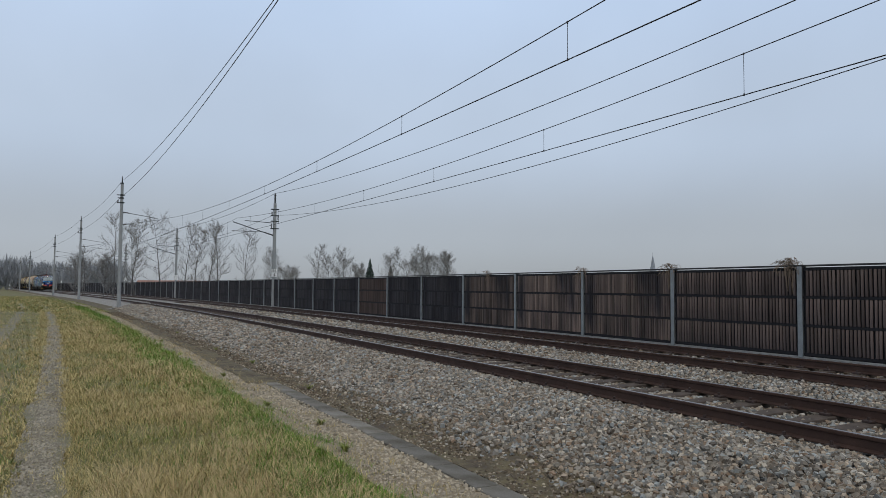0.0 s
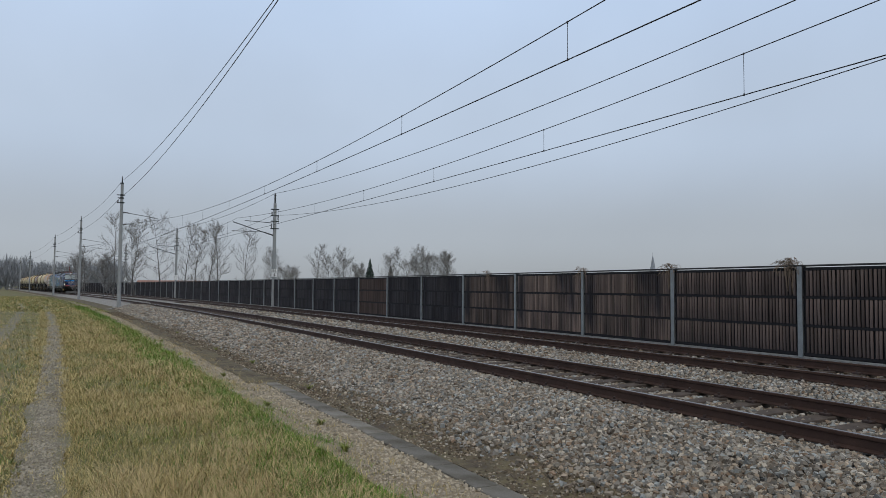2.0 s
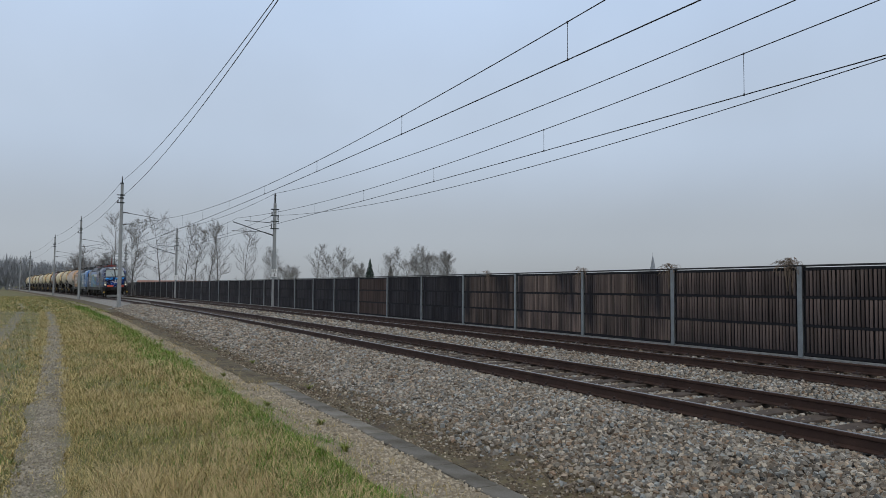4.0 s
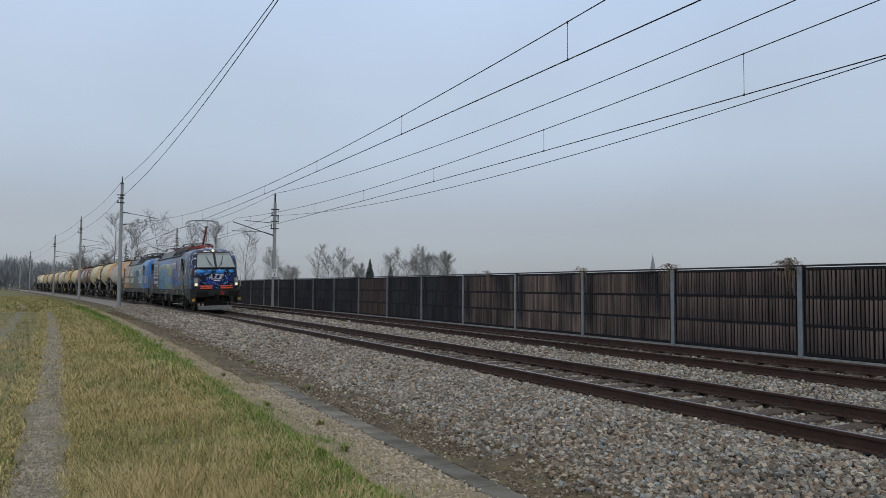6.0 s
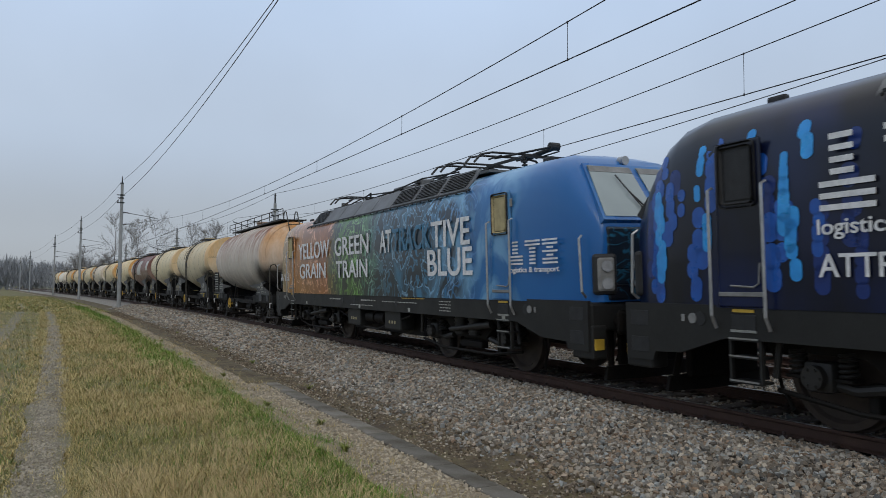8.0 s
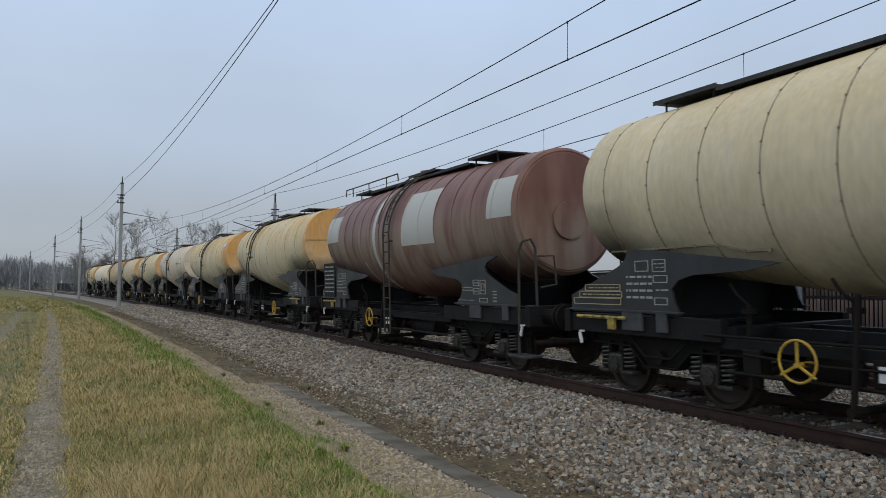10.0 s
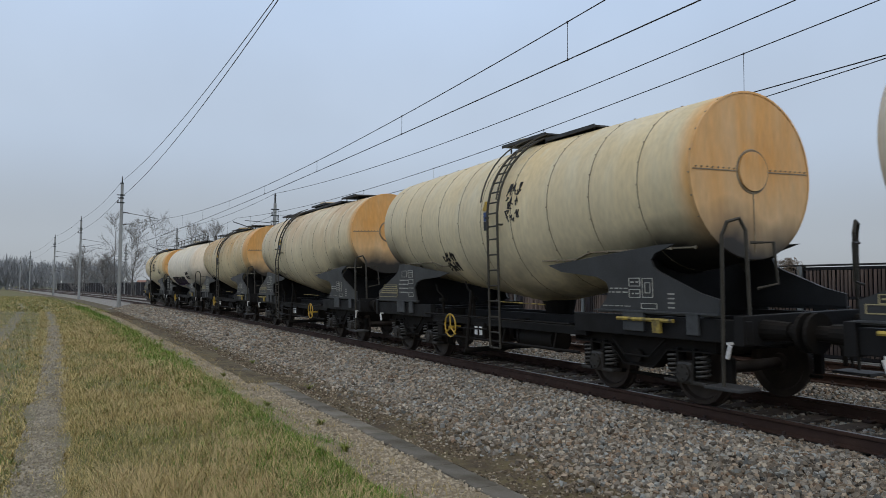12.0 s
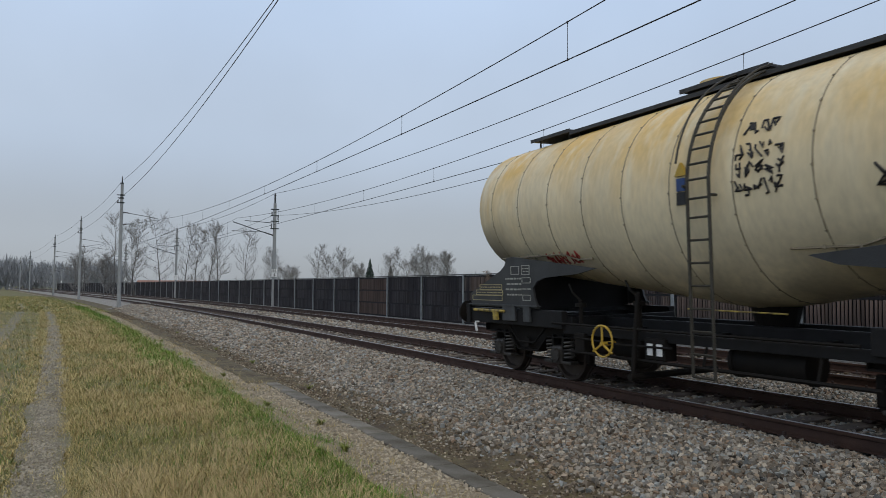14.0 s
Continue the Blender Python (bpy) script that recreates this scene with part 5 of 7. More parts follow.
    # scrawled paint: loose strokes on the flank
    for (y0, z0, wide, tall, n, col) in scrawls:
        bm = bmesh.new()
        for row in range(n):
            zr = z0 + tall * (n - 1 - row) / n
            h = tall / n * 0.85
            cell = max(0.1, h * 0.62)
            yy = y0 + rnd.uniform(0, 0.05)
            while yy < y0 + wide:
                for _ in range(2 if h < 0.3 else 3):
                    pts = [(yy + rnd.choice((0.05, 0.5, 0.95)) * cell, zr + rnd.choice((0.0, 0.35, 0.6, 1.0)) * h) for _k in range(4)]
                    cur = []
                    for (ya, za), (yb, zb) in zip(pts, pts[1:]):
                        for q in range(3):
                            f = q / 3
                            yq, zq = ya + f * (yb - ya), za + f * (zb - za)
                            r, cz = at_profile(prof, yq)
                            p = Vector((-math.sqrt(max(0.05, (r + 0.004) ** 2 - (zq - cz) ** 2)), yq, zq))
                            if not cur or (p - cur[-1]).length > 0.01:
                                cur.append(p)
                    if len(cur) > 2:
                        tube(bm, cur, 0.013 if h < 0.35 else 0.035, 4)
                yy += cell * 1.15
        part("graffiti", bm, col, tank, "scrawled spray paint on the tank flank")
    for y in (-3.8, 3.85):
        add_bogie(ob, y)
    buffer_pair(ob, -5.78, -1)
    buffer_pair(ob, 5.78, 1)
    return ob


# ---- locomotive ----
def text_mesh(words, size, bold=0.0, squeeze=1.0):
    cu = bpy.data.curves.new(words, "FONT")
    cu.body, cu.size, cu.extrude, cu.offset = words, size, 0.004, bold
    tmp = bpy.data.objects.new("tmp", cu)
    me = bpy.data.meshes.new_from_object(tmp)
    bpy.data.objects.remove(tmp)
    xs = [v.co.x for v in me.vertices]
    return me, min(xs), max(xs)


def put_text(ob, words, y_left, y_right, z0, z1, x=-1.512, material=None):
    """Lettering on the flank that faces the path, from y_left (rear) to y_right (front)."""
    me, lo, hi = text_mesh(words, 1.0, 0.012)
    zs = [v.co.y for v in me.vertices]
    bot, top = min(zs), max(zs)
    for v in me.vertices:
        u = (v.co.x - lo) / (hi - lo)
        w = (v.co.y - bot) / (top - bot)
        dx = v.co.z
        v.co = (x - dx, y_left + (y_right - y_left) * u, z0 + (z1 - z0) * w)
    me.flip_normals()
    me.materials.append(material or M_TEXTW)
    o = new("lettering", me)
    o.parent = ob
    o["label"] = "white painted lettering"
    return o


def logo_bars(bm, ya, yb, z0, z1, x=-1.512):
    """Three striped block shapes side by side."""
    n = 7
    w = (yb - ya)
    h = (z1 - z0) / (2 * n - 1)
    for i in range(n):
        z = z0 + (2 * i + 0.5) * h
        t = i / (n - 1)
        box(bm, (x, ya + w * (0.14 if i > 2 else 0.16), z), (0.008, abs(w) * (0.12 if i > 2 else 0.28), h))
        box(bm, (x, ya + w * 0.5, z), (0.008, abs(w) * (0.3 if i > 4 else 0.12), h))
        box(bm, (x, ya + w * 0.84, z), (0.008, abs(w) * (0.28 if i in (0, 1, 3, 5, 6) else 0.12), h))


ROOF_Z = 3.84


def shell_sections():
    """Stations along the body: (y, half width, top height, roundness of the corner)."""
    front = [(-8.98, 1.16, 2.50), (-8.92, 1.24, 2.62), (-8.62, 1.33, 3.06), (-8.30, 1.40, 3.48), (-8.05, 1.43, 3.68), (-7.7, 1.46, 3.80), (-7.2, 1.485, 3.84)]
    rear = [(-y, w, z) for y, w, z in reversed(front)]
    return front + [(-5.0, 1.49, ROOF_Z), (5.0, 1.49, ROOF_Z)] + rear


def half_outline(w, top, boxy=0.0):
    """Points from the sill up and over to the middle of the roof."""
    base = [(1.0, 1.34), (1.0, 1.9), (1.0, 2.45), (0.985, 2.9), (0.955, 3.2), (0.90, 3.42), (0.80, 3.60), (0.62, 3.74), (0.35, 3.82), (0.0, 3.84)]
    full = (1.0, 1.0, 1.0, 0.995, 0.985, 0.97, 0.95, 0.91, 0.80, 0.0)
    k = (top - 1.34) / (3.84 - 1.34)
    return [(w * (u + (f - u) * boxy), 1.34 + (z - 1.34) * k) for (u, z), f in zip(base, full)]


def skin_x(y, z):
    """How far the body's side stands out at the place (y, z)."""
    rows = shell_sections()
    for (ya, wa, ta), (yb, wb, tb) in zip(rows, rows[1:]):
        if ya <= y <= yb:
            f = (y - ya) / (yb - ya)
            w, top = wa + f * (wb - wa), ta + f * (tb - ta)
            break
    else:
        w, top = (rows[0] if y < 0 else rows[-1])[1:]
    h = half_outline(w, top, min(1.0, max(0.0, (abs(y) - 7.4) / 1.1)))
    for (ua, za), (ub, zb) in zip(h, h[1:]):
        if za <= z <= zb:
            return ua + (ub - ua) * (z - za) / (zb - za)
    return h[0][0] if z < h[0][1] else 0.0


def drops(ob, name, rows, material, label, lift=0.005):
    """Printed drops on the flank: rounded strokes (y, z, radius, length, lean), wrapped on the skin."""
    bm = bmesh.new()
    for y, z, r, ln, lean in rows:
        rim = []
        for k in range(16):
            a = 2 * math.pi * k / 16
            u, v = r * math.cos(a), r * math.sin(a) + (ln / 2 if math.sin(a) > 0 else -ln / 2)
            rim.append((y + u * math.cos(lean) - v * math.sin(lean), z + u * math.sin(lean) + v * math.cos(lean)))
        mid = bm.verts.new((-(skin_x(y, z) + lift), y, z))
        vs = [bm.verts.new((-(skin_x(u, w) + lift), u, w)) for u, w in rim]
        for k in range(16):
            bm.faces.new((mid, vs[k], vs[(k + 1) % 16]))
    o = part(name, bm, material, ob, label)
    o["kind"] = "stuff"
    return o


def locomotive(label, skin, nose, kind):
    ob = thing("locomotive", label, "locomotive", "locomotives of the freight train")
    bm = bmesh.new()
    rows = []
    for y, w, top in shell_sections():
        h = half_outline(w, top, min(1.0, max(0.0, (abs(y) - 7.4) / 1.1)))
        rows.append([bm.verts.new((-u, y, z)) for u, z in h] + [bm.verts.new((u, y, z)) for u, z in reversed(h[:-1])])
    for a, b in zip(rows, rows[1:]):
        for i in range(len(a) - 1):
            bm.faces.new((a[i], a[i + 1], b[i + 1], b[i]))
    bm.faces.new(rows[0])
    bm.faces.new(list(reversed(rows[-1])))
    bm.faces.ensure_lookup_table()
    body = part("body", bm, skin, ob, smooth=True)
    # nose skin and the window band, laid over the body's ends
    for k in (-1, 1):
        bm = bmesh.new()
        box(bm, (0, k * 8.97, 1.92), (2.2, 0.08, 1.12), bevel=0.035)
        part("nose_panel", bm, nose, body, smooth=False)

        def slope(x, f):
            return Vector((x, k * (8.965 - 0.66 * f), 2.60 + 0.90 * f))
        nrm = Vector((0, k * 0.80, 0.59))
        bm = bmesh.new()
        vs = [slope(-1.17, -0.04) + nrm * 0.03, slope(1.17, -0.04) + nrm * 0.03, slope(0.98, 1.05) + nrm * 0.015, slope(-0.98, 1.05) + nrm * 0.015]
        a = [bm.verts.new(v) for v in vs]
        b = [bm.verts.new(v - nrm * 0.2) for v in vs]
        bm.faces.new(a)
        for i in range(4):
            bm.faces.new((a[i], b[i], b[(i + 1) % 4], a[(i + 1) % 4]))
        part("window_band", bm, M_LOCOGREY if kind == 1 else M_BLUECAB, body)
        for side in (-1, 1):
            for nm, lo, hi, mt, push in (("windscreen", 0.02, 0.98, M_BLUEGLASS, 0.04), ("blind", 0.86, 0.97, M_PLOUGH, 0.046)):
                bm = bmesh.new()
                vs = [slope(side * 0.07, lo), slope(side * (1.11 - 0.18 * lo), lo), slope(side * (1.11 - 0.18 * hi), hi), slope(side * 0.07, hi)]
                a = [bm.verts.new(v + nrm * push) for v in vs]
                b = [bm.verts.new(v + nrm * (push - 0.012)) for v in vs]
                bm.faces.new(a)
                bm.faces.new(list(reversed(b)))
                for i in range(4):
                    bm.faces.new((a[i], b[i], b[(i + 1) % 4], a[(i + 1) % 4]))
                part(nm, bm, mt, body, "windscreen pane with sky reflection put in its grey" if nm == "windscreen" else "grey sun blind rolled up at the top")
            bm = bmesh.new()
            p0, p1 = slope(side * 0.12, -0.08) + nrm * 0.08, slope(side * 0.42, 0.45) + nrm * 0.09
            tube(bm, [p0, p1], 0.014)
            tube(bm, [slope(side * 0.3, 0.1) + nrm * 0.08, slope(side * 0.5, 0.78) + nrm * 0.075], 0.012)
            part("wiper", bm, M_RUBBER, body)
            # lamp cluster at the corner
            bm = bmesh.new()
            turn = Euler((0, 0, k * side * -0.42)).to_matrix()
            box(bm, (side * 1.14, k * 8.95, 1.76), (0.36, 0.14, 0.62), turn, bevel=0.05)
            lampb = part("lamp_housing", bm, M_RUBBER, body, "black lamp housing")
            bm = bmesh.new()
            box(bm, (side * 1.145, k * 8.972, 1.76), (0.28, 0.12, 0.52), turn, bevel=0.04)
            part("reflector", bm, M_PLOUGH, lampb, "grey reflector plate")
            for zz, mt, nm in ((1.62, M_LAMP if k < 0 and kind == 1 else M_GLASSLENS, "headlight"), (1.88, M_GLASSLENS, "tail_light")):
                bm = bmesh.new()
                c = Vector((side * 1.15, k * 9.015, zz))
                rod(bm, c, c + Vector((side * 0.02, k * 0.045, 0)), 0.085, 20)
                part(nm, bm, mt, lampb)
            if kind == 1:
                bm = bmesh.new()
                for zz in (1.40, 1.52):
                    box(bm, (side * 0.6, k * 9.016, zz), (0.72, 0.02, 0.085), bevel=0.006)
                part("stripe", bm, M_ORANGE, body)
            bm = bmesh.new()
            box(bm, (side * 0.62, k * 9.013, 1.72), (0.8, 0.015, 0.26), bevel=0.03)
            part("hatch", bm, nose, body)
            # grab rails
            bm = bmesh.new()
            tube(bm, [(side * 1.40, k * 8.75, 2.35), (side * 1.47, k * 8.78, 2.3), (side * 1.47, k * 8.82, 1.5), (side * 1.38, k * 8.8, 1.42)], 0.02)
            part("grab_rail", bm, M_ALU, ob)
        bm = bmesh.new()
        rod(bm, (0, k * 8.06, 3.66), (0, k * 8.2, 3.655), 0.075, 20)
        part("headlight", bm, M_LAMP if k < 0 and kind == 1 else M_GLASSLENS, body)
        bm = bmesh.new()
        for i in range(5):
            z = 2.02 + i * 0.045
            for c0, w0 in ((-0.3, 0.2 if i < 2 else 0.07), (0.0, 0.22 if i > 3 else 0.08), (0.29, 0.2 if i in (0, 2, 4) else 0.08)):
                box(bm, (c0 + (i - 2) * 0.02, k * 9.022, z), (w0, 0.012, 0.026))
        box(bm, (0, k * 9.022, 1.94), (0.62, 0.01, 0.04))
        box(bm, (0.02, k * 9.022, 1.85), (0.34, 0.01, 0.05))
        part("logo", bm, M_TEXTW, body, "striped white emblem")
    # flank: doors, rails, sill
    for side in (-1, 1):
        for y in (-6.4, 6.95) if kind == 1 else (-6.6, 6.8):
            bm = bmesh.new()
            box(bm, (side * 1.490, y, 2.3), (0.03, 0.66, 1.9), bevel=0.02)
            door = part("door", bm, skin, body)
            bm = bmesh.new()
            box(bm, (side * 1.505, y, 2.86), (0.02, 0.44, 0.66), bevel=0.05)
            part("door_window", bm, M_RUBBER if kind == 1 else M_BLIND, door, "dark door window" if kind == 1 else "door window with a drawn cream blind")
            bm = bmesh.new()
            box(bm, (side * 1.499, y, 2.86), (0.016, 0.52, 0.74), bevel=0.05)
            part("window_seal", bm, M_RUBBER, door)
            for dy in (-0.38, 0.38):
                bm = bmesh.new()
                tube(bm, [(side * 1.5, y + dy, 2.75), (side * 1.57, y + dy, 2.72), (side * 1.57, y + dy, 1.25), (side * 1.5, y + dy, 1.1)], 0.02)
                part("grab_rail", bm, M_ALU, ob)
            bm = bmesh.new()
            for zz in (0.98, 0.78, 0.5):
                box(bm, (side * 1.38, y, zz), (0.24, 0.42, 0.03), bevel=0.006)
            for dy in (-0.21, 0.21):
                box(bm, (side * 1.45, y + dy, 0.74), (0.05, 0.03, 0.52))
            part("steps", bm, M_LOCOGREY, ob)
            bm = bmesh.new()
            for zz in (0.995, 0.795, 0.515):
                box(bm, (side * 1.502, y, zz), (0.012, 0.4, 0.018))
            box(bm, (side * 1.484, y, 1.08), (0.02, 0.36, 0.03))
            part("step_edge", bm, M_ALU, ob, "worn bright step edges")
            # raised black plate instead of a recess: the toe hole's shade as colour
            bm = bmesh.new()
            box(bm, (side * 1.481, y, 1.18), (0.012, 0.34, 0.17), bevel=0.004)
            part("toe_hole_shade", bm, M_RUBBER, ob)
            bm = bmesh.new()
            box(bm, (side * 1.482, y, 1.31), (0.012, 0.3, 0.035))
            part("notice", bm, M_YELLOW, ob)
            bm = bmesh.new()
            box(bm, (side * 1.512, y, 1.5), (0.02, 0.62, 0.05), bevel=0.005)
            tube(bm, [(side * 1.512, y - 0.28, 1.85), (side * 1.53, y - 0.27, 1.62), (side * 1.53, y - 0.2, 1.58), (side * 1.53, y + 0.12, 1.6)], 0.012)
            part("door_sill", bm, M_PLOUGH, door, "grey door sill and handle")
        for y in (-7.55, 7.55):
            bm = bmesh.new()
            box(bm, (side * 1.492, y * 0.905, 3.03), (0.02, 0.3, 0.14), bevel=0.008)
            part("side_plate", bm, M_PLOUGH, body)
        # frame apron below the print
        bm = bmesh.new()
        ol = [(-8.95, 1.37), (-8.95, 0.62), (-8.45, 0.62), (-8.4, 0.74), (-7.75, 0.76), (-7.0, 0.98), (7.25, 0.98), (7.95, 0.76), (8.4, 0.74), (8.45, 0.62), (8.95, 0.62), (8.95, 1.37)]
        prism(bm, ol, "x", side * 1.42, side * 1.478)
        sill = part("side_sill", bm, M_LOCOGREY, ob, "anthracite side sill")
        # more black plates on the sill that paint the dark inside of toe holes
        for y in (-8.68, 8.68):
            for zz in (1.17, 0.82):
                bm = bmesh.new()
                box(bm, (side * 1.477, y, zz), (0.012, 0.34, 0.2), bevel=0.004)
                part("toe_hole_shade", bm, M_RUBBER, sill)
        for y in (-7.42, 7.72):
            bm = bmesh.new()
            rod(bm, (side * 1.47, y, 1.2), (side * 1.492, y, 1.2), 0.065, 18)
            box(bm, (side * 1.482, y + (0.16 if y > 0 else -0.16), 1.2), (0.01, 0.05, 0.09))
            part("filler_cap", bm, M_PLOUGH, sill, "grey filler cap")
        for y in (-7.3, -1.9, 0.9, 1.8, 4.5, 7.6):
            bm = bmesh.new()
            rod(bm, (side * 1.47, y, 1.2), (side * 1.485, y, 1.2), 0.085, 18)
            part("port", bm, M_RUBBER, sill)
        bm = bmesh.new()
        rnd = random.Random(3)
        bars(bm, side * 1.482, -4.6, -4.1, 1.05, 1.3, 4, rnd)
        bars(bm, side * 1.482, -0.6, 0.4, 1.17, 1.27, 1, rnd)
        bars(bm, side * 1.482, 2.0, 2.9, 1.17, 1.27, 1, rnd)
        bars(bm, side * 1.482, -0.4, 1.2, 1.06, 1.12, 1, rnd)
        bars(bm, side * 1.482, -3.0, -1.0, 1.18, 1.24, 1, rnd)
        for y in (-6.6, -2.6, 0.5, 5.2):
            box(bm, (side * 1.482, y, 1.05), (0.008, 0.1, 0.08))
        part("lettering", bm, M_LETTER, sill, "pale stencilled lettering too small to read")
        bm = bmesh.new()
        bars(bm, side * 1.482, -3.4, -2.2, 1.28, 1.34, 1, rnd)
        part("notice", bm, M_YELLOW, sill)
        # roof edge: gutter, sloping louvres
        bm = bmesh.new()
        box(bm, (side * 1.36, 0.0, 3.455), (0.03, 10.6, 0.035))
        for i in range(26):
            rod(bm, (side * 1.37, -5.2 + i * 0.42, 3.42), (side * 1.40, -5.2 + i * 0.42, 3.42), 0.018, 5)
        part("gutter", bm, M_RUBBER, body)
        for i in range(8):
            y0 = -5.1 + i * 1.28
            bm = bmesh.new()
            turn = Euler((0, side * radians(52), 0)).to_matrix()
            box(bm, (side * 1.14, y0 + 0.63, 3.68), (0.56, 1.24, 0.04), turn, bevel=0.01)
            pane = part("roof_panel", bm, M_ROOFGREY, body)
            if i < 3 or i > 6:
                bm = bmesh.new()
                for j in range(9):
                    f = -0.2 + j * 0.05
                    c = Vector((side * 1.16, y0 + 0.63, 3.70)) + turn @ Vector((f, 0, 0.014))
                    box(bm, c, (0.02, 1.08, 0.02), turn)
                part("louvre", bm, M_LOUVRE, pane)
        # underfloor boxes
        for y, w in ((-1.45, 0.95), (1.15, 0.95)):
            bm = bmesh.new()
            box(bm, (side * 1.22, y, 0.76), (0.36, w, 0.44), bevel=0.025)
            ebox = part("equipment_box", bm, M_LOCOGREY, ob)
            bm = bmesh.new()
            for dy in (-0.16, 0.0, 0.16):
                box(bm, (side * 1.402, y + dy, 0.72), (0.008, 0.07, 0.07))
            part("notice", bm, M_LETTERY, ebox)
        bm = bmesh.new()
        for y in (-0.45, 0.2):
            rod(bm, (side * 1.2, y - 0.28, 0.78), (side * 1.2, y + 0.28, 0.78), 0.15, 16)
            rod(bm, (side * 1.2, y - 0.3, 0.78), (side * 1.2, y - 0.24, 0.78), 0.165, 16)
        tube(bm, [(side * 1.35, -2.4, 0.9), (side * 1.36, -0.4, 0.5), (side * 1.34, 0.6, 0.52), (side * 1.35, 2.4, 0.88)], 0.022)
        part("air_reservoir", bm, M_BOGIE, ob, smooth=True)
    bm = bmesh.new()
    box(bm, (0, 0, 0.68), (1.9, 4.6, 0.56), bevel=0.05)
    part("transformer_case", bm, M_FRAME, ob)
    # flat roof deck
    bm = bmesh.new()
    box(bm, (0, 0, 3.86), (1.7, 10.4, 0.05))
    part("roof_deck", bm, M_ROOFGREY, body)
    # headstocks with steps, plough
    for k in (-1, 1):
        bm = bmesh.new()
        box(bm, (0, k * 8.86, 1.12), (2.86, 0.2, 0.44), bevel=0.05)
        for side in (-1, 1):
            box(bm, (side * 1.3, k * 8.75, 0.75), (0.28, 0.5, 0.5), bevel=0.03)
        part("headstock", bm, M_LOCOGREY, ob)
        bm = bmesh.new()
        ol = [(-0.95, 0.34), (-1.0, 0.14), (-0.3, 0.12), (0.3, 0.12), (1.0, 0.14), (0.95, 0.34), (0.4, 0.36), (-0.4, 0.36)]
        prism(bm, ol, "y", k * 8.72 - 0.03, k * 8.72 + 0.03)
        # all but the leading plough are black: shade between vehicles put into colour
        part("snow_plough", bm, M_PLOUGH if k < 0 and kind == 1 else M_BOGIE, ob, "scuffed light grey snow plough" if k < 0 and kind == 1 else "snow plough coloured black for the shade between vehicles")
        bm = bmesh.new()
        box(bm, (0, k * 8.66, 0.62), (1.3, 0.12, 0.62), bevel=0.02)
        for xx in (-0.85, -0.5, 0.5, 0.85):
            rod(bm, (xx, k * 8.7, 0.34), (xx * 0.9, k * 8.6, 1.0), 0.05, 8)
        box(bm, (0, k * 9.0, 1.02), (0.14, 0.3, 0.16), bevel=0.03)
        tube(bm, [(-0.1, k * 9.08, 1.0), (-0.1, k * 9.2, 0.7), (0.1, k * 9.2, 0.62), (0.1, k * 9.08, 0.9)], 0.03)
        part("plough_bracket", bm, M_BOGIE, ob)
        for side in (-1, 1):
            bm = bmesh.new()
            box(bm, (side * 1.33, k * 9.02, 0.72), (0.16, 0.03, 0.16))
            part("step_plate", bm, M_YELLOW, ob)
        bm = bmesh.new()
        for i, (xx, zz) in enumerate(((0.28, 1.25), (0.36, 1.2), (0.44, 1.24))):
            tube(bm, [(xx, k * 8.95, zz), (xx, k * 9.1, zz - 0.05), (xx - 0.05, k * 9.08, zz - 0.25)], 0.03)
        part("air_hose", bm, M_RED, ob)
        buffer_pair(ob, k * 8.9, k, True)
    # bogies
    bmg, sets = bmesh.new(), []
    for side in (-1, 1):
        bml = bmesh.new()
        x = side * 1.04
        web = [(-2.15, 0.86), (-2.1, 0.98), (-0.75, 0.98), (-0.55, 0.8), (0.55, 0.8), (0.75, 0.98), (2.1, 0.98), (2.15, 0.86), (1.0, 0.84), (0.6, 0.56), (-0.6, 0.56), (-1.0, 0.84)]
        prism(bmg, web, "x", x - 0.08, x + 0.08)
        for y in (-1.5, 1.5):
            # axle box with its guide arm, coil springs either side, damper
            box(bml, (x + side * 0.06, y, 0.615), (0.22, 0.36, 0.34), bevel=0.06)
            rod(bml, (x + side * 0.16, y, 0.615), (x + side * 0.26, y, 0.615), 0.13, 20)
            for a in range(0, 360, 60):
                rod(bml, (x + side * 0.25, y + 0.095 * math.cos(radians(a)), 0.615 + 0.095 * math.sin(radians(a))), (x + side * 0.28, y + 0.095 * math.cos(radians(a)), 0.615 + 0.095 * math.sin(radians(a))), 0.016, 6)
            g = -1 if y > 0 else 1
            tube(bml, [(x + side * 0.05, y, 0.56), (x + side * 0.05, y + g * 0.4, 0.5), (x + side * 0.05, y + g * 0.75, 0.56)], 0.06, 8)
            for q in (-0.3, 0.3):
                coil = [(x + side * 0.06 + 0.085 * math.cos(a * 0.7), y + q + 0.085 * math.sin(a * 0.7), 0.62 + 0.27 * a / 44) for a in range(45)]
                tube(bml, coil, 0.02, 5)
                box(bmg, (x + side * 0.06, y + q, 0.6), (0.2, 0.2, 0.04), bevel=0.01)
            rod(bml, (x + side * 0.2, y - g * 0.48, 0.56), (x + side * 0.2, y - g * 0.42, 0.98), 0.04, 10)
            # sand pipe and brake gear close to the wheel
            tube(bmg, [(x - side * 0.1, y - g * 0.78, 0.9), (x - side * 0.2, y - g * 0.74, 0.4), (x - side * 0.24, y - g * 0.62, 0.14)], 0.025)
            box(bmg, (x - side * 0.05, y + g * 0.52, 0.42), (0.16, 0.12, 0.34), bevel=0.03)
        for y in (-0.28, 0.28):
            rod(bml, (x + side * 0.12, y, 0.62), (x + side * 0.12, y, 1.02), 0.13, 18)
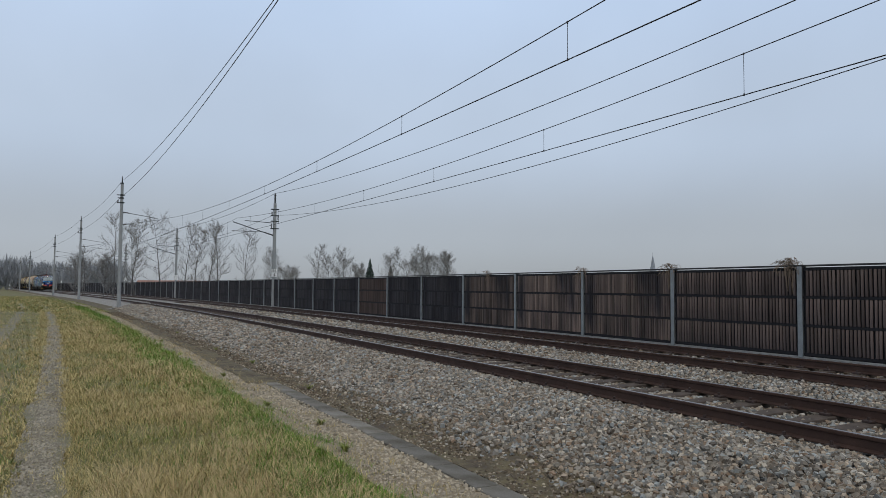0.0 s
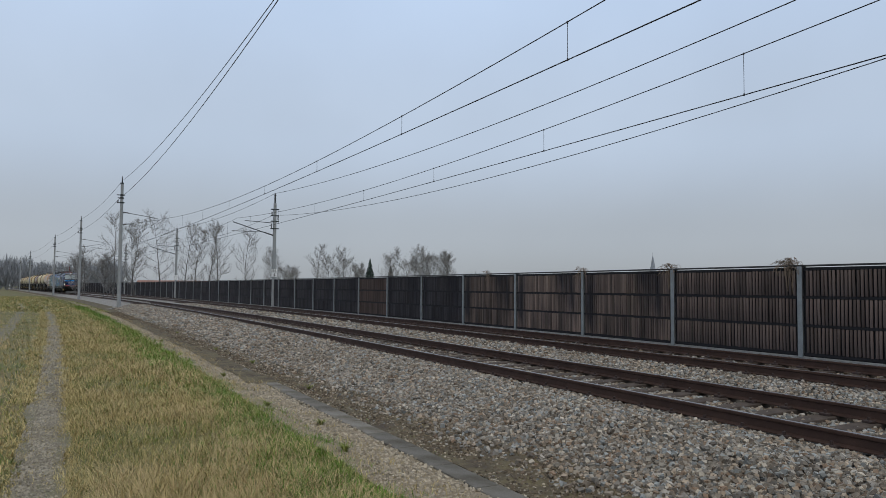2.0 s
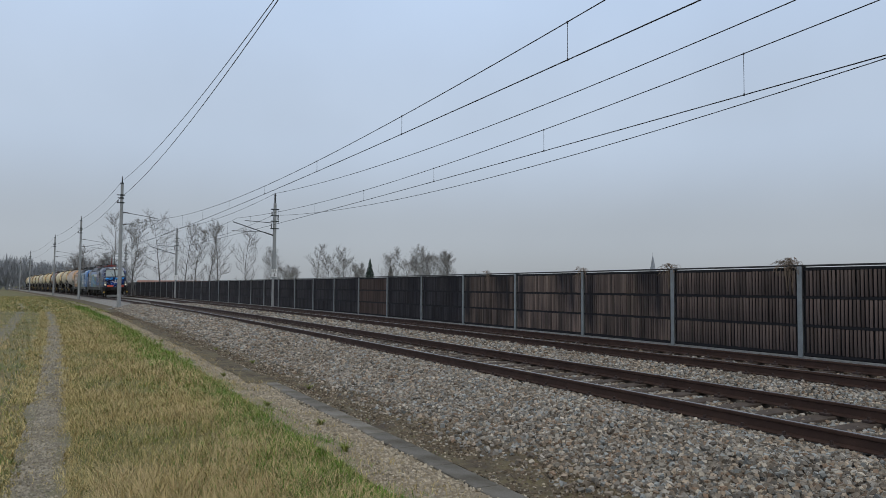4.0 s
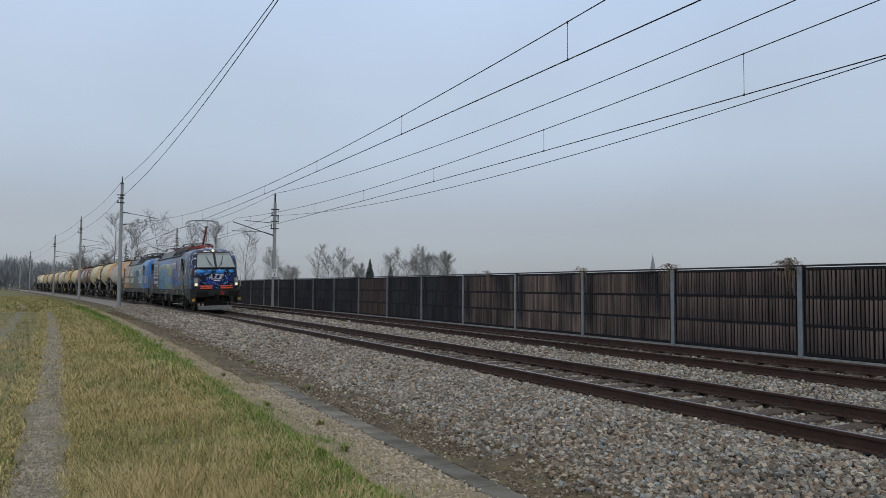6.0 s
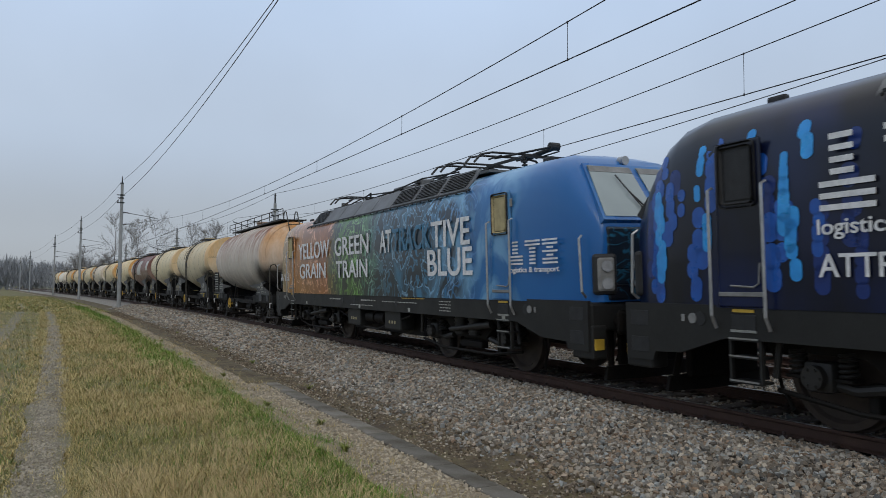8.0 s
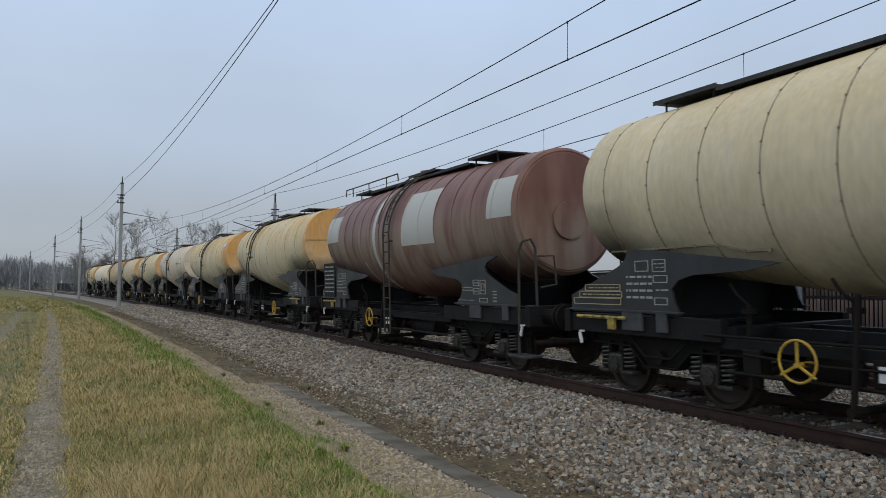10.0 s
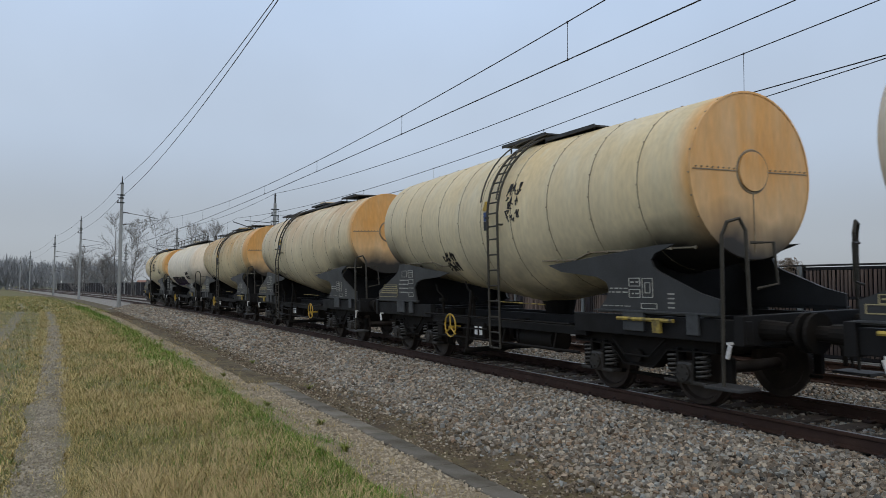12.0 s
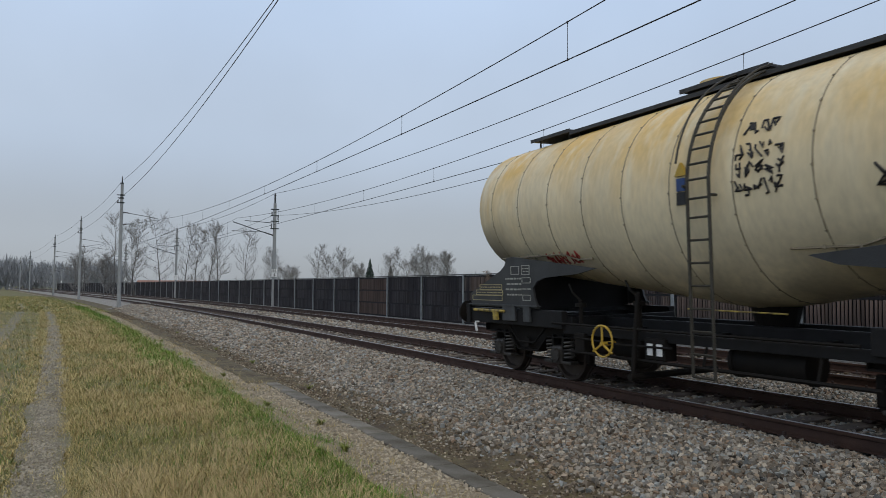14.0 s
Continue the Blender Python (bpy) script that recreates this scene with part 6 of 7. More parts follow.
            for zz in (0.68, 0.76, 0.84, 0.92):
                rod(bml, (x + side * 0.12, y, zz - 0.015), (x + side * 0.12, y, zz + 0.015), 0.15, 18)
        rod(bml, (x + side * 0.26, -1.05, 0.86), (x + side * 0.26, 0.5, 0.7), 0.05, 12)
        rod(bml, (x + side * 0.26, -1.15, 0.87), (x + side * 0.26, -0.5, 0.8), 0.07, 12)
        tube(bmg, [(x + side * 0.15, -2.0, 0.42), (x + side * 0.18, -1.0, 0.3), (x + side * 0.18, 1.0, 0.3), (x + side * 0.15, 2.0, 0.42)], 0.03)
        box(bmg, (x, 0.0, 0.42), (0.16, 0.9, 0.14), bevel=0.03)
        sets.append(mesh_of("suspension", bml, M_SUSP, True))
    box(bmg, (0, 0, 0.66), (2.0, 1.0, 0.36), bevel=0.04)
    me = mesh_of("bogie", bmg, M_BOGIE)
    for y in (-4.75, 4.75):
        b = share("bogie", me, ob, Matrix.Translation((0, y, 0)), "black two-axle locomotive bogie")
        for gear_me in sets:
            share("suspension", gear_me, b, label="dusty grey springs, axle boxes and dampers")
        for yy in (-1.5, 1.5):
            share("wheelset", LOCO_WHEEL, b, Matrix.Translation((0, yy, 0.615)))
    # roof gear
    gear = M_RED if kind == 1 else M_RUBBER

    def pantograph(y, knee, up):
        """A single-arm current collector with its base at y; knee: the way its elbow points."""
        bm = bmesh.new()
        for side in (-0.45, 0.45):
            box(bm, (side, y, 4.06), (0.05, 1.5, 0.05))
            for yy in (-0.65, 0.65):
                insulator(bm, (side, y + yy, 3.86), (side, y + yy, 4.05), 0.06, 3)
        for yy in (-0.7, 0.7):
            box(bm, (0, y + yy, 4.06), (0.95, 0.05, 0.05))
        base = part("pantograph_base", bm, gear, ob, "red frame on insulators" if kind == 1 else "black frame on insulators")
        foot = Vector((0, y - knee * 0.1, 4.12))
        if up:
            elbow, headc = Vector((0, y + knee * 1.05, 5.2)), Vector((0, y - knee * 0.35, 5.72))
        else:
            elbow, headc = Vector((0, y + knee * 1.0, 4.2)), Vector((0, y - knee * 0.6, 4.3))
        bm = bmesh.new()
        rod(bm, foot, elbow, 0.055, 10, 0.045)
        part("lower_arm", bm, gear if up else M_LOCOGREY, base)
        bm = bmesh.new()
        for xx in (-0.35, 0.35):
            rod(bm, elbow + Vector((xx * 0.3, 0, 0)), headc + Vector((xx, 0, -0.08)), 0.022, 8)
        rod(bm, foot + Vector((0.12, knee * 0.3, 0)), elbow + Vector((0.0, knee * 0.16, -0.1)), 0.014, 6)
        rod(bm, elbow + Vector((-0.1, 0, 0.02)), elbow + Vector((0.1, 0, 0.02)), 0.08, 10)
        part("upper_arm", bm, M_PLOUGH if up else M_RUBBER, base)
        bm = bmesh.new()
        for q in (-0.22, 0.22):
            tube(bm, [headc + Vector((-0.98, q, -0.22)), headc + Vector((-0.82, q, -0.05)), headc + Vector((-0.55, q, 0.0)), headc + Vector((0.55, q, 0.0)), headc + Vector((0.82, q, -0.05)), headc + Vector((0.98, q, -0.22))], 0.025)
        for xx in (-0.35, 0.35):
            rod(bm, headc + Vector((xx, -0.25, -0.06)), headc + Vector((xx, 0.25, -0.06)), 0.02, 6)
        part("collector_head", bm, M_PLOUGH if up else M_RUBBER, base, "worn grey collector head")

    pantograph(-5.2, -1, kind == 1)
    pantograph(4.6, 1, False)
    if kind == 1:
        pantograph(-2.6, 1, False)
    else:
        pantograph(-2.5, 1, False)
    rnd = random.Random(8)
    for i in range(14):
        y = -1.2 + i * 0.36
        x = rnd.choice((-0.5, -0.2, 0.3))
        bm = bmesh.new()
        insulator(bm, (x, y, 3.86), (x, y, 4.08 + rnd.uniform(0, 0.2)), 0.07, 4)
        part("insulator", bm, M_INSUL if kind == 1 else M_RUBBER, ob)
    bm = bmesh.new()
    tube(bm, [(-0.45, -3.2, 4.12), (-0.5, -1.4, 4.2), (-0.45, 0.6, 4.1), (-0.5, 2.2, 4.18), (-0.4, 3.8, 4.1)], 0.02)
    tube(bm, [(0.1, -1.2, 4.3), (0.1, 3.0, 4.24)], 0.025)
    part("busbar", bm, gear, ob)
    for y, sx, sy, sz in ((0.2, 0.5, 0.6, 0.3), (-0.9, 0.4, 0.4, 0.36), (3.2, 0.5, 0.5, 0.2)):
        bm = bmesh.new()
        box(bm, (-0.2, y, 3.88 + sz / 2), (sx, sy, sz), bevel=0.03)
        part("switch_box", bm, M_ROOFGREY, ob)
    for y in (-7.0, 7.0):
        bm = bmesh.new()
        box(bm, (-0.7, y, 3.8), (0.1, 0.26, 0.12), bevel=0.03)
        part("aerial", bm, M_RUBBER, ob)
    return ob


# pale base colour carries the bright reflection on the windscreens
M_BLUEGLASS = mat("windscreen glass with painted reflection", (0.30, 0.345, 0.345), 0.06, dark=(0.24, 0.28, 0.28), scale=1, fine=2, bump=0)
M_GLASSLENS = mat("unlit clear lens", (0.35, 0.36, 0.37), 0.15, bump=0)
VEHICLES = []


def teal_nose():
    """Nose of the second locomotive: dark, with teal wisps."""
    m, n, l, b, vec, _ = begin("dark nose print with teal wisps", 0.3)
    w = node_noise(n, l, vec, 1.4, (1, 1, 2.2), 2, (3, 1, 2), 2.5)
    line = node_range(n, l, node_math(n, l, "ABSOLUTE", node_math(n, l, "SUBTRACT", w, 0.5)), 0.05, 0.0)
    l.new(node_mix(n, l, line, (0.008, 0.014, 0.022), (0.02, 0.12, 0.2)), b.inputs["Base Color"])
    return m


M_TEALNOSE = teal_nose()
loco = locomotive("dark blue electric locomotive with a planet printed on its flank", M_EARTH, M_NOSE, 1)
M_DROP_LIGHT = mat("light blue print", (0.03, 0.34, 0.78), 0.3, dark=(0.012, 0.2, 0.6), scale=5, fine=8, bump=0)
M_DROP_BLUE = mat("blue print", (0.012, 0.10, 0.42), 0.3, dark=(0.006, 0.05, 0.26), scale=5, fine=8, bump=0)
M_DROP_DEEP = mat("deep blue print", (0.006, 0.03, 0.17), 0.3, dark=(0.004, 0.016, 0.10), scale=5, fine=8, bump=0)
M_DROP_WHITE = mat("whitish print", (0.42, 0.48, 0.58), 0.3, dark=(0.10, 0.15, 0.28), scale=6, fine=8, bump=0)
M_DROP_ORANGE = mat("orange print", (0.33, 0.075, 0.02), 0.3, dark=(0.12, 0.02, 0.02), scale=6, fine=8, bump=0)


def rain(rnd, n, y0, y1, z0, z1, r0, r1, ln, lean):
    """Loose drops in short columns, top one thin and long, those below rounder."""
    out_ = []
    for _ in range(n):
        y, z, r = rnd.uniform(y0, y1), rnd.uniform(z0, z1), rnd.uniform(r0, r1)
        for k in range(rnd.randint(1, 4)):
            out_.append((y + rnd.uniform(-0.03, 0.03), z, r, r * rnd.uniform(0.2, ln), lean + rnd.uniform(-0.08, 0.08)))
            z -= r * rnd.uniform(1.9, 2.9)
            if z < z0 - 0.5 or z < 1.5:
                break
    return [q for q in out_ if q[1] - q[2] - q[3] / 2 > 1.39]


rr = random.Random(41)
drops(loco, "print", rain(rr, 26, 3.6, 8.55, 1.7, 3.2, 0.06, 0.13, 1.5, 0.0), M_DROP_DEEP, "deep blue printed drops", 0.004)
drops(loco, "print", rain(rr, 15, 5.9, 8.5, 1.7, 3.3, 0.05, 0.12, 1.2, 0.0) + [(8.36 + rr.uniform(-0.06, 0.06), 1.5 + 0.15 * k, rr.uniform(0.09, 0.15), 0.05, 0.0) for k in range(10)], M_DROP_BLUE, "blue printed drops", 0.006)
drops(loco, "print", rain(rr, 9, 5.9, 8.4, 2.0, 3.3, 0.035, 0.08, 3.0, 0.0) + [(8.33 + rr.uniform(-0.05, 0.05), 1.75 + 0.16 * k, rr.uniform(0.07, 0.12), 0.08, 0.0) for k in range(7)] + [(6.35, 2.25 + 0.14 * k, 0.09 - 0.008 * k, 0.08, 0.0) for k in range(6)], M_DROP_LIGHT, "light blue printed drops", 0.008)
drops(loco, "print", rain(rr, 24, -4.6, -2.3, 1.6, 3.2, 0.07, 0.15, 1.6, -0.35), M_DROP_DEEP, "deep blue printed drops", 0.004)
drops(loco, "print", rain(rr, 9, -4.4, -2.5, 1.7, 3.25, 0.05, 0.12, 2.2, -0.45), M_DROP_BLUE, "blue printed drops", 0.006)
drops(loco, "print", [(rr.uniform(-5.0, -3.5), rr.uniform(2.0, 2.75), rr.uniform(0.04, 0.11), rr.uniform(0.0, 0.2), -0.7) for _ in range(26)], M_DROP_ORANGE, "orange printed spots", 0.0065)
drops(loco, "print", rain(rr, 7, -4.4, -2.7, 2.1, 3.25, 0.04, 0.08, 2.5, -0.6) + rain(rr, 5, -5.3, -4.0, 1.55, 1.9, 0.05, 0.1, 1.5, -1.1), M_DROP_LIGHT, "light blue printed drops", 0.008)
drops(loco, "print", [(rr.uniform(-5.9, -4.2), rr.uniform(2.1, 3.0), rr.uniform(0.03, 0.075), rr.uniform(0.15, 0.4), -0.75 + rr.uniform(-0.15, 0.15)) for _ in range(7)] + [(-5.3 - 0.2 * k + rr.uniform(-0.06, 0.06), 3.22 + rr.uniform(-0.12, 0.1), rr.uniform(0.03, 0.065), rr.uniform(0.15, 0.34), 0.12 + 0.03 * k) for k in range(13)], M_DROP_WHITE, "whitish printed streaks", 0.01)
put_text(loco, "VENI.VIDI.VEXI.", -0.3, -4.15, 2.66, 3.03)
put_text(loco, "logistics & transport", 5.95, 3.85, 2.06, 2.27)
put_text(loco, "ATTRACKTIVE", 5.95, 3.85, 1.68, 1.92)
put_text(loco, "FORCES", 4.65, 3.85, 1.50, 1.62)
bm = bmesh.new()
logo_bars(bm, 5.95, 3.85, 2.35, 3.12)
bars(bm, -1.512, -8.2, -6.9, 1.62, 1.70, 1, random.Random(5))
part("logo", bm, M_TEXTW, loco, "striped white emblem on the flank")
# pale route lines over the planet
bm = bmesh.new()
rnd = random.Random(12)
hub = [(1.9, 1.95), (3.1, 2.35), (0.1, 2.45), (0.5, 2.3), (1.6, 2.35), (2.5, 2.45), (2.9, 2.1), (1.2, 2.05), (2.0, 2.6), (0.7, 2.65)]
for a in range(len(hub)):
    p, q = hub[a], hub[(a * 3 + 1) % len(hub)]
    tube(bm, [(-1.496, p[0], p[1]), (-1.496, (p[0] + q[0]) / 2, (p[1] + q[1]) / 2 + 0.08), (-1.496, q[0], q[1])], 0.007, 4)
for run in ([(1.2, 2.05), (0.2, 1.75), (-0.6, 1.65), (-1.5, 1.45)], [(0.5, 2.3), (-0.6, 2.15), (-1.7, 2.05)]):
    tube(bm, [(-1.496, u, w) for u, w in run], 0.008, 4)
part("route_lines", bm, M_TEXTW, loco, "thin pale lines over the planet print")
VEHICLES.append((loco, 220.35))
loco = locomotive("blue electric locomotive with an orange, green and blue flame print", M_FLAMES, M_TEALNOSE, 2)
for words, q0, q1, z0, z1 in (("YELLOW", 245.25, 242.15, 2.42, 2.93), ("GRAIN", 245.15, 242.5, 1.81, 2.28), ("GREEN", 241.65, 239.05, 2.42, 2.93), ("TRAIN", 241.55, 239.15, 1.81, 2.28), ("AT", 238.3, 237.6, 2.38, 2.92), ("TIVE", 235.47, 233.83, 2.38, 2.92), ("BLUE", 235.67, 233.75, 1.79, 2.34)):
    put_text(loco, words, q0 - 239.33, q1 - 239.33, z0, z1)
put_text(loco, "TRACK", 237.52 - 239.33, 235.52 - 239.33, 2.38, 2.92, material=M_TRACKBLUE)["label"] = "sheer blue painted lettering"
bm = bmesh.new()
logo_bars(bm, -6.85, -8.3, 1.95, 2.35, -1.50)
logo_bars(bm, 8.2, 7.0, 1.75, 2.0, -1.50)
part("logo", bm, M_TEXTW, loco, "striped white emblem on the flank")
put_text(loco, "logistics & transport", -6.85, -8.3, 1.79, 1.91, -1.50)
VEHICLES.append((loco, 239.12))

CREAM = (0.76, 0.665, 0.45)
YEL = (0.68, 0.44, 0.13)
ORA = (0.5, 0.24, 0.07)
INK = mat("black spray paint", (0.015, 0.013, 0.015), 0.6, bump=0)
REDINK = mat("red spray paint", (0.35, 0.04, 0.03), 0.6, bump=0)
PURPLE = mat("purple spray paint", (0.06, 0.035, 0.08), 0.6, bump=0)
short = ((-0.9, 0.6, 0.12), (-2.3, -0.9, 0.0))
rows_ = [
    ("whitish ribbed tank waggon with a rusty conical end", tank_paint("whitish tank paint", (0.66, 0.60, 0.52), (0.27, 0.12, 0.06), 1.1, 0.55, 1), dict(style="cone", walk_spans=((-4.5, 4.4, 0.0),))),
    ("cream tank waggon with tapered ends and grimy flanks", tank_paint("grimy cream tank paint", (0.68, 0.6, 0.43), YEL, 0.6, 0.5, 2), dict(walk_spans=short)),
    ("pale cream tank waggon with a yellowed end", tank_paint("pale cream tank paint", CREAM, YEL, 0.4, 0.4, 3), dict()),
    ("red-brown tank waggon with pale painted patches", brown_paint(), dict(style="brown", ladder=-0.3)),
    ("cream tank waggon with an orange rusty end and black ladder", tank_paint("cream tank paint, orange end", CREAM, YEL, 1.0, 0.95, 5, end_at=-4.75), dict(ladder=1.45, end_plate="window")),
    ("cream tank waggon streaked with yellow along the top", tank_paint("yellow-streaked tank paint", CREAM, YEL, 1.25, 1.0, 6), dict(walk_spans=short, placard=True)),
    ("clean whitish tank waggon with a plain end", tank_paint("clean whitish tank paint", (0.76, 0.675, 0.53), ORA, 0.28, 0.16, 7, 0.4, -5.0), dict(walk_spans=short, lettered=True)),
    ("cream tank waggon with an orange end and small scrawls", tank_paint("cream tank paint, orange half end", CREAM, YEL, 0.5, 1.0, 8, end_at=-4.75), dict(walk_spans=short, scrawls=((-1.35, 2.7, 0.4, 0.7, 3, INK), (1.4, 1.9, 0.6, 0.4, 2, INK)))),
    ("cream tank waggon with an orange end and dark oil stains", tank_paint("cream tank paint, oily", CREAM, ORA, 0.6, 1.0, 9, end_at=-4.75), dict(ladder=1.45, end_plate="window")),
    ("rust-orange stained cream tank waggon", tank_paint("rust-stained tank paint", (0.74, 0.63, 0.4), (0.52, 0.29, 0.075), 1.25, 1.0, 10), dict()),
    ("white ribbed tank waggon with conical ends and dark graffiti", tank_paint("white tank paint", (0.8, 0.74, 0.62), YEL, 0.2, 0.15, 11, 0.5), dict(style="cone", walk_spans=((-4.5, 4.4, 0.0),), scrawls=((-3.4, 1.95, 0.9, 0.5, 2, INK), (-2.0, 1.62, 4.4, 0.46, 1, PURPLE), (-1.9, 1.7, 4.3, 0.5, 1, INK)))),
    ("cream tank waggon with an orange end and black graffiti", tank_paint("cream tank paint, last waggon", (0.78, 0.68, 0.47), YEL, 1.2, 1.1, 12, 0.8), dict(scrawls=((-1.75, 2.62, 0.62, 0.62, 3, INK), (-1.65, 3.32, 0.45, 0.16, 1, INK), (-3.4, 2.45, 0.6, 0.4, 1, INK), (2.3, 1.95, 1.0, 0.22, 1, REDINK)))),
]
for (label_, paint_, more), q in zip(rows_, (248.9, 261.65, 274.2, 286.8, 299.5, 312.15, 324.75, 337.6, 350.3, 363.2, 375.9, 388.1)):
    more.setdefault("ladder", -0.68)
    VEHICLES.append((tank_waggon(label_, paint_, seed=int(q), **more), q + 6.35))


# ---- loose ballast, grass and weeds ----
G_PTS = np.array(GROUND_PROFILE, float)


def along_np(s, d):
    sc = np.clip(s, -30.0, S_END)
    e = s - sc
    a = sc / RADIUS
    c, n = np.cos(a), np.sin(a)
    return A0 - RADIUS * (1 - c) + d * c - e * n, RADIUS * n + d * n + e * c


def height_np(d):
    return np.interp(d, G_PTS[:, 0], G_PTS[:, 1])


CUBE_V = np.array([(x, y, z) for x in (-1, 1) for y in (-1, 1) for z in (-1, 1)], float)
CUBE_F = np.array([(0, 1, 3), (0, 3, 2), (4, 6, 7), (4, 7, 5), (0, 4, 5), (0, 5, 1), (2, 3, 7), (2, 7, 6), (0, 2, 6), (0, 6, 4), (1, 5, 7), (1, 7, 3)])


def turns(rng, n):
    q = rng.normal(size=(n, 4))
    q /= np.linalg.norm(q, axis=1)[:, None]
    w, x, y, z = q.T
    return np.stack([1 - 2 * (y * y + z * z), 2 * (x * y - z * w), 2 * (x * z + y * w), 2 * (x * y + z * w), 1 - 2 * (x * x + z * z), 2 * (y * z - x * w), 2 * (x * z - y * w), 2 * (y * z + x * w), 1 - 2 * (x * x + y * y)], 1).reshape(n, 3, 3)


def stones(name, label, boxes, material, seed, sink=0.25):
    """Crushed stones: boxes are rows of (s0, s1, d0, d1, how many, size)."""
    rng = np.random.default_rng(seed)
    vs, fs, base = [], [], 0
    for s0, s1, d0, d1, n, size in boxes:
        s, d = rng.uniform(s0, s1, n), rng.uniform(d0, d1, n)
        x, y = along_np(s, d)
        r = size * rng.uniform(0.55, 1.15, n) / 2
        z = height_np(d) + r * (1 - 2 * sink) * rng.uniform(-0.3, 2.6, n)
        shape = CUBE_V[None] * rng.uniform(0.58, 1.0, (n, 1, 3)) * (1 + rng.uniform(-0.3, 0.3, (n, 8, 3)))
        pts = np.einsum("nij,nkj->nki", turns(rng, n), shape * r[:, None, None] * 0.95)
        pts[:, :, 2] *= 0.95
        pts += np.stack([x, y, z], 1)[:, None, :]
        vs.append(pts.reshape(-1, 3))
        fs.append((CUBE_F[None] + (np.arange(n) * 8)[:, None, None] + base).reshape(-1, 3))
        base += 8 * n
    return tagged(new(name, cloud_mesh(name, np.concatenate(vs), np.concatenate(fs), material)), label, "ballast", kind="stuff")


stones("ballast_stones", "loose grey and brownish crushed ballast stones", [
    (3.5, 13, -3.55, -0.9, 25000, 0.054), (13, 22, -3.55, -0.9, 18000, 0.061), (22, 36, -3.6, -0.9, 13000, 0.088), (36, 70, -3.6, -0.9, 13000, 0.118), (4, 36, -3.95, -3.5, 1900, 0.06), (4, 36, -4.38, -3.5, 3000, 0.034), (36, 62, -4.0, -3.2, 1500, 0.09),
    (5, 16, 0.9, 3.35, 12000, 0.058), (16, 32, 0.9, 3.35, 9000, 0.08), (32, 70, 0.9, 3.35, 7000, 0.12),
    (5, 16, -0.65, 0.65, 9500, 0.06), (16, 40, -0.65, 0.65, 6500, 0.075),
    (6, 24, 3.55, 4.95, 5000, 0.062), (8, 30, 5.1, 6.6, 5000, 0.07)], M_STONE, 5)
stones("verge_pebbles", "scattered pale pebbles on the verge", [
    (4, 20, -5.65, -4.8, 11000, 0.03), (20, 50, -5.6, -4.9, 3000, 0.05), (4, 20, -4.4, -3.6, 2600, 0.03), (20, 45, -4.4, -3.6, 1400, 0.04), (5, 30, -4.9, -4.3, 2600, 0.03), (4, 20, -5.3, -4.7, 4000, 0.04)], M_PEBBLE, 9)
M_TOESTONE = mat("earthy gravel", (0.15, 0.115, 0.075), 0.95, dark=(0.08, 0.06, 0.04), scale=2, bump=0, island=0.5)
stones("earthy_gravel", "brown earth-stained gravel at the foot of the ballast", [(4, 20, -4.42, -3.3, 11000, 0.036), (20, 60, -4.9, -3.3, 9000, 0.055), (4, 22, -4.76, -4.4, 2600, 0.024)], M_TOESTONE, 15)
stones("path_grit", "fine grey grit and small stones on the path", [(4, 14, -8.82, -8.34, 2600, 0.026), (4, 14, -8.72, -8.42, 3200, 0.03), (14, 40, -8.8, -8.4, 4000, 0.035)], M_GRIT, 11, 0.4)


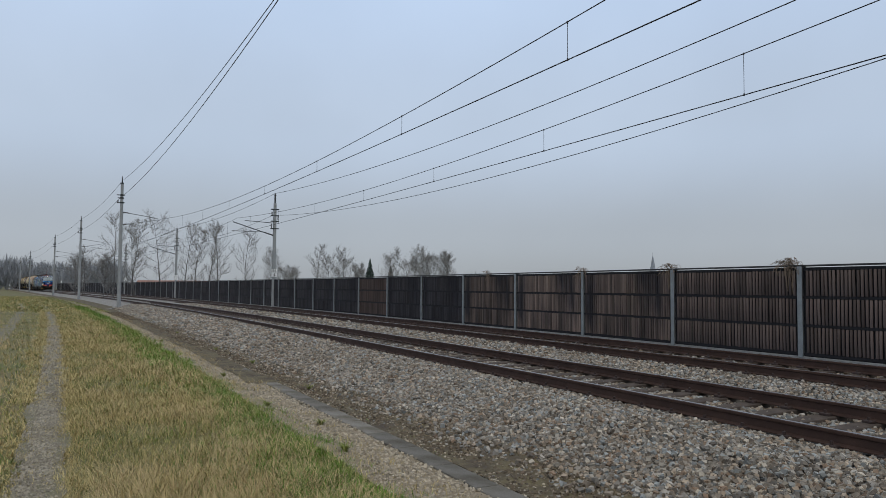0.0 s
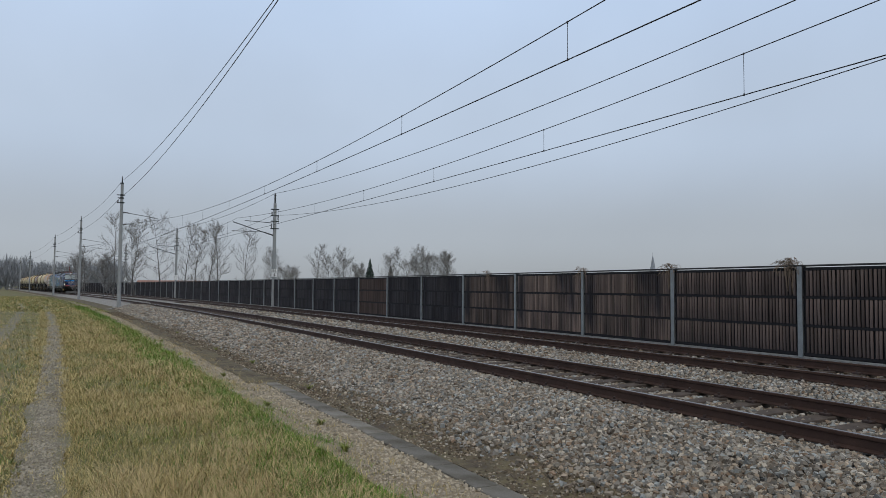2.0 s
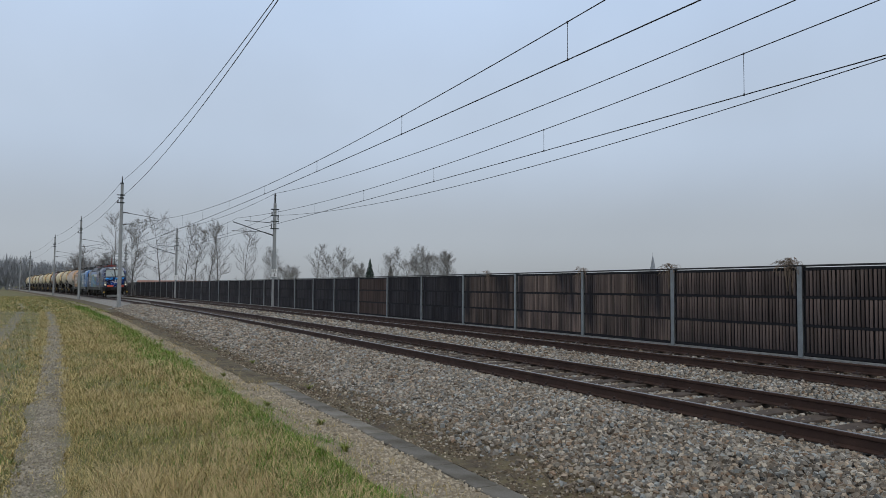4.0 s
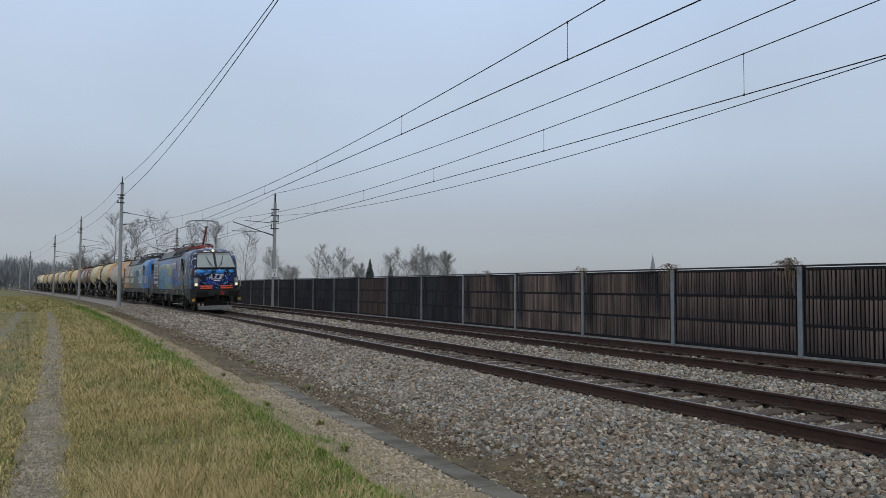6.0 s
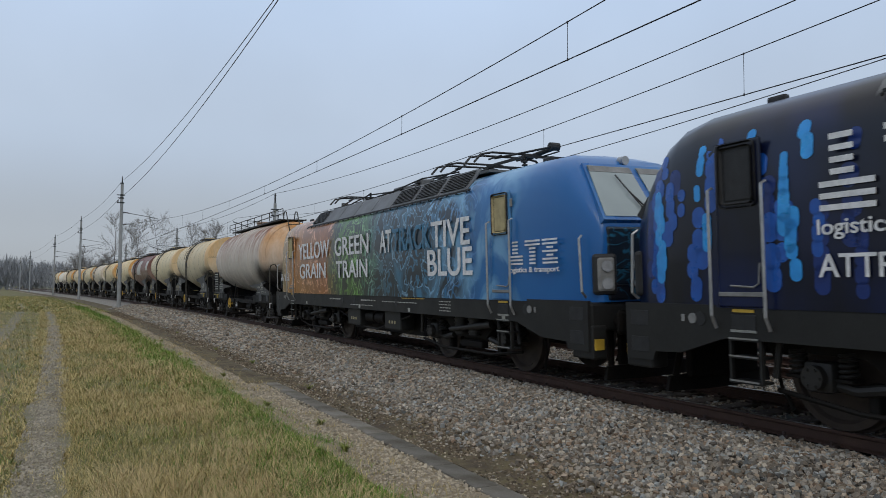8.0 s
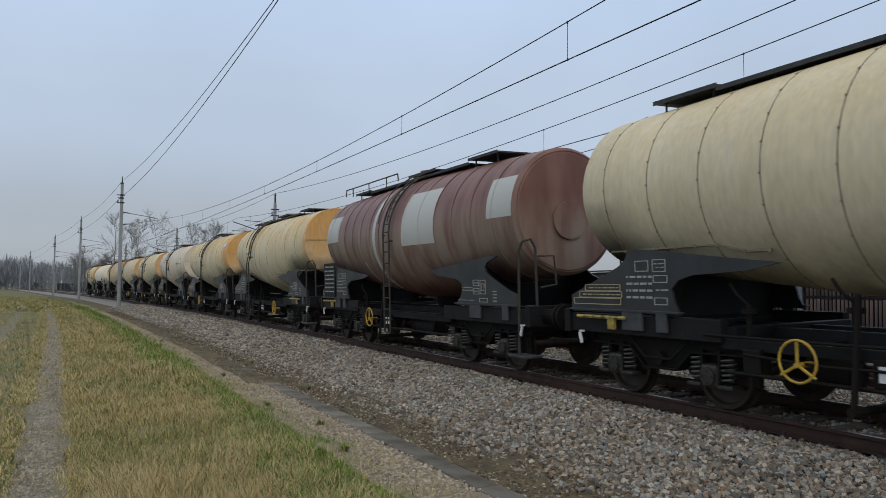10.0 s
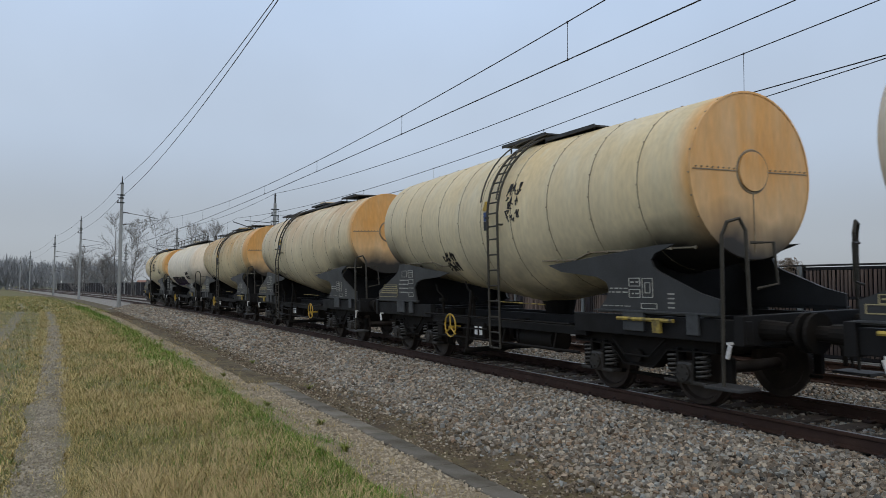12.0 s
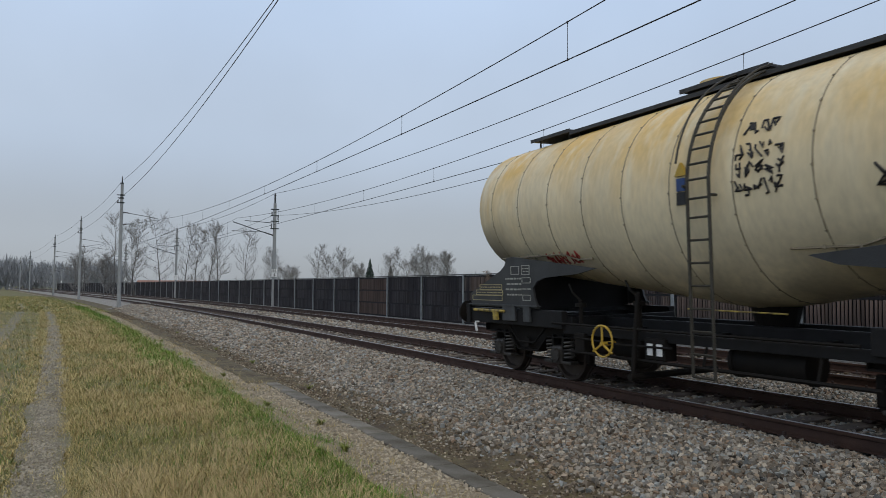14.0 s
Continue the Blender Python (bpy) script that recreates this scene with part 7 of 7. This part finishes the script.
def blades(name, label, areas, material, seed, flat=0.5, patch=0.0, edge=0.0):
    """Grass: each blade a bent, tapering strip. areas: (s0, s1, d0, d1, how many, length, width)."""
    rng = np.random.default_rng(seed)
    vs, fs, base = [], [], 0
    for s0, s1, d0, d1, n, ln, wd in areas:
        s = s0 * (s1 / s0) ** rng.uniform(0, 1, n)
        d = rng.uniform(d0, d1, n)
        # tufts
        ts = s + rng.normal(0, 0.03, n)
        d = d + edge * (np.sin(s * 1.7 + 2 * np.sin(s * 0.6)) + 0.6 * np.sin(s * 4.3 + 1))
        x, y = along_np(ts, d)
        low = np.sin(x * 1.3 + 1.1 * np.sin(y * 0.9)) * np.sin(y * 1.1 + 0.9 * np.sin(x * 0.8))
        clump = np.sin(x * 3.1 + 1.7 * np.sin(y * 2.3)) * np.sin(y * 2.7 + 1.3 * np.sin(x * 1.9))
        keep = rng.uniform(0, 1, n) < 0.66 + 0.14 * clump + patch * low
        x, y, d, cl = x[keep], y[keep], d[keep], clump[keep]
        n = len(x)
        z = height_np(d) - 0.02
        size = ln * rng.uniform(0.45, 1.4, n) * (1 + 0.3 * cl)
        a = rng.uniform(0, 2 * np.pi, n)
        lean = rng.uniform(0.2, 1.0, n) ** flat
        up = size * np.sqrt(np.maximum(0.05, 1 - lean * lean))
        ox, oy = np.cos(a) * size * lean, np.sin(a) * size * lean
        wx, wy = -np.sin(a) * wd / 2, np.cos(a) * wd / 2
        p = np.zeros((n, 5, 3))
        p[:, 0] = np.stack([x - wx, y - wy, z], 1)
        p[:, 1] = np.stack([x + wx, y + wy, z], 1)
        p[:, 2] = np.stack([x + ox * 0.45 + wx * 0.8, y + oy * 0.45 + wy * 0.8, z + up * 0.65], 1)
        p[:, 3] = np.stack([x + ox * 0.45 - wx * 0.8, y + oy * 0.45 - wy * 0.8, z + up * 0.65], 1)
        p[:, 4] = np.stack([x + ox, y + oy, z + up], 1)
        f = np.array([(0, 1, 2), (0, 2, 3), (3, 2, 4)])
        vs.append(p.reshape(-1, 3))
        fs.append((f[None] + (np.arange(n) * 5)[:, None, None] + base).reshape(-1, 3))
        base += 5 * n
    return tagged(new(name, cloud_mesh(name, np.concatenate(vs), np.concatenate(fs), material)), label, "grass", kind="stuff")


blades("grass", "short green spring grass along the verge", [
    (4, 14, -8.3, -5.6, 46000, 0.075, 0.005), (11, 28, -8.3, -5.6, 22000, 0.085, 0.009), (24, 60, -8.3, -5.6, 18000, 0.10, 0.017), (6, 60, -14, -8.85, 23000, 0.08, 0.018), (4, 9, -9.6, -8.8, 5000, 0.07, 0.006), (60, 140, -14, -4.6, 14000, 0.14, 0.05)], M_BLADE, 21, 0.45, -0.3, 0.08)
blades("green_grass", "lush green grass at the edge of the verge", [(4, 18, -6.45, -5.58, 34000, 0.095, 0.006), (18, 75, -6.5, -5.5, 20000, 0.12, 0.018), (5, 30, -7.4, -6.2, 12000, 0.09, 0.007), (5, 40, -5.62, -5.3, 4000, 0.08, 0.007), (5, 40, -4.45, -4.2, 1500, 0.05, 0.006)], M_GREEN, 24, 0.6, 0.3, 0.1)
blades("dry_grass", "matted straw-coloured dead grass", [
    (4, 14, -8.4, -6.2, 47000, 0.15, 0.0045), (11, 28, -8.35, -6.2, 21000, 0.15, 0.008), (24, 60, -8.35, -6.2, 15000, 0.15, 0.014), (6, 60, -14, -8.8, 27000, 0.09, 0.016), (60, 140, -14, -6.5, 12000, 0.14, 0.05), (4, 14, -6.3, -5.6, 7000, 0.12, 0.0045), (14, 40, -6.3, -5.6, 6000, 0.13, 0.008), (5, 40, -5.75, -4.9, 9000, 0.10, 0.006), (14, 70, -5.7, -4.7, 9000, 0.13, 0.012), (4, 20, -4.5, -3.9, 3000, 0.05, 0.005), (5, 40, -4.35, -3.5, 3500, 0.05, 0.006)], M_DRY, 22, 0.35, 0.34)
M_STRAW = mat("bleached straw blade", (0.5, 0.385, 0.2), 0.9, dark=(0.36, 0.25, 0.11), scale=0.8, fine=5, bump=0, island=0.35)
blades("straw_tufts", "long bleached tufts bent over the shorter grass", [(4, 14, -8.1, -5.9, 16000, 0.23, 0.0045), (14, 45, -8.1, -5.9, 9000, 0.24, 0.009), (6, 45, -12, -9.0, 7000, 0.2, 0.01)], M_STRAW, 27, 0.3, 1.3)
blades("path_grass", "thin low grass growing into the path", [
    (4, 16, -9.2, -8.62, 15000, 0.06, 0.005), (4, 16, -8.56, -8.1, 14000, 0.06, 0.005), (4, 20, -8.85, -8.3, 7500, 0.05, 0.006), (14, 70, -9.2, -8.68, 13000, 0.08, 0.012), (14, 70, -8.52, -8.15, 13000, 0.08, 0.012), (20, 70, -9.0, -8.4, 5000, 0.05, 0.012)], M_DRY, 23, 0.5, 0.3, 0.06)


def weed(s, d, n, size, seed):
    rnd = random.Random(seed)
    bm = bmesh.new()
    for _ in range(n):
        a, l = rnd.uniform(0, 6.28), size * rnd.uniform(0.5, 1.1)
        c, s_ = math.cos(a), math.sin(a)
        w = 0.006
        p = [(-s_ * w, c * w, 0), (s_ * w, -c * w, 0), (c * l * 0.4 + s_ * w, s_ * l * 0.4 - c * w, l * 0.6), (c * l * 0.4 - s_ * w, s_ * l * 0.4 + c * w, l * 0.6), (c * l * 0.9, s_ * l * 0.9, l * rnd.uniform(0.5, 0.8))]
        v = [bm.verts.new(q) for q in p]
        bm.faces.new((v[0], v[1], v[2], v[3]))
        bm.faces.new((v[3], v[2], v[4]))
    p, _ = along(s, d, ground_height(d) - 0.01)
    ob = tagged(new("grass_tuft", mesh_of("grass_tuft", bm, M_BLADE)), "small green tuft of grass on the stony verge", "grass tuft", "tufts on the verge")
    ob.matrix_basis = Matrix.Translation(p)


for i, (s, d) in enumerate(((10.3, -5.1), (16.5, -5.3), (14.2, -4.1), (24, -4.1), (8.4, -5.4), (19.5, -4.0), (12.0, -5.45), (27.5, -5.3), (33, -4.0))):
    weed(s, d, 60, 0.17, 30 + i)


# ---- vines on the barrier ----
def vine(i, n, size, seed):
    rnd = random.Random(seed)
    bm = bmesh.new()
    for _ in range(n):
        y, z = rnd.uniform(-0.12, 0.12) * size, FENCE_H + 0.02
        x = rnd.uniform(-0.1, 0.1)
        pts = [(x, y, z - rnd.uniform(0.1, 0.9) * size)]
        a = rnd.uniform(0, 6.28)
        for k in range(6):
            a += rnd.uniform(-1.0, 1.0)
            y += math.cos(a) * 0.09 * size
            z += math.sin(a) * 0.05 * size + (0.03 * size if k < 3 else -0.06 * size)
            x += rnd.uniform(-0.05, 0.04) - 0.01
            pts.append((x, y, z))
        tube(bm, pts, 0.006, 4)
    p, a = along(POST0 + i * BAY, FENCE_D, FENCE_Z)
    ob = tagged(new("dry_vine", mesh_of("dry_vine", bm, M_VINE)), "tangled dry brown vine hanging over the barrier", "vine", "dry vines on the barrier")
    ob.matrix_basis = Matrix.Translation(p) @ Euler((0, 0, a)).to_matrix().to_4x4()


M_VINE = mat("dry vine stem", (0.22, 0.165, 0.12), 0.9, bump=0)
vine(0.06, 60, 0.85, 1)
vine(1.03, 34, 0.7, 2)
vine(2.02, 22, 0.75, 3)
vine(3.5, 16, 0.6, 4)


# ---- trees ----
M_BARK = mat("grey winter bark", (0.14, 0.135, 0.13), 0.95, dark=(0.09, 0.086, 0.082), scale=3, fine=20)
# twig grey is lightened so that the colour carries the distance haze
M_TWIG = mat("bare twigs paled for haze", (0.27, 0.26, 0.25), 0.95, bump=0, island=0.2)
M_FIR = mat("fir needles", (0.035, 0.06, 0.045), 0.9, dark=(0.02, 0.035, 0.03), scale=2, bump=0, island=0.3)


def limb(out_v, out_f, a, b, ra, rb, n):
    d = b - a
    t = d.normalized()
    u = t.orthogonal().normalized()
    w = t.cross(u)
    base = len(out_v)
    for p, r in ((a, ra), (b, rb)):
        for i in range(n):
            q = 2 * math.pi * i / n
            out_v.append(p + (u * math.cos(q) + w * math.sin(q)) * r)
    for i in range(n):
        j = (i + 1) % n
        out_f.append((base + i, base + j, base + n + j))
        out_f.append((base + i, base + n + j, base + n + i))


def bare_tree(height, width, seed, stems=1, label="tall bare deciduous tree in winter"):
    """A leader that wanders up, limbs that swing upward within an oval crown, and very many fine twigs."""
    rnd = random.Random(seed)
    tv, tf, cv, cf = [], [], [], []

    def sliver(p, q, w):
        t = (q - p).normalized()
        u = t.orthogonal().normalized() * w
        u = Matrix.Rotation(rnd.uniform(0, 3.14), 3, t) @ u
        b_ = len(cv)
        cv.extend((p + u, p - u, q))
        cf.append((b_, b_ + 1, b_ + 2))

    def bough(p, d, length, r, level):
        n = 5 if level == 1 else 3
        for i in range(n):
            q = p + d * (length / n)
            if level == 1:
                limb(tv, tf, p, q, r, r * 0.78, 4)
            else:
                limb(cv, cf, p, q, max(0.01, r * 0.7), max(0.008, r * 0.5), 3)
            r *= 0.78
            p = q
            d = (d + Vector((rnd.uniform(-0.22, 0.22), rnd.uniform(-0.22, 0.22), rnd.uniform(0.0, 0.26)))).normalized()
            if level == 1:
                for _ in range(2):
                    side = Vector((rnd.uniform(-1, 1), rnd.uniform(-1, 1), rnd.uniform(-0.1, 0.7))).normalized()
                    bough(p, (d * 0.7 + side * 0.8).normalized(), length * rnd.uniform(0.3, 0.5), max(0.02, r * 0.55), 2)
            else:
                for _ in range(3):
                    w = (d + Vector((rnd.uniform(-1, 1), rnd.uniform(-1, 1), rnd.uniform(-0.3, 0.8))) * 0.85).normalized()
                    sliver(p, p + w * rnd.uniform(0.3, 0.8), rnd.uniform(0.005, 0.009))

    for k in range(stems):
        tall = height * (1.0 if k == 0 else rnd.uniform(0.75, 0.98))
        wide = width * (1.0 if stems == 1 else 0.7)
        p = Vector((0, 0, 0)) if k == 0 else Vector((rnd.uniform(-0.3, 0.3) * width, rnd.uniform(-0.3, 0.3) * width, 0))
        r, n = height * 0.0135, 14
        d = Vector((rnd.uniform(-0.06, 0.06), rnd.uniform(-0.06, 0.06), 1)).normalized()
        for i in range(n):
            q = p + d * (tall / n)
            limb(tv, tf, p, q, r, r * 0.87, 6)
            r *= 0.87
            p = q
            d = (d + Vector((rnd.uniform(-0.1, 0.1), rnd.uniform(-0.1, 0.1), 0.05))).normalized()
            f = (i + 1) / n
            if f > 0.18:
                reach = wide * 0.5 * (0.35 + 0.75 * math.sin(math.pi * min(1.0, max(0.0, (f - 0.1) / 0.98)) ** 0.9))
                for _ in range(2 if f < 0.9 else 3):
                    a = rnd.uniform(0, 6.28)
                    up = rnd.uniform(0.25, 1.1)
                    bough(p, Vector((math.cos(a), math.sin(a), up)).normalized(), reach * rnd.uniform(0.8, 1.45), max(0.022, r * 0.5), 1)
    ob = thing("bare_tree", label, "tree", "bare trees behind the barrier")
    for nm, vv, ff, mt in (("trunk", tv, tf, M_BARK), ("crown", cv, cf, M_TWIG)):
        o = new(nm, cloud_mesh(nm, np.array([tuple(v) for v in vv]), np.array(ff), mt))
        o.parent = ob
    return ob


def fir(height, seed):
    rnd = random.Random(seed)
    ob = thing("fir_tree", "dark green fir tree behind the barrier", "tree")
    bm = bmesh.new()
    rod(bm, (0, 0, 0), (0, 0, height), 0.16, 8, 0.02)
    part("trunk", bm, M_BARK, ob)
    vv, ff = [], []
    for i in range(900):
        f = rnd.random() ** 0.8
        z = height * (0.08 + 0.92 * f)
        r = (1 - f) * height * 0.27 * rnd.uniform(0.35, 1.1) + 0.08
        a = rnd.uniform(0, 6.28)
        c, s = math.cos(a), math.sin(a)
        tip = Vector((c * r, s * r, z - r * 0.25))
        root = Vector((c * r * 0.25, s * r * 0.25, z + 0.1))
        w = Vector((-s, c, 0)) * (0.12 + 0.18 * (1 - f))
        b = len(vv)
        vv += [root, tip + w * 0.5 - (tip - root) * 0.3, tip, tip - w * 0.5 - (tip - root) * 0.3, root.lerp(tip, 0.6) - Vector((0, 0, 0.18))]
        ff += [(b, b + 1, b + 2), (b, b + 2, b + 3), (b + 1, b + 4, b + 2), (b + 4, b + 3, b + 2)]
    o = new("crown", cloud_mesh("crown", np.array([tuple(v) for v in vv]), np.array(ff), M_FIR))
    o.parent = ob
    return ob


def bearing(deg_right_of_line, dist, z):
    """A place by its bearing from the camera and its distance."""
    a = radians(deg_right_of_line)
    return Vector((EYE[0] + math.sin(a) * dist, EYE[1] + math.cos(a) * dist, z))


def at_bearing(ob, deg, dist, turn=0.0, grow=1.0):
    p = bearing(deg, dist, -0.9)
    ob.matrix_basis = Matrix.Translation(p) @ Euler((0, 0, turn)).to_matrix().to_4x4() @ Matrix.Scale(grow, 4)


# bearing, distance, height, width of the crown, stems
TREES = [(2.49, 118, 11.8, 3.6, 1), (3.64, 118, 11.6, 4.2, 2), (5.49, 118, 11.5, 5.6, 1), (7.05, 118, 10.8, 4.0, 1), (8.04, 120, 10.5, 3.0, 1), (8.83, 118, 10.9, 3.0, 1), (9.67, 118, 11.3, 3.9, 1), (11.51, 118, 10.0, 4.2, 1), (13.68, 136, 8.4, 4.6, 2), (14.71, 136, 5.4, 4.2, 3), (16.75, 136, 9.4, 3.1, 1), (18.43, 136, 8.4, 6.0, 3), (22.33, 136, 8.8, 4.8, 2), (24.17, 136, 7.9, 4.6, 3), (25.39, 136, 9.3, 5.2, 4), (26.49, 137, 8.4, 4.0, 4), (1.83, 118, 6.5, 4.0, 2), (20.0, 136, 6.0, 3.1, 3), (0.6, 150, 8.2, 5.0, 3)]
for k, (deg, dist, h, wide, stems) in enumerate(TREES):
    at_bearing(bare_tree(h, wide, k + 1, stems), deg, dist, k * 0.7)
for deg, dist, h, seed in ((20.81, 136, 7.6, 1), (22.4, 140, 6.4, 2)):
    at_bearing(fir(h, seed), deg, dist)


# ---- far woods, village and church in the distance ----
# no mist in the air here: its paleness is painted into the woods
M_FARWOOD = mat("distant bare wood paled for mist", (0.26, 0.27, 0.285), 0.95, dark=(0.2, 0.21, 0.22), scale=0.2, bump=0, island=0.12)


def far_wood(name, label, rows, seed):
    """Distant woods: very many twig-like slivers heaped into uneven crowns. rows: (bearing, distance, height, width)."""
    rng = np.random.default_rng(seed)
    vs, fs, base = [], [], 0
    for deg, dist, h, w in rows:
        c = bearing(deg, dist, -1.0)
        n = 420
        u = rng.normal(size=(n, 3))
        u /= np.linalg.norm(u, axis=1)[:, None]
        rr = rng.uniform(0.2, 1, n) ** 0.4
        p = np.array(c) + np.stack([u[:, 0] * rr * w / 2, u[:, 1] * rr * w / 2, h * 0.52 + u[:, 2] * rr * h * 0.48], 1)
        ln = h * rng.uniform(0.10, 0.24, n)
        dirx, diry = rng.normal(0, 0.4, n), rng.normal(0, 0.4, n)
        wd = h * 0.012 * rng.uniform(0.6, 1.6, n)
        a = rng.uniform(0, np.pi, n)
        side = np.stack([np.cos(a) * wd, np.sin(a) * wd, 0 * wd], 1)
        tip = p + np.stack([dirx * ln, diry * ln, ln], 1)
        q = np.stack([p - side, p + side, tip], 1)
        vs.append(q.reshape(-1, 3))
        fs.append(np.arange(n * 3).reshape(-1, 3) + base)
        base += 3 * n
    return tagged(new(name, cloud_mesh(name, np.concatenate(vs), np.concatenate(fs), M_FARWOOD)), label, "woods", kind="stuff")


rng_ = random.Random(77)
far_wood("far_woods", "bare woods beside the line, coloured pale for mist", [(-7.5 + i * 0.24, 330 + rng_.uniform(-30, 40), rng_.uniform(8.5, 12.5), rng_.uniform(7, 11)) for i in range(44)], 3)
far_wood("village_trees", "trees round the distant village, coloured pale for mist", [(deg, 620 + rng_.uniform(-60, 60), rng_.uniform(9, 15), rng_.uniform(10, 18)) for deg in (28.9, 29.4, 30.0, 30.6, 31.2, 31.9, 33.8, 38.2, 38.8, 39.5, 40.1, 41.8, 42.5, 43.2, 43.8)], 4)

# wall and slate are pale blue-grey, with the haze of distance mixed in
M_WALL = mat("rendered wall with haze tint", (0.42, 0.43, 0.45), 0.9, bump=0)
M_HAZESLATE = mat("slate roof paled for haze", (0.27, 0.29, 0.32), 0.8, bump=0)
M_TILEROOF = mat("weathered red tile roof", (0.30, 0.17, 0.13), 0.9, scale=2)


def house(deg, dist, wide, deep, eaves, ridge, turn, label, roof_mat):
    ob = thing("house", label, "house", "houses beyond the barrier")
    bm = bmesh.new()
    prism(bm, [(-wide / 2, 0), (-wide / 2, eaves), (0, ridge), (wide / 2, eaves), (wide / 2, 0)], "y", -deep / 2, deep / 2)
    part("wall", bm, M_WALL, ob)
    for k in (-1, 1):
        bm = bmesh.new()
        ol = [(0, ridge + 0.25), (k * (wide / 2 + 0.5), eaves - 0.15), (k * (wide / 2 + 0.5), eaves - 0.4), (0, ridge)]
        prism(bm, ol, "y", -deep / 2 - 0.4, deep / 2 + 0.4)
        part("roof", bm, roof_mat, ob)
    for k in (-1, 1):
        for yy in (-deep / 4, deep / 4):
            bm = bmesh.new()
            box(bm, (k * (wide / 2 + 0.02), yy, eaves * 0.62), (0.08, 1.1, 1.3))
            part("window", bm, M_RUBBER, ob)
    ob.matrix_basis = Matrix.Translation(bearing(deg, dist, -1.0)) @ Euler((0, 0, turn)).to_matrix().to_4x4()
    return ob


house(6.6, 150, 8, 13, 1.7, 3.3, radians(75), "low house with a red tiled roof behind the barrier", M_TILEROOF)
house(32.8, 600, 9, 14, 6, 10, 0.5, "house in the distant village, mist put in its colours", M_HAZESLATE)
house(36.6, 640, 10, 14, 7, 11, 1.2, "gabled house in the distant village, mist put in its colours", M_HAZESLATE)
house(40.8, 620, 9, 12, 6, 10, 0.2, "house near the church, mist put in its colours", M_HAZESLATE)


def church():
    ob = thing("church", "church with a tall pointed slate spire, mist put in its colours", "church")
    bm = bmesh.new()
    box(bm, (0, 0, 8), (6, 6, 16))
    part("tower", bm, M_WALL, ob)
    bm = bmesh.new()
    rod(bm, (0, 0, 15.5), (0, 0, 20), 5.2, 8, 2.4)
    rod(bm, (0, 0, 20), (0, 0, 33), 2.4, 8, 0.12)
    part("spire", bm, M_HAZESLATE, ob)
    bm = bmesh.new()
    rod(bm, (0, 0, 33), (0, 0, 35), 0.12, 6)
    box(bm, (0, 0, 34.3), (0.9, 0.12, 0.12))
    part("cross", bm, M_DARKSTEEL, ob)
    bm = bmesh.new()
    prism(bm, [(-5.5, 0), (-5.5, 8), (0, 14), (5.5, 8), (5.5, 0)], "y", 3, 24)
    part("nave", bm, M_HAZESLATE, ob)
    bm = bmesh.new()
    rod(bm, (0, -3.02, 14), (0, -3.1, 14), 1.0, 20)
    part("clock_face", bm, M_HAZESLATE, ob)
    ob.matrix_basis = Matrix.Translation(bearing(42.3, 690, -1.0)) @ Euler((0, 0, radians(-42))).to_matrix().to_4x4()


church()


# ---- distance figures on the mast plate ----
for words, z0, z1, half in (("55", 2.64, 2.86, 0.15), ("6", 2.36, 2.58, 0.06)):
    me, lo, hi = text_mesh(words, 1.0, 0.012)
    zs = [v.co.y for v in me.vertices]
    b0, t0 = min(zs), max(zs)
    for v in me.vertices:
        v.co = (-0.02 - half + 2 * half * (v.co.x - lo) / (hi - lo), -0.203 - v.co.z, z0 + (z1 - z0) * (v.co.y - b0) / (t0 - b0))
    me.materials.append(M_BLACKP)
    o = new("figures", me)
    o.parent = FIRST_FAR_MAST
    o["label"] = "black figures"


# ---- what moves: the train ----
def motions():
    for ob, q in VEHICLES:
        rows = []
        for k in range(29):
            t = k * 0.5
            p, a = along(q - SPEED * t)
            rows.append((t, pose(p.x, p.y, p.z, 0, -math.degrees(CANT / 1.55), math.degrees(a))))
        walk(ob, rows)


motions()
